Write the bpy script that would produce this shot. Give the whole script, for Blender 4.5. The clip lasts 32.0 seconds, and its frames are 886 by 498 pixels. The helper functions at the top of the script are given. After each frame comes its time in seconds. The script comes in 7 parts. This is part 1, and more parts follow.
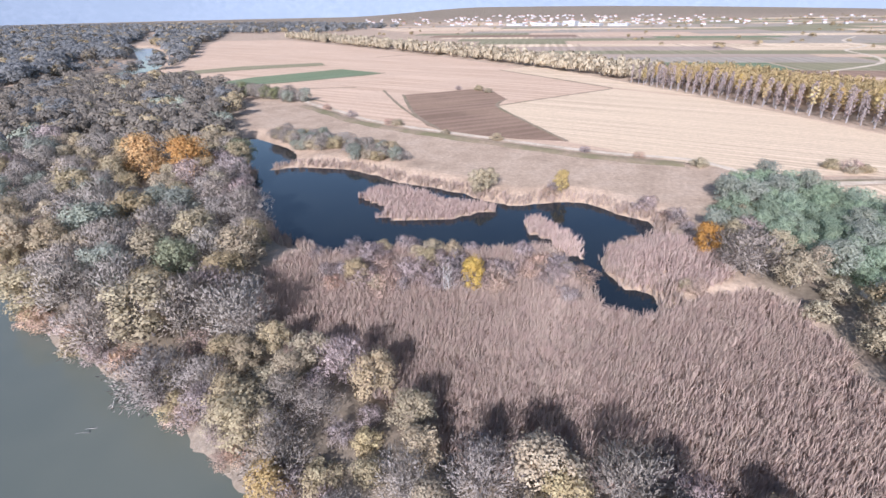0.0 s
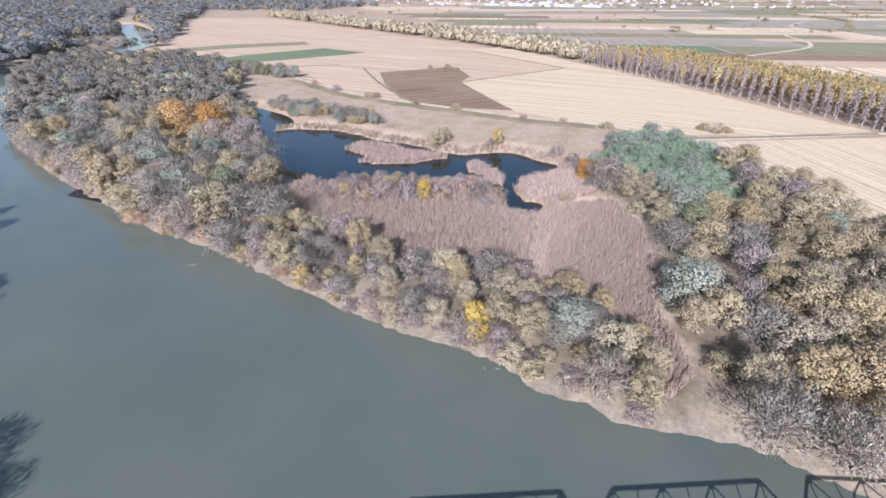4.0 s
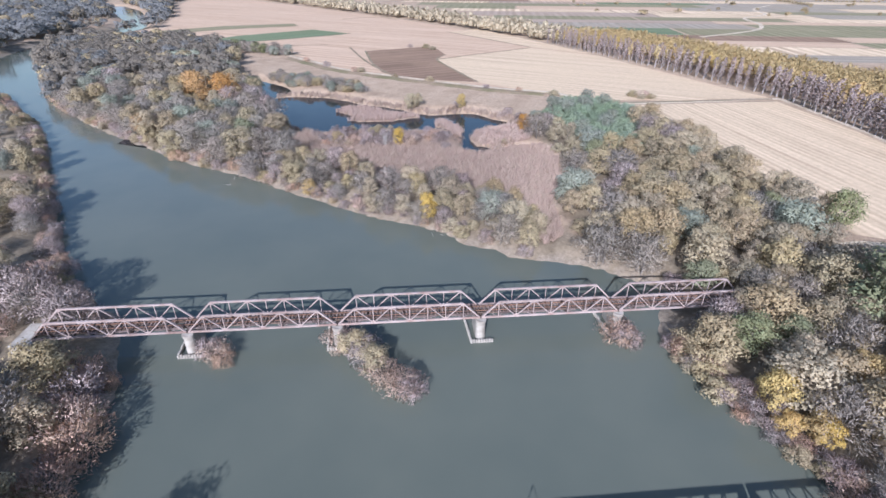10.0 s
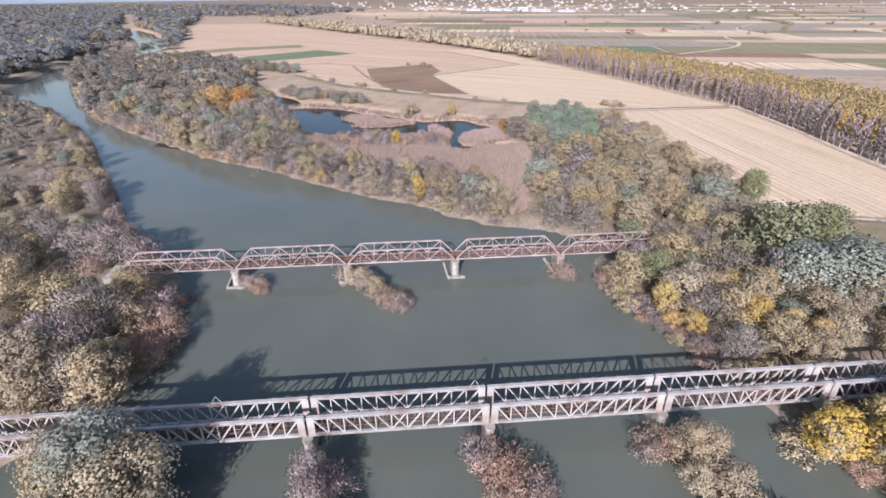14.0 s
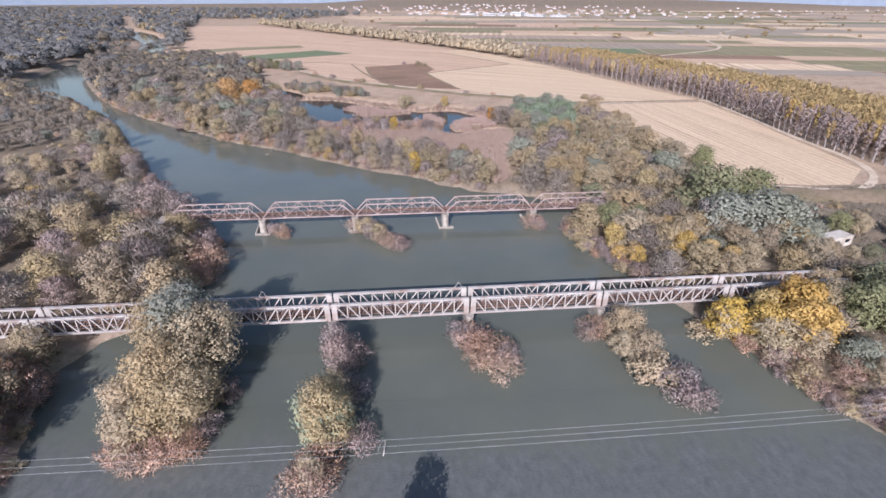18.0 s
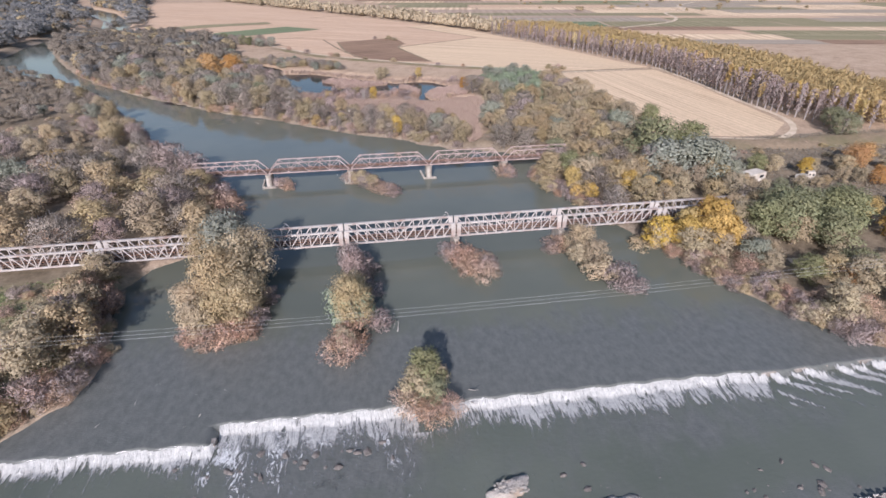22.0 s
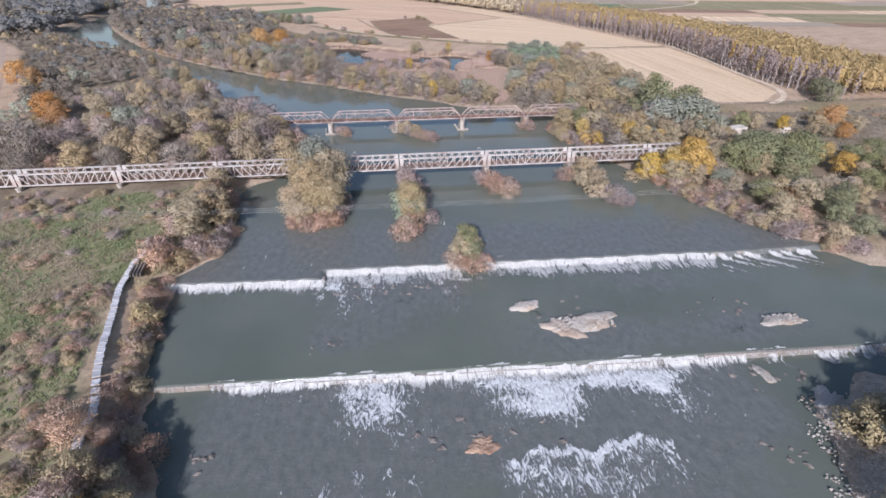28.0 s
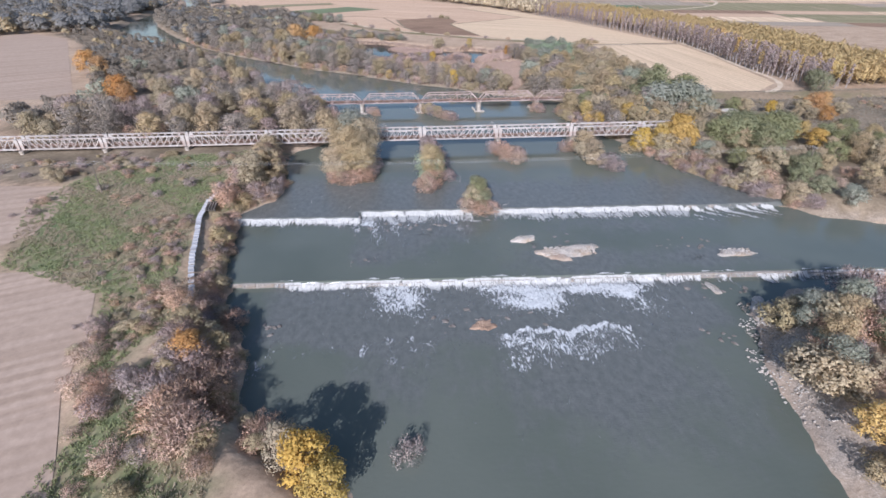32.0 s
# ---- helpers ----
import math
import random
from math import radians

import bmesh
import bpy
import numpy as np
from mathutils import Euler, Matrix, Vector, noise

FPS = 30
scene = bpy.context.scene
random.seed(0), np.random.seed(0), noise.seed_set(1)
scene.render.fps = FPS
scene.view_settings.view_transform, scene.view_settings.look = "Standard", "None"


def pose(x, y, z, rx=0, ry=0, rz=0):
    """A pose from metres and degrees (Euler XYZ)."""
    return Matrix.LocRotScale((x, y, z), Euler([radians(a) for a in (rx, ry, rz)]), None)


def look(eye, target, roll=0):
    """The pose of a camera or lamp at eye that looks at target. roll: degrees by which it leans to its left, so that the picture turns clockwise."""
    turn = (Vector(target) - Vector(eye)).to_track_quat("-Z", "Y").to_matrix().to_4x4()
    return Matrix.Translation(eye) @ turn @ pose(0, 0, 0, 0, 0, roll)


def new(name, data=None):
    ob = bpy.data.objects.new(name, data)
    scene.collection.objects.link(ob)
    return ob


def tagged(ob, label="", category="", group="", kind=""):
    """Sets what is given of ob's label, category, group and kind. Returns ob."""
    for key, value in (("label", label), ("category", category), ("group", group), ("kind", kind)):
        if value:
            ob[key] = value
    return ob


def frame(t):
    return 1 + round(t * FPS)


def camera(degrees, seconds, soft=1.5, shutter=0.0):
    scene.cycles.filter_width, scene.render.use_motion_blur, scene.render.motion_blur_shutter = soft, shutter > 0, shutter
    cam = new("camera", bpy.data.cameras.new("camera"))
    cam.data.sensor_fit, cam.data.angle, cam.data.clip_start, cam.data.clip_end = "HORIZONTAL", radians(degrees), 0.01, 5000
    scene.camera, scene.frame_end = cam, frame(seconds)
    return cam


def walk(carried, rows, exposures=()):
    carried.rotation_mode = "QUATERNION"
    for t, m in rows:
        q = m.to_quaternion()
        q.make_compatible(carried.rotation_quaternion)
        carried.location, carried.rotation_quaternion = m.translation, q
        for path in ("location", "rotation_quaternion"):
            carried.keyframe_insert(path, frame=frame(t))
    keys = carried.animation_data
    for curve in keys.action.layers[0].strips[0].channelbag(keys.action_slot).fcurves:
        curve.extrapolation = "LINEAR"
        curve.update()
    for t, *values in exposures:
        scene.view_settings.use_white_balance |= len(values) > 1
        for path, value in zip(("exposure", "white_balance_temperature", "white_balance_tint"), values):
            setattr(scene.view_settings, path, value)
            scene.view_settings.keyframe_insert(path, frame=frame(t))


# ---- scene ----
cam = camera(83.0, 32.0, soft=1.6)
# seconds, eye x y z in metres, heading, pitch and lean in degrees
ROWS = [
    (0, -1.03, 32.85, 54.69, -1.22, -25.49, -0.87),
    (0.5, -0.77, 27.11, 55.13, -1.31, -25.81, -0.81),
    (1, -0.39, 20.87, 55.70, -1.43, -26.13, -0.75),
    (1.5, 0.08, 14.10, 56.44, -1.62, -26.46, -0.68),
    (2, 0.61, 6.83, 57.33, -1.88, -26.79, -0.60),
    (2.5, 1.32, -0.71, 58.32, -2.16, -27.09, -0.51),
    (3, 2.24, -8.46, 59.44, -2.53, -27.36, -0.38),
    (3.5, 3.19, -16.44, 60.69, -3.04, -27.57, -0.22),
    (4, 3.91, -24.05, 61.84, -3.54, -27.64, -0.03),
    (4.5, 4.42, -30.99, 62.78, -4.00, -27.58, 0.13),
    (6.5, 6.23, -47.86, 64.02, -4.60, -28.21, 0.01),
    (7, 6.68, -51.80, 64.19, -4.64, -28.56, 0.07),
    (7.5, 7.04, -55.84, 64.39, -4.72, -28.91, 0.13),
    (8, 7.27, -60.03, 64.57, -4.83, -29.18, 0.18),
    (8.5, 7.39, -64.42, 64.75, -4.94, -29.35, 0.20),
    (9, 7.50, -68.99, 64.97, -5.04, -29.43, 0.20),
    (9.5, 7.63, -73.65, 65.24, -5.08, -29.40, 0.20),
    (10, 7.74, -78.30, 65.49, -5.04, -29.27, 0.22),
    (10.5, 7.84, -82.87, 65.69, -4.92, -29.07, 0.26),
    (11, 8.01, -87.37, 65.97, -4.68, -28.86, 0.17),
    (11.5, 8.30, -91.88, 66.41, -4.36, -28.63, -0.07),
    (12, 8.63, -96.49, 66.87, -4.07, -28.36, -0.26),
    (12.5, 8.91, -101.11, 67.25, -3.99, -28.06, -0.32),
    (13, 9.10, -105.55, 67.54, -4.17, -27.78, -0.31),
    (13.5, 9.27, -109.82, 67.60, -4.49, -27.50, -0.28),
    (14, 9.45, -113.99, 67.38, -4.80, -27.23, -0.28),
    (14.5, 9.64, -118.15, 66.97, -5.04, -26.96, -0.27),
    (16.5, 9.38, -133.46, 65.34, -5.14, -26.31, -0.14),
    (17, 8.94, -137.13, 65.14, -5.16, -26.34, -0.02),
    (17.5, 8.28, -140.83, 65.22, -5.30, -26.49, 0.09),
    (18, 7.44, -144.49, 65.59, -5.55, -26.75, 0.15),
    (18.5, 6.61, -148.07, 66.08, -5.88, -27.06, 0.16),
    (19, 5.80, -151.60, 66.49, -6.28, -27.38, 0.15),
    (19.5, 4.92, -155.07, 66.69, -6.76, -27.65, 0.15),
    (20, 3.93, -158.45, 66.70, -7.31, -27.89, 0.17),
    (20.5, 2.90, -161.76, 66.60, -7.88, -28.14, 0.13),
    (21, 1.87, -165.02, 66.49, -8.41, -28.42, 0.03),
    (21.5, 0.82, -168.21, 66.43, -8.84, -28.75, -0.10),
    (22, -0.27, -171.36, 66.37, -9.11, -29.08, -0.18),
    (22.5, -1.40, -174.54, 66.31, -9.20, -29.37, -0.20),
    (23, -2.58, -177.76, 66.28, -9.16, -29.64, -0.18),
    (23.5, -3.82, -180.98, 66.26, -9.05, -29.87, -0.16),
    (24, -5.05, -184.21, 66.27, -8.91, -30.08, -0.13),
    (24.5, -6.27, -187.49, 66.32, -8.74, -30.27, -0.07),
    (25, -7.47, -190.83, 66.35, -8.55, -30.41, -0.01),
    (25.5, -8.63, -194.19, 66.33, -8.31, -30.51, 0.03),
    (27.5, -11.59, -208.64, 66.50, -7.17, -30.63, 0.04),
    (28, -12.06, -212.40, 66.56, -6.94, -30.60, 0.06),
    (28.5, -12.55, -216.13, 66.59, -6.73, -30.58, 0.07),
    (29, -13.01, -219.85, 66.59, -6.52, -30.58, 0.08),
    (29.5, -13.41, -223.57, 66.56, -6.28, -30.60, 0.06),
    (30, -13.71, -227.27, 66.46, -6.00, -30.61, 0.02),
    (30.5, -13.92, -230.98, 66.22, -5.67, -30.61, -0.03),
    (31, -14.02, -234.77, 65.88, -5.28, -30.59, -0.07),
    (31.5, -14.07, -238.73, 65.58, -4.86, -30.49, -0.09),
    (32, -14.10, -242.83, 65.35, -4.40, -30.28, -0.06),
]
# seconds, stops, kelvin, tint
LIGHT = [(0.0, 0.76, 5440.0, 19.5), (4.5, 0.73, 5330.0, 16.5), (6.8, 0.7, 5150.0, 16.5), (9.0, 0.67, 5200.0, 16.5), (13.0, 0.6, 5480.0, 19.0), (16.5, 0.56, 5950.0, 22.5), (17.6, 0.5, 5640.0, 22.5), (19.0, 0.43, 5820.0, 21.5), (23.0, 0.42, 5900.0, 21.5), (25.2, 0.37, 6080.0, 21.5), (28.0, 0.44, 5680.0, 19.5), (32.0, 0.46, 5570.0, 18.5)]
walk(cam, [(t, pose(x, y, z, 90 + pitch, 0, yaw) @ pose(0, 0, 0, 0, 0, lean)) for t, x, y, z, yaw, pitch, lean in ROWS], LIGHT)

# ---- world and sun ----
SUN_AZ, SUN_EL = 196.0, 28.0
to_sun = Vector((math.sin(radians(SUN_AZ)) * math.cos(radians(SUN_EL)), math.cos(radians(SUN_AZ)) * math.cos(radians(SUN_EL)), math.sin(radians(SUN_EL))))
world = bpy.data.worlds.new("sky")
world.use_nodes = True
scene.world = world
wn = world.node_tree
sky = wn.nodes.new("ShaderNodeTexSky")
sky.sky_type = "NISHITA"
sky.sun_disc = False
sky.sun_elevation, sky.sun_rotation = radians(SUN_EL), radians(SUN_AZ)
sky.air_density, sky.dust_density, sky.ozone_density = 1.3, 1.3, 1.4
wn.nodes["Background"].inputs[1].default_value = 0.092
wn.links.new(sky.outputs[0], wn.nodes["Background"].inputs[0])
sun_data = bpy.data.lights.new("sun", "SUN")
sun_data.energy, sun_data.angle, sun_data.color = 5.0, radians(0.6), (1.0, 0.95, 0.88)
sun = new("sun", sun_data)
sun.matrix_world = look(to_sun * 300, (0, 0, 0))

# ---- materials ----
rng = random.Random(7)


def lin(hexa):
    """Linear colour from an sRGB hex string."""
    v = [int(hexa[i:i + 2], 16) / 255 for i in (0, 2, 4)]
    return tuple(c / 12.92 if c < 0.04045 else ((c + 0.055) / 1.055) ** 2.4 for c in v)


def blank(name):
    m = bpy.data.materials.new(name)
    m.use_nodes = True
    nt = m.node_tree
    return m, nt, nt.nodes["Principled BSDF"]


def node(nt, kind, **inputs):
    n = nt.nodes.new(kind)
    for k, v in inputs.items():
        n.inputs[k.replace("_", " ")].default_value = v
    return n


def noise_tex(nt, scale, detail=4.0, rough=0.6, coord="Object", stretch=None):
    tc = nt.nodes.new("ShaderNodeTexCoord")
    n = node(nt, "ShaderNodeTexNoise", Scale=scale, Detail=detail, Roughness=rough)
    src = tc.outputs[coord]
    if stretch:
        mp = nt.nodes.new("ShaderNodeMapping")
        mp.inputs["Scale"].default_value = stretch[:3]
        if len(stretch) > 3:
            mp.inputs["Rotation"].default_value = (0, 0, stretch[3])
        nt.links.new(src, mp.inputs[0])
        src = mp.outputs[0]
    nt.links.new(src, n.inputs["Vector"])
    return n


def ramp(nt, src, stops):
    r = nt.nodes.new("ShaderNodeValToRGB")
    el = r.color_ramp.elements
    while len(el) < len(stops):
        el.new(0.5)
    for e, (p, c) in zip(el, stops):
        e.position, e.color = p, (*c, 1) if len(c) == 3 else c
    nt.links.new(src, r.inputs[0])
    return r


def mix(nt, fac, a, b, blend="MIX"):
    m = nt.nodes.new("ShaderNodeMix")
    m.data_type, m.blend_type = "RGBA", blend
    for sock, v in ((m.inputs[0], fac), (m.inputs[6], a), (m.inputs[7], b)):
        if isinstance(v, bpy.types.NodeSocket):
            nt.links.new(v, sock)
        else:
            sock.default_value = (*v, 1) if isinstance(v, tuple) and len(v) == 3 else v
    return m.outputs[2]


def bump(nt, src, strength, dist, bsdf):
    b = node(nt, "ShaderNodeBump", Strength=strength, Distance=dist)
    nt.links.new(src, b.inputs["Height"])
    nt.links.new(b.outputs[0], bsdf.inputs["Normal"])


def rough_mat(name, c1, c2, c3=None, fine=3.0, coarse=0.15, rough=0.92, relief=0.4, dist=0.1, metal=0.0, vary=0.12, stretch=None):
    """A matt surface: two tones of grain, a third of stains, relief, and a change from piece to piece."""
    m, nt, b = blank(name)
    n1 = noise_tex(nt, fine, 5.0, 0.65, stretch=stretch)
    n2 = noise_tex(nt, coarse, 3.0, 0.6)
    r1 = ramp(nt, n1.outputs[0], [(0.3, c1), (0.7, c2)])
    r2 = ramp(nt, n2.outputs[0], [(0.45, (0, 0, 0)), (0.68, (1, 1, 1))])
    col = mix(nt, r2.outputs[0], r1.outputs[0], c3 or tuple(0.7 * a for a in c1))
    if vary:
        info = nt.nodes.new("ShaderNodeObjectInfo")
        hsv = nt.nodes.new("ShaderNodeHueSaturation")
        mr = node(nt, "ShaderNodeMapRange", To_Min=1 - vary, To_Max=1 + vary)
        nt.links.new(info.outputs["Random"], mr.inputs[0])
        nt.links.new(mr.outputs[0], hsv.inputs["Value"])
        nt.links.new(col, hsv.inputs["Color"])
        col = hsv.outputs[0]
    nt.links.new(col, b.inputs["Base Color"])
    b.inputs["Roughness"].default_value = rough
    b.inputs["Metallic"].default_value = metal
    b.inputs["Specular IOR Level"].default_value = 0.25
    bump(nt, n1.outputs[0], relief, dist, b)
    return m


def leaf_mat(name, c1, c2, c3, through_light=0.38):
    """Leaves or twigs: every leaf has its own tone, every tree its own cast."""
    m, nt, b = blank(name)
    geo = nt.nodes.new("ShaderNodeNewGeometry")
    n2 = noise_tex(nt, 0.35, 2.0, 0.5)
    r1 = ramp(nt, geo.outputs["Random Per Island"], [(0.0, c1), (0.6, c2), (1.0, c3)])
    r2 = ramp(nt, n2.outputs[0], [(0.35, (0, 0, 0)), (0.7, (1, 1, 1))])
    col = mix(nt, r2.outputs[0], r1.outputs[0], c3)
    info = nt.nodes.new("ShaderNodeObjectInfo")
    hsv = nt.nodes.new("ShaderNodeHueSaturation")
    for lo, hi, sock in ((0.86, 1.14, "Value"), (0.493, 0.507, "Hue"), (0.82, 1.1, "Saturation")):
        mr = node(nt, "ShaderNodeMapRange", To_Min=lo, To_Max=hi)
        mul = nt.nodes.new("ShaderNodeMath")
        mul.operation = "FRACT"
        pre = nt.nodes.new("ShaderNodeMath")
        pre.operation = "MULTIPLY"
        pre.inputs[1].default_value = {"Value": 1.0, "Hue": 7.3, "Saturation": 13.7}[sock]
        nt.links.new(info.outputs["Random"], pre.inputs[0])
        nt.links.new(pre.outputs[0], mul.inputs[0])
        nt.links.new(mul.outputs[0], mr.inputs[0])
        nt.links.new(mr.outputs[0], hsv.inputs[sock])
    nt.links.new(col, hsv.inputs["Color"])
    nt.links.new(hsv.outputs[0], b.inputs["Base Color"])
    b.inputs["Roughness"].default_value = 0.75
    b.inputs["Specular IOR Level"].default_value = 0.2
    tr = nt.nodes.new("ShaderNodeBsdfTranslucent")
    nt.links.new(hsv.outputs[0], tr.inputs[0])
    ms = nt.nodes.new("ShaderNodeMixShader")
    ms.inputs[0].default_value = through_light
    nt.links.new(b.outputs[0], ms.inputs[1])
    nt.links.new(tr.outputs[0], ms.inputs[2])
    nt.links.new(ms.outputs[0], nt.nodes["Material Output"].inputs[0])
    return m


LEAF = {
    "grey": leaf_mat("grey twigs", (0.194, 0.163, 0.138), (0.45, 0.383, 0.328), (0.333, 0.284, 0.226), 0.1),
    "olive": leaf_mat("olive leaves", (0.211, 0.171, 0.102), (0.505, 0.415, 0.251), (0.39, 0.304, 0.185), 0.28),
    "green": leaf_mat("green leaves", (0.121, 0.135, 0.07), (0.331, 0.348, 0.188), (0.247, 0.24, 0.128), 0.28),
    "silver": leaf_mat("silver green leaves", (0.148, 0.165, 0.129), (0.404, 0.426, 0.342), (0.282, 0.282, 0.21), 0.28),
    "teal": leaf_mat("fresh green leaves", (0.251, 0.316, 0.213), (0.382, 0.456, 0.316), (0.316, 0.360, 0.228)),
    "yellow": leaf_mat("yellow leaves", (0.33, 0.235, 0.075), (0.64, 0.47, 0.155), (0.46, 0.31, 0.10), 0.3),
    "orange": leaf_mat("orange leaves", (0.344, 0.193, 0.066), (0.659, 0.389, 0.147), (0.441, 0.242, 0.089), 0.3),
    "tan": leaf_mat("tan leaves", (0.242, 0.197, 0.121), (0.564, 0.471, 0.298), (0.4, 0.31, 0.189), 0.28),
    "rust": leaf_mat("rusty twigs", (0.496, 0.324, 0.247), (0.691, 0.475, 0.377), (0.540, 0.377, 0.247), 0.15),
    "mauve": leaf_mat("mauve twigs", (0.246, 0.193, 0.178), (0.537, 0.434, 0.4), (0.395, 0.305, 0.267), 0.1),
    # greyer and cooler than the near twigs: distance haze put into the colour
    "far": leaf_mat("far wood greyed for haze", (0.196, 0.196, 0.19), (0.318, 0.315, 0.304), (0.255, 0.249, 0.233), 0.5),
    "dim": leaf_mat("dull brown-grey twigs", (0.184, 0.163, 0.134), (0.336, 0.301, 0.249), (0.269, 0.233, 0.179), 0.4),
    "golden": leaf_mat("golden poplar leaves", (0.388, 0.289, 0.115), (0.75, 0.574, 0.249), (0.517, 0.38, 0.171), 0.4),
}
BARK = rough_mat("bark", (0.13, 0.11, 0.09), (0.24, 0.21, 0.18), fine=4.0, relief=0.6)
PALE_BARK = rough_mat("pale bark", (0.34, 0.31, 0.28), (0.50, 0.47, 0.42), (0.2, 0.18, 0.15), fine=3.0)
POPLAR_BARK = rough_mat("grey poplar bark", (0.20, 0.175, 0.165), (0.33, 0.30, 0.28), (0.15, 0.13, 0.12), fine=3.0)
REED = leaf_mat("dry reed", (0.31, 0.23, 0.175), (0.45, 0.345, 0.265), (0.36, 0.255, 0.205), 0.25)
STEEL_PINK = rough_mat("faded red lead paint", (0.29, 0.225, 0.20), (0.40, 0.325, 0.295), (0.22, 0.135, 0.105), fine=2.0, coarse=0.25, rough=0.7, relief=0.15)
STEEL_PALE = rough_mat("pale aluminium paint", (0.34, 0.31, 0.283), (0.46, 0.43, 0.398), (0.29, 0.21, 0.175), fine=2.0, coarse=0.22, rough=0.6, relief=0.1)
STEEL_DARK = rough_mat("rusty deck steel", (0.10, 0.07, 0.055), (0.17, 0.12, 0.09), fine=3.0, rough=0.85)
SLEEPER = rough_mat("old oak sleepers", (0.17, 0.12, 0.10), (0.29, 0.22, 0.19), fine=5.0, vary=0.35)
RAIL = rough_mat("rusty rail", (0.16, 0.08, 0.05), (0.25, 0.14, 0.09), fine=6.0, rough=0.6)
CONCRETE = rough_mat("weathered concrete", (0.32, 0.285, 0.24), (0.47, 0.425, 0.365), (0.23, 0.195, 0.16), fine=1.5, coarse=0.4, relief=0.25)
WET_CONCRETE = rough_mat("wet dark concrete", (0.13, 0.115, 0.10), (0.34, 0.31, 0.275), (0.20, 0.165, 0.13), fine=2.5, coarse=0.5, rough=0.55, relief=0.5)
GRAVEL = rough_mat("river gravel", (0.17, 0.145, 0.12), (0.80, 0.74, 0.66), (0.38, 0.29, 0.21), fine=7.5, coarse=0.22, relief=1.0, dist=0.35)
ROCK = rough_mat("wet stone", (0.09, 0.08, 0.07), (0.22, 0.19, 0.165), fine=1.5, rough=0.6, relief=0.6)
PLASTER = rough_mat("cream plaster", (0.46, 0.41, 0.34), (0.58, 0.53, 0.45), (0.36, 0.31, 0.25), fine=0.8, coarse=0.3, relief=0.05)
ROOF_TILE = rough_mat("clay roof", (0.30, 0.15, 0.10), (0.44, 0.25, 0.18), fine=2.0)
GLASS_DARK = rough_mat("dark window", (0.03, 0.035, 0.04), (0.05, 0.05, 0.055), rough=0.15, relief=0.0)
WIRE = rough_mat("aluminium wire", (0.45, 0.45, 0.44), (0.6, 0.6, 0.58), rough=0.45, relief=0.0, vary=0.0)
POLE_WOOD = rough_mat("tarred pole", (0.10, 0.085, 0.07), (0.2, 0.17, 0.14), fine=6.0)


def field_mat(name, c1, c2, c3, angle, row=5.0, contrast=0.5, fine=0.6):
    """Tilled or mown land: rows across one way, blotches, grain."""
    m, nt, b = blank(name)
    angle = math.pi / 2 - angle
    rows = noise_tex(nt, 1.0, 3.0, 0.6, stretch=(1.0 / row, 0.006, 1, 0))
    mp = [n for n in nt.nodes if n.bl_idname == "ShaderNodeMapping"][-1]
    vr = nt.nodes.new("ShaderNodeVectorRotate")
    vr.rotation_type = "Z_AXIS"
    vr.inputs["Angle"].default_value = angle
    nt.links.new(mp.inputs[0].links[0].from_socket, vr.inputs[0])
    nt.links.new(vr.outputs[0], mp.inputs[0])
    g = noise_tex(nt, fine, 6.0, 0.7)
    big = noise_tex(nt, 0.018, 3.0, 0.6)
    wave = node(nt, "ShaderNodeTexWave", Scale=0.314 / row, Distortion=1.2, Detail=2.0, Detail_Scale=0.6)
    nt.links.new(vr.outputs[0], wave.inputs["Vector"])
    half = nt.nodes.new("ShaderNodeMath")
    half.operation = "MULTIPLY_ADD"
    half.inputs[1].default_value = 0.22
    nt.links.new(wave.outputs["Fac"], half.inputs[0])
    nt.links.new(rows.outputs[0], half.inputs[2])
    a = ramp(nt, half.outputs[0], [(0.61 - 0.25 * contrast, c1), (0.61 + 0.25 * contrast, c2)])
    k = ramp(nt, big.outputs[0], [(0.42, (0, 0, 0)), (0.7, (1, 1, 1))])
    col = mix(nt, k.outputs[0], a.outputs[0], c3)
    gr = ramp(nt, g.outputs[0], [(0.3, (0.85, 0.85, 0.85)), (0.7, (1.12, 1.12, 1.12))])
    col = mix(nt, 1.0, col, gr.outputs[0], "MULTIPLY")
    nt.links.new(col, b.inputs["Base Color"])
    b.inputs["Roughness"].default_value = 0.95
    b.inputs["Specular IOR Level"].default_value = 0.1
    bump(nt, g.outputs[0], 0.4, 0.05, b)
    return m


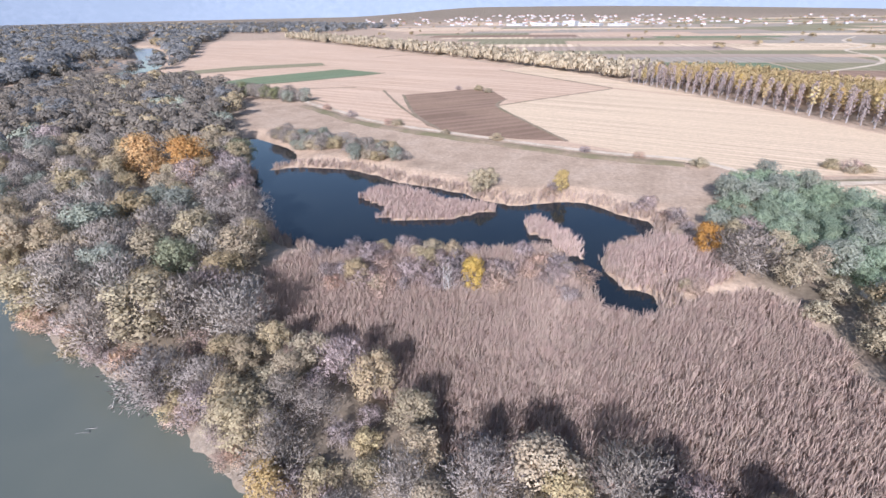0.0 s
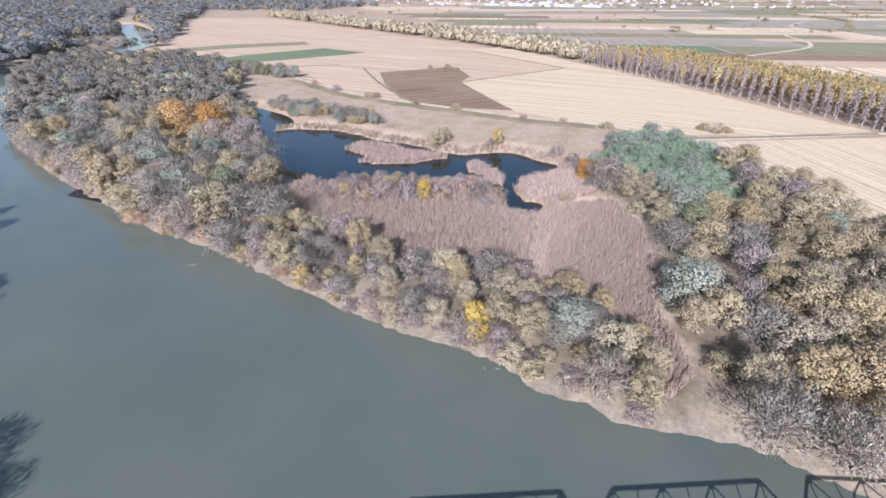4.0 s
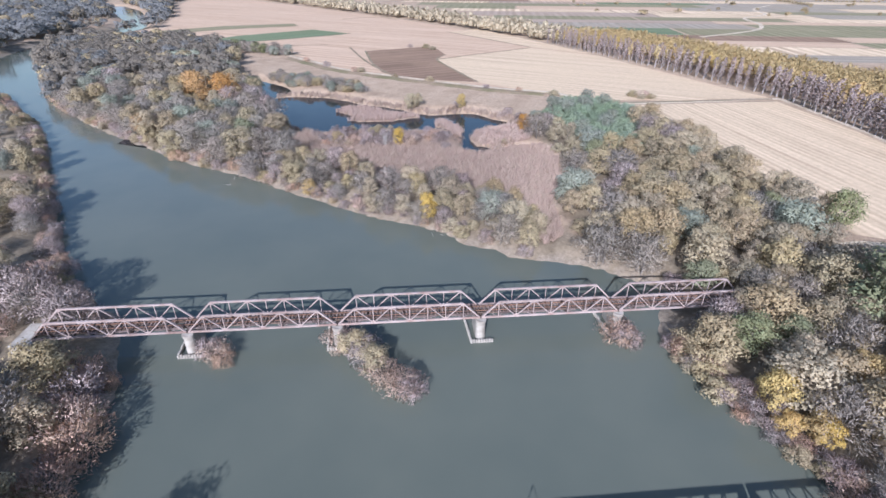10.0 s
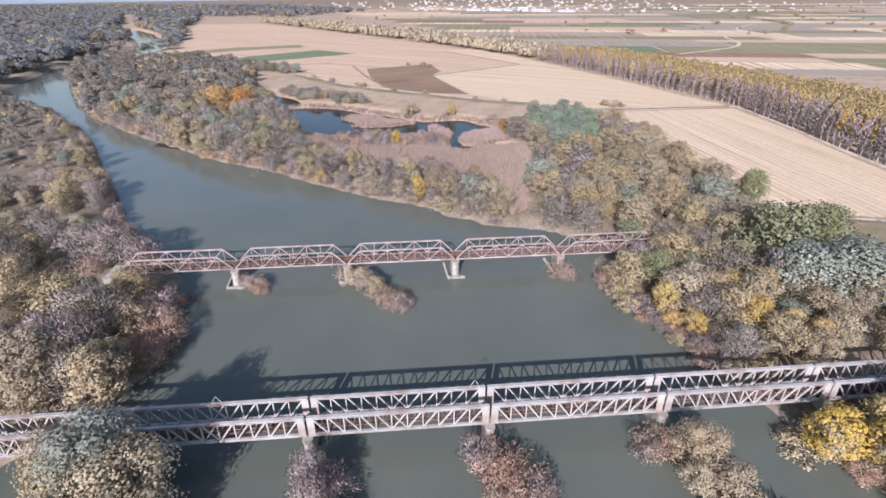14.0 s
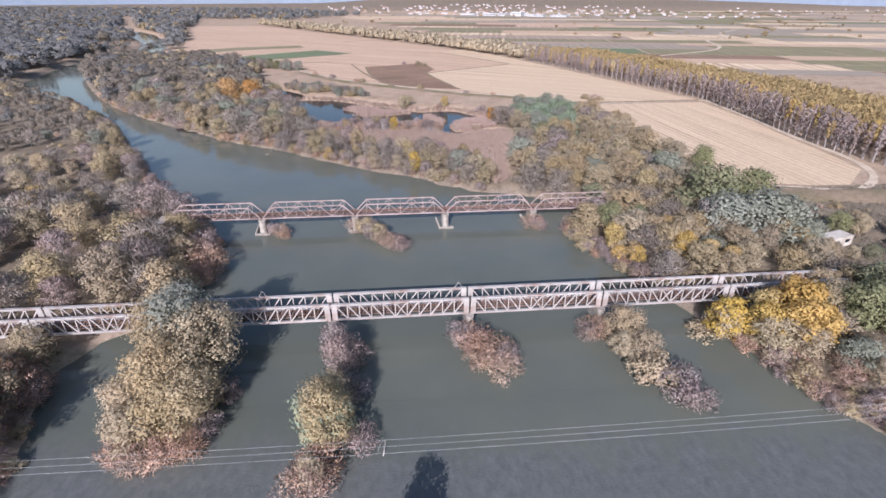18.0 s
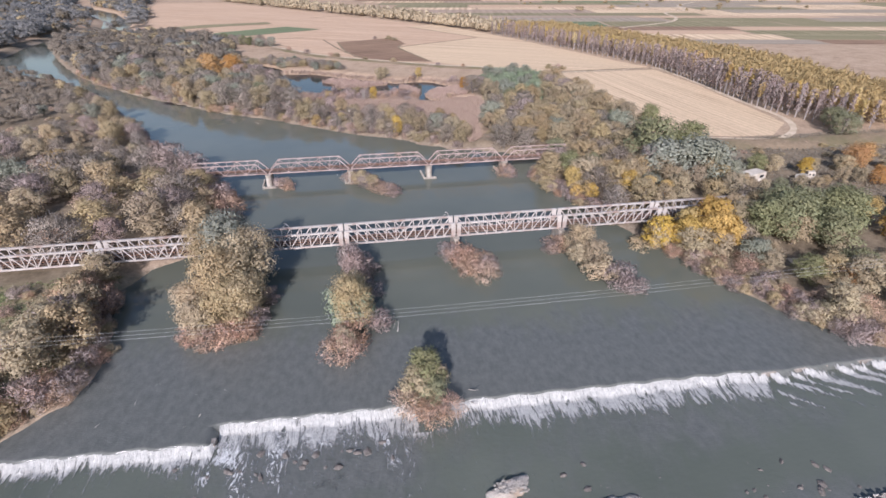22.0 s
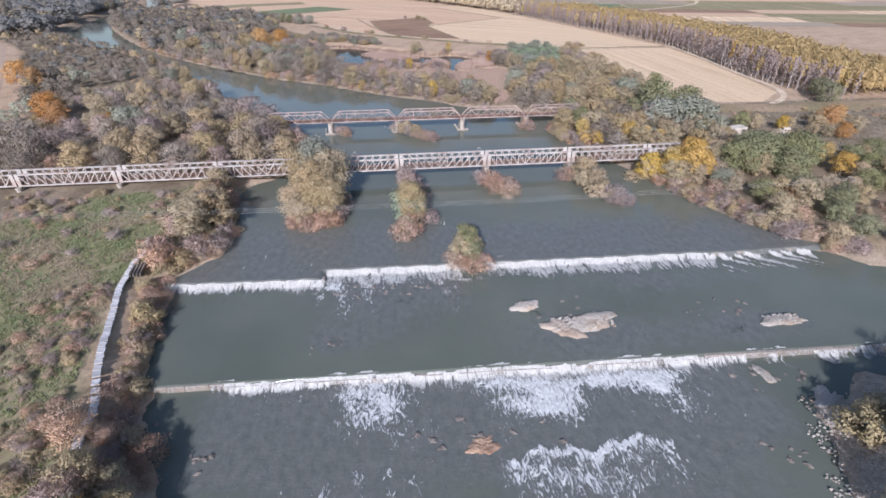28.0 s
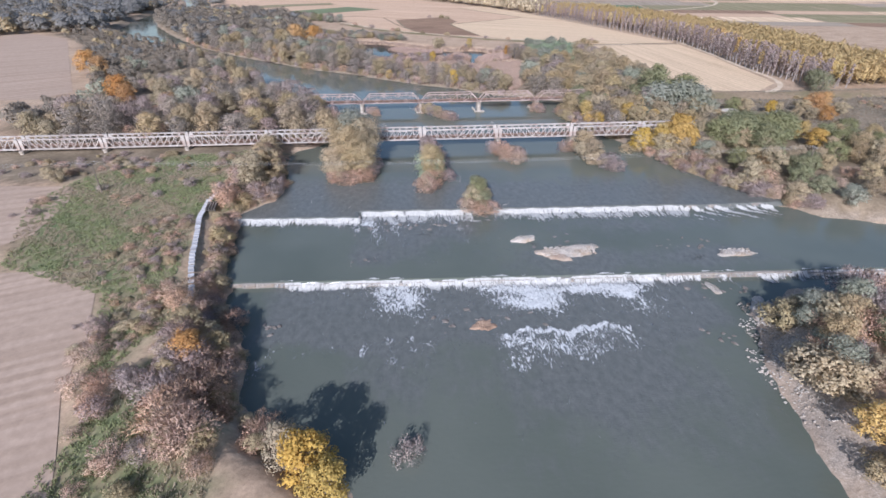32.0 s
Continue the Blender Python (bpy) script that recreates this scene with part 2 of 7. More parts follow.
def ground_mat():
    """The land: dry grass, earth, green turf, litter and mud, by the four weights that the mesh carries."""
    m, nt, b = blank("land")
    z = nt.nodes.new("ShaderNodeVertexColor")
    z.layer_name = "cover"
    sep = nt.nodes.new("ShaderNodeSeparateColor")
    nt.links.new(z.outputs[0], sep.inputs[0])
    fine = noise_tex(nt, 0.9, 6.0, 0.7)
    mid = noise_tex(nt, 0.09, 5.0, 0.65)
    dry = ramp(nt, mid.outputs[0], [(0.3, (0.30, 0.215, 0.145)), (0.5, (0.41, 0.30, 0.205)), (0.72, (0.46, 0.345, 0.245))])
    wood = ramp(nt, mid.outputs[0], [(0.35, (0.15, 0.118, 0.08)), (0.65, (0.27, 0.215, 0.15))])
    turf = ramp(nt, mid.outputs[0], [(0.34, (0.26, 0.205, 0.135)), (0.46, (0.225, 0.20, 0.115)), (0.56, (0.17, 0.18, 0.09)), (0.68, (0.12, 0.155, 0.07))])
    grit = noise_tex(nt, 3.5, 6.0, 0.75)
    mud = ramp(nt, grit.outputs[0], [(0.3, (0.16, 0.125, 0.095)), (0.52, (0.34, 0.285, 0.23)), (0.7, (0.55, 0.48, 0.41))])
    col = mix(nt, sep.outputs[0], dry.outputs[0], wood.outputs[0])
    col = mix(nt, sep.outputs[1], col, turf.outputs[0])
    col = mix(nt, sep.outputs[2], col, mud.outputs[0])
    gr = ramp(nt, fine.outputs[0], [(0.3, (0.7, 0.7, 0.7)), (0.7, (1.25, 1.25, 1.25))])
    col = mix(nt, 1.0, col, gr.outputs[0], "MULTIPLY")
    nt.links.new(col, b.inputs["Base Color"])
    b.inputs["Roughness"].default_value = 0.95
    b.inputs["Specular IOR Level"].default_value = 0.1
    bump(nt, fine.outputs[0], 0.6, 0.16, b)
    return m


def water_mat(name, c1, c2, rough=0.12, ripple=0.12, scale=0.5, dist=0.08, gloss=0.5):
    m, nt, b = blank(name)
    n = noise_tex(nt, 0.03, 3.0, 0.55)
    r = ramp(nt, n.outputs[0], [(0.35, c1), (0.65, c2)])
    nt.links.new(r.outputs[0], b.inputs["Base Color"])
    b.inputs["Roughness"].default_value = rough
    b.inputs["IOR"].default_value = 1.33
    b.inputs["Specular IOR Level"].default_value = gloss
    w = noise_tex(nt, scale, 4.0, 0.6, stretch=(1.0, 1.6, 1))
    bump(nt, w.outputs[0], ripple, dist, b)
    return m


def foam_mat(name, lo, hi, stretch, white=(0.62, 0.605, 0.565), grey=(0.33, 0.335, 0.33), scale=0.6, gain=3.4, most=0.92, twist=0.9):
    """Broken white water: opaque where the streaks are, clear between them."""
    m, nt, b = blank(name)
    n = noise_tex(nt, scale, 6.0, 0.72, stretch=stretch)
    n.inputs["Distortion"].default_value = twist
    big = noise_tex(nt, 0.12, 4.0, 0.65)
    lump = noise_tex(nt, 1.6, 4.0, 0.7)
    att = nt.nodes.new("ShaderNodeVertexColor")
    att.layer_name = "foam"
    sep = nt.nodes.new("ShaderNodeSeparateColor")
    nt.links.new(att.outputs[0], sep.inputs[0])
    total = sep.outputs[0]
    for src, amount in ((n.outputs[0], gain), (big.outputs[0], 1.4)):
        k = nt.nodes.new("ShaderNodeMath")
        k.operation = "MULTIPLY_ADD"
        k.inputs[1].default_value, k.inputs[2].default_value = amount, -0.5 * amount
        nt.links.new(src, k.inputs[0])
        add = nt.nodes.new("ShaderNodeMath")
        nt.links.new(total, add.inputs[0])
        nt.links.new(k.outputs[0], add.inputs[1])
        total = add.outputs[0]
    k = ramp(nt, total, [(lo, (0, 0, 0)), (hi, (most, most, most))])
    body = mix(nt, k.outputs[0], grey, white)
    tint = ramp(nt, lump.outputs[0], [(0.3, (0.62, 0.63, 0.64)), (0.65, (1.05, 1.05, 1.04))])
    nt.links.new(mix(nt, 1.0, body, tint.outputs[0], "MULTIPLY"), b.inputs["Base Color"])
    b.inputs["Roughness"].default_value = 0.6
    bump(nt, n.outputs[0], 0.9, 0.4, b)
    nt.links.new(k.outputs[0], b.inputs["Alpha"])
    return m


def stream_mat(name, c1, c2, rough, ripple, scale, dist):
    """River water that turns to grey chop by the weight that the mesh carries."""
    m, nt, b = blank(name)
    at = nt.nodes.new("ShaderNodeVertexColor")
    at.layer_name = "foam"
    sp = nt.nodes.new("ShaderNodeSeparateColor")
    nt.links.new(at.outputs[0], sp.inputs[0])
    patchy = noise_tex(nt, 0.16, 5.0, 0.65, stretch=(1.3, 0.7, 1))
    k = nt.nodes.new("ShaderNodeMath")
    k.operation = "MULTIPLY_ADD"
    k.inputs[1].default_value = 2.0
    nt.links.new(patchy.outputs[0], k.inputs[0])
    nt.links.new(sp.outputs[0], k.inputs[2])
    r = ramp(nt, k.outputs[0], [(0.25, (0, 0, 0)), (1.7, (1, 1, 1))])
    n = noise_tex(nt, 0.03, 3.0, 0.55)
    calm = ramp(nt, n.outputs[0], [(0.35, c1), (0.65, c2)])
    g = noise_tex(nt, 0.7, 5.0, 0.7, stretch=(1.0, 0.6, 1))
    chop = ramp(nt, g.outputs[0], [(0.3, (0.092, 0.098, 0.090)), (0.7, (0.138, 0.141, 0.130))])
    nt.links.new(mix(nt, r.outputs[0], calm.outputs[0], chop.outputs[0]), b.inputs["Base Color"])
    rr = node(nt, "ShaderNodeMapRange", To_Min=rough, To_Max=0.2)
    nt.links.new(r.outputs[0], rr.inputs[0])
    nt.links.new(rr.outputs[0], b.inputs["Roughness"])
    b.inputs["IOR"].default_value = 1.33
    w = noise_tex(nt, scale, 4.0, 0.6, stretch=(1.0, 1.6, 1))
    b1 = node(nt, "ShaderNodeBump", Strength=ripple, Distance=dist)
    nt.links.new(w.outputs[0], b1.inputs["Height"])
    w2 = noise_tex(nt, 1.7, 5.0, 0.65, stretch=(1.0, 1.7, 1))
    b2 = node(nt, "ShaderNodeBump", Distance=0.16)
    ms = node(nt, "ShaderNodeMapRange", To_Max=0.4)
    nt.links.new(r.outputs[0], ms.inputs[0])
    nt.links.new(ms.outputs[0], b2.inputs["Strength"])
    nt.links.new(w2.outputs[0], b2.inputs["Height"])
    nt.links.new(b1.outputs[0], b2.inputs["Normal"])
    nt.links.new(b2.outputs[0], b.inputs["Normal"])
    return m


LAND = ground_mat()
RIVER = water_mat("murky river water", (0.103, 0.112, 0.090), (0.122, 0.128, 0.100), rough=0.09, ripple=0.07)
SHALLOWS = stream_mat("river water above the weir", (0.103, 0.112, 0.090), (0.122, 0.128, 0.100), 0.09, 0.07, 0.5, 0.08)
POOL = stream_mat("quick river water", (0.092, 0.104, 0.084), (0.116, 0.127, 0.104), 0.14, 0.2, 0.8, 0.15)
POND = water_mat("still pond water", (0.008, 0.012, 0.016), (0.014, 0.018, 0.02), rough=0.05, ripple=0.05, gloss=0.3)
FOAM = foam_mat("white water", 0.0, 0.75, (1.1, 0.5, 1.0), scale=0.8, gain=4.2)
CHURN = foam_mat("churned water", 0.0, 1.5, (1.4, 0.5, 1.0), white=(0.76, 0.76, 0.74), grey=(0.2, 0.205, 0.2), scale=0.7, gain=7.0, most=0.95, twist=2.2)
FALL = foam_mat("falling water", 0.0, 0.85, (1.5, 0.30, 0.3), white=(0.53, 0.52, 0.49), grey=(0.27, 0.275, 0.27), scale=1.0, gain=5.0, most=0.95)
SHOAL = foam_mat("brown shoal under water", 0.0, 1.2, (1.0, 1.0, 1.0), white=(0.085, 0.07, 0.058), grey=(0.07, 0.062, 0.052), scale=0.9, most=0.8)
# aerial haze mixed into the base colour of the backdrop hills
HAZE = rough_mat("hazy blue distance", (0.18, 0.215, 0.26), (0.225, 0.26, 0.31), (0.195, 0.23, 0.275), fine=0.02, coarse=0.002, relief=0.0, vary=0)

# ---- shaping helpers ----


def mesh_of(name, verts, faces, material=None):
    me = bpy.data.meshes.new(name)
    me.from_pydata([tuple(v) for v in verts], [], faces)
    me.update()
    if material:
        me.materials.append(material)
    return me


def mesh_bm(name, bm, material):
    me = bpy.data.meshes.new(name)
    bm.to_mesh(me)
    bm.free()
    me.materials.append(material)
    return me


def part(name, data, parent, m=None, label=""):
    """One mesh object under a thing or a part."""
    ob = new(name, data)
    ob.parent = parent
    if m is not None:
        ob.matrix_basis = m
    if label:
        ob["label"] = label
    return ob


def empty(name, m=None):
    ob = new(name)
    ob.empty_display_size = 0.5
    if m is not None:
        ob.matrix_basis = m
    return ob


def box_bm(bm, size, m=Matrix(), bevel=0.0):
    r = bmesh.ops.create_cube(bm, size=1.0, matrix=m @ Matrix.Diagonal((*size, 1)))
    if bevel:
        es = list({e for v in r["verts"] for e in v.link_edges})
        bmesh.ops.bevel(bm, geom=es, offset=bevel, segments=1, affect="EDGES")


def box_mesh(name, size, material, bevel=0.0):
    bm = bmesh.new()
    box_bm(bm, size, bevel=bevel)
    return mesh_bm(name, bm, material)


def between(a, b):
    """The pose of a bar along x from a to b."""
    a, b = Vector(a), Vector(b)
    q = (b - a).to_track_quat("X", "Z")
    return Matrix.Translation((a + b) / 2) @ q.to_matrix().to_4x4()


def inside(poly, x, y):
    """Even-odd test of many points at once."""
    x, y = np.asarray(x, float), np.asarray(y, float)
    hit = np.zeros(x.shape, bool)
    n = len(poly)
    for i in range(n):
        (x0, y0), (x1, y1) = poly[i], poly[(i + 1) % n]
        c = (y0 > y) != (y1 > y)
        with np.errstate(divide="ignore", invalid="ignore"):
            hit ^= c & (x < (x1 - x0) * (y - y0) / (y1 - y0 + 1e-12) + x0)
    return hit


def edge_distance(poly, x, y):
    best = np.full(np.shape(x), 1e9)
    n = len(poly)
    for i in range(n):
        (x0, y0), (x1, y1) = poly[i], poly[(i + 1) % n]
        dx, dy = x1 - x0, y1 - y0
        t = np.clip(((x - x0) * dx + (y - y0) * dy) / (dx * dx + dy * dy + 1e-9), 0, 1)
        best = np.minimum(best, np.hypot(x - x0 - t * dx, y - y0 - t * dy))
    return best


def signed(poly, x, y):
    """Metres outside the outline; minus inside."""
    d = edge_distance(poly, x, y)
    return np.where(inside(poly, x, y), -d, d)


def wobble(x, y, s, seed=0.0):
    """A cheap smooth uneven field between about -1 and 1."""
    return (np.sin(x * s + 1.7 * np.sin(y * s * 0.7 + seed)) + np.sin(y * s * 1.3 + 2.1 * np.sin(x * s * 0.8 + 2 * seed)) + 0.6 * np.sin((x + y) * s * 2.3 + seed)) / 2.6


def smooth(a, b, v):
    t = np.clip((v - a) / (b - a), 0, 1)
    return t * t * (3 - 2 * t)


# ---- the plan: outlines in metres ----
RIVER_OUTLINE = [
    (64, 18), (60, 21), (56, 24), (52, 27), (44, 29), (38, 31), (31, 36), (24, 40), (18, 48), (11, 52), (4, 56.5), (-4, 61), (-11, 66), (-19, 72), (-28, 79), (-38, 88), (-50, 97), (-60, 103), (-71, 110),
    (-84, 121), (-104, 139), (-120, 153), (-145, 177), (-176, 210), (-205, 250), (-240, 305), (-274, 364), (-300, 420), (-312, 500), (-294, 572), (-300, 620), (-322, 688), (-370, 790), (-430, 915), (-520, 1050),
    (-560, 1050), (-470, 905), (-376, 735), (-345, 650), (-328, 600), (-338, 520), (-328, 430), (-312, 370), (-298, 316), (-266, 276), (-214, 232), (-172, 182), (-142, 143), (-114, 96), (-99, 73), (-84, 48), (-70, 28), (-58, 15), (-50, 6), (-44, -8), (-42, -28), (-46, -44), (-56, -52),
    (-61, -64), (-53, -84), (-55, -98), (-64, -108), (-61, -123), (-58, -146), (-50, -160), (-46, -170), (-46, -177), (-40, -183), (-24, -196), (-17, -226), (-10, -330), (50, -330), (48, -204), (50, -193), (52, -182), (56, -170), (60, -163), (66, -158), (77, -152), (90, -157), (110, -170), (160, -230), (240, -230), (190, -160),
    (150, -135), (109, -119), (98, -108), (90, -97), (84, -85), (80, -74), (76, -60), (71, -45), (66, -30), (61, -16), (58, -4), (62, 6), (69, 12)]
POND_OUTLINE = [
    (-66, 218), (-57, 224), (-42, 223), (-32, 219), (-21, 211), (-12, 202), (-1, 196), (9, 189), (16, 181), (26, 176), (37, 179), (45, 178), (50, 173), (54, 166), (61, 161), (56, 152), (49, 147), (42, 145), (38, 139), (38, 132),
    (40, 125), (45, 122), (44, 117), (39, 115), (33, 118), (33, 126), (30, 132), (31, 140), (26, 148), (20, 145), (13, 146), (-4, 147), (-8, 149), (-21, 148), (-27, 145), (-31, 150), (-34, 155), (-37, 152), (-44, 161), (-52, 175), (-58, 182), (-63, 200)]
POND_ARM = [(-95, 272), (-88, 278), (-73, 264), (-60, 249), (-56, 236), (-62, 226), (-66, 217), (-78, 238)]
REED_ISLE = [(-26, 187), (-20, 196), (-11, 197), (-3, 191), (4, 183), (18, 177), (19, 172), (4, 167), (-10, 166), (-18, 170), (-16, 179)]
REED_SPIT = [(24, 167), (30, 165), (34, 158), (38, 147), (36, 140), (32, 141), (28, 150), (24, 158)]
REED_BED = [(-39, 133), (-34, 145), (-27, 141), (-8, 145), (13, 142), (25, 144), (28, 131), (31, 116), (38, 112), (46, 114), (53, 118), (66, 119), (68, 104), (61, 76), (54, 62), (51, 40), (45, 35), (42, 60), (22, 73), (8, 76), (-2, 81), (-8, 90), (-18, 98), (-25, 101), (-34, 112)]

# ---- ground ----


def spaced(lo, hi, step, far_lo, far_hi):
    mids = list(np.arange(lo, hi + 0.01, step))
    d, out = step, [hi]
    while out[-1] < far_hi:
        d *= 1.35
        out.append(min(out[-1] + d, far_hi))
    d, back = step, [lo]
    while back[-1] > far_lo:
        d *= 1.35
        back.append(max(back[-1] - d, far_lo))
    return np.array(back[:0:-1] + mids + out[1:])


def both(fine, lo, hi, step):
    """Adds a middling spacing beyond the fine part of the grid."""
    add = [v for v in np.arange(lo, hi, step) if v < fine_lo(fine) or v > fine_hi(fine)]
    keep = [v for v in fine if not (lo - step < v < hi + step) or fine_lo(fine) <= v <= fine_hi(fine)]
    return np.array(sorted(set(np.round(add + keep, 3).tolist())))


def fine_lo(f):
    return f[np.argmax(np.diff(f) < 2.6)]


def fine_hi(f):
    return f[len(f) - 1 - np.argmax(np.diff(f)[::-1] < 2.6)]


XS = spaced(-330, 260, 2.5, -4900, 4900)
YS = spaced(-240, 430, 2.5, -1500, 4950)
XS, YS = both(XS, -620, 300, 8.0), both(YS, -240, 1120, 8.0)
GX, GY = np.meshgrid(XS, YS)


def land_height(x, y):
    x, y = np.asarray(x, float), np.asarray(y, float)
    near = (np.abs(x) < 600) & (y < 1100) & (y > -400)
    river = np.where(near, signed(RIVER_OUTLINE, x, y), 99.0)
    river = river + 1.1 * wobble(x, y, 0.35) * (np.abs(river) < 12)
    level = -1.4 * smooth(-106, -111, y) - 1.4 * smooth(-141, -147, y)
    up = level + 0.15 + (2.6 - level) * smooth(0, 9, river) + 0.02 * wobble(x, y, 0.06) * smooth(4, 20, river)
    down = level - 0.1 - (4.6 + level) * smooth(0, 7, -river)
    h = np.where(river > 0, up, down)
    for poly, wide in ((POND_OUTLINE, 10.0), (POND_ARM, 10.0)):
        d = np.where(near, signed(poly, x, y), 99.0) + 0.8 * wobble(x, y, 0.4)
        h = np.where(d < 0, np.minimum(h, -0.1 - 1.2 * smooth(0, 4, -d)), np.minimum(h, 0.12 + 2.8 * smooth(0, wide, d)))
    for poly in (REED_ISLE, REED_SPIT):
        d = np.where(near, signed(poly, x, y), 99.0) + 0.8 * wobble(x, y, 0.5)
        h = np.where(d < 0, np.maximum(h, 0.15), h)
    marsh = np.where(near, signed(REED_BED, x, y), 99.0)
    h = np.where((marsh < 0) & (h > 0.5), np.minimum(h, 0.5 + 0.6 * smooth(-6, 0, marsh)), h)
    # far hills that close the plain
    h = h + 20 * smooth(3900, 4700, y) + 60 * smooth(2600, 4700, y) * smooth(-700, 500, x)
    return h


WOOD_FLOOR = [
    [(-38, 90), (-60, 105), (-84, 123), (-104, 141), (-145, 179), (-176, 212), (-240, 307), (-274, 366), (-305, 425), (-318, 500), (-268, 470), (-204, 478), (-137, 394), (-112, 335), (-106, 297), (-98, 276), (-80, 240), (-69, 216), (-61, 185), (-47, 161), (-39, 148), (-42, 130), (-37, 112), (-30, 100)],
    [(-36, 89), (-11, 68), (4, 58), (18, 50), (30, 39), (42, 32), (44, 44), (42, 60), (35, 68), (22, 72), (8, 76), (-2, 81), (-8, 90), (-17, 98), (-25, 102), (-34, 111)],
    [(54, 30), (65, 19), (72, 13), (62, 6), (60, -10), (67, -30), (72, -46), (95, -46), (118, -44), (112, 16), (124, 34), (127, 70), (128, 104), (124, 150), (118, 152), (108, 118), (95, 98), (82, 95), (80, 115), (76, 140), (70, 150), (66, 125), (69, 104), (63, 76), (56, 60), (55, 40)],
    [(-45, -42), (-50, -3), (-60, 16), (-72, 29), (-86, 49), (-101, 74), (-116, 97), (-144, 144), (-174, 184), (-216, 234), (-268, 278), (-300, 318), (-330, 330), (-340, 290), (-290, 240), (-200, 90), (-170, 30), (-185, -20), (-150, -45), (-100, -48)],
    [(72, -44), (125, -44), (165, -60), (190, -80), (195, -112), (150, -126), (112, -120), (95, -106), (80, -75)],
    [(-58, -46), (-62, -62), (-100, -66), (-125, -84), (-175, -80), (-175, -46)],
    [(116, -45), (160, -60), (260, -40), (300, 20), (160, 18), (128, 10)],
]
TURF = [[(-56, -56), (-64, -66), (-58, -84), (-60, -100), (-73, -112), (-68, -140), (-62, -160), (-70, -178), (-80, -150), (-110, -136), (-125, -100), (-120, -80), (-100, -62)],
        [(-60, -165), (-44, -190), (-40, -230), (-72, -240), (-66, -185)],
        [(77, 160), (98, 186), (113, 190), (123, 160), (112, 122), (96, 100), (84, 98), (84, 118), (80, 135)]]
MUD = [[(47, -206), (51, -184), (55, -171), (60, -164), (68, -157), (78, -151), (86, -156), (75, -162), (66, -169), (60, -182), (56, -206)]]


def cover_weights(x, y):
    j = 2.0 * wobble(x, y, 0.5, 3.0) + 1.5 * wobble(x, y, 1.3, 5.0)
    near = (np.abs(x) < 420) & (y < 620) & (y > -300)
    w = np.zeros((3,) + x.shape)
    for k, polys, soft in ((0, WOOD_FLOOR, 5.0), (1, TURF, 4.0), (2, MUD, 3.0)):
        for poly in polys:
            d = np.where(near, signed(poly, x, y), 99.0) + j
            w[k] = np.maximum(w[k], smooth(soft, -soft, d))
    # beyond 2 km the litter colour takes over, standing in for haze
    w[0] = np.maximum(w[0], 0.9 * smooth(2000, 3000, y))
    band = np.where(near, signed(RIVER_OUTLINE, x, y), 99.0)
    w[0] = np.maximum(w[0], 0.9 * smooth(17, 9, band + j) * ((y > -40) | (x > 60)) * (y > -125))
    shore = np.where(near, np.abs(signed(RIVER_OUTLINE, x, y) - 1.0), 99.0)
    w[2] = np.maximum(w[2], smooth(2.2, 0.9, shore + 0.4 * j) * 0.4)
    return w


HZ = land_height(GX, GY)
ny, nx = GX.shape
RIVER_D = signed(RIVER_OUTLINE, GX, GY)


def grid_at(table, x, y):
    """The value of a table over the ground's grid, between its nodes."""
    i = min(max(int(np.searchsorted(YS, y)) - 1, 0), ny - 2)
    j = min(max(int(np.searchsorted(XS, x)) - 1, 0), nx - 2)
    v, u = (y - YS[i]) / (YS[i + 1] - YS[i]), (x - XS[j]) / (XS[j + 1] - XS[j])
    return float((table[i, j] * (1 - u) + table[i, j + 1] * u) * (1 - v) + (table[i + 1, j] * (1 - u) + table[i + 1, j + 1] * u) * v)


def ground_z(x, y):
    return grid_at(HZ, x, y)


gv = np.stack([GX.ravel(), GY.ravel(), HZ.ravel()], 1)
ii = np.arange(ny * nx).reshape(ny, nx)
gf = np.stack([ii[:-1, :-1], ii[:-1, 1:], ii[1:, 1:], ii[1:, :-1]], -1).reshape(-1, 4)
ground_me = mesh_of("ground", gv.tolist(), gf.tolist(), LAND)
cw = cover_weights(GX, GY)
att = ground_me.color_attributes.new("cover", "FLOAT_COLOR", "POINT")
cols = np.ones((ny * nx, 4), np.float32)
for k in range(3):
    cols[:, k] = cw[k].ravel()
att.data.foreach_set("color", cols.ravel())
for p in ground_me.polygons:
    p.use_smooth = True
tagged(new("ground", ground_me), "flood plain of dry grass, leaf litter and muddy banks", "ground", kind="structure")

# ---- water ----
WEIR_A, WEIR_B, RAPID = -109.0, -146.0, -163.0


def sheet(name, outline, z, material, label, category="water"):
    bm = bmesh.new()
    f = bm.faces.new([bm.verts.new((x, y, z)) for x, y in outline])
    f.normal_update()
    if f.normal.z < 0:
        f.normal_flip()
    bmesh.ops.triangulate(bm, faces=[f])
    return tagged(new(name, mesh_bm(name, bm, material)), label, category, kind="structure")


sheet("water", [(-600, 1080), (-420, 500), (-420, -72.0), (260, -72.0), (260, 40), (40, 40), (-20, 110), (-100, 170), (-230, 380), (-280, 700), (-500, 1080)], 0.0, RIVER, "calm murky grey-green river water above the weir")
sheet("water_pond", [(-112, 300), (-112, 140), (-40, 106), (70, 106), (70, 300)], 0.05, POND, "still dark blue water of a marsh pond")
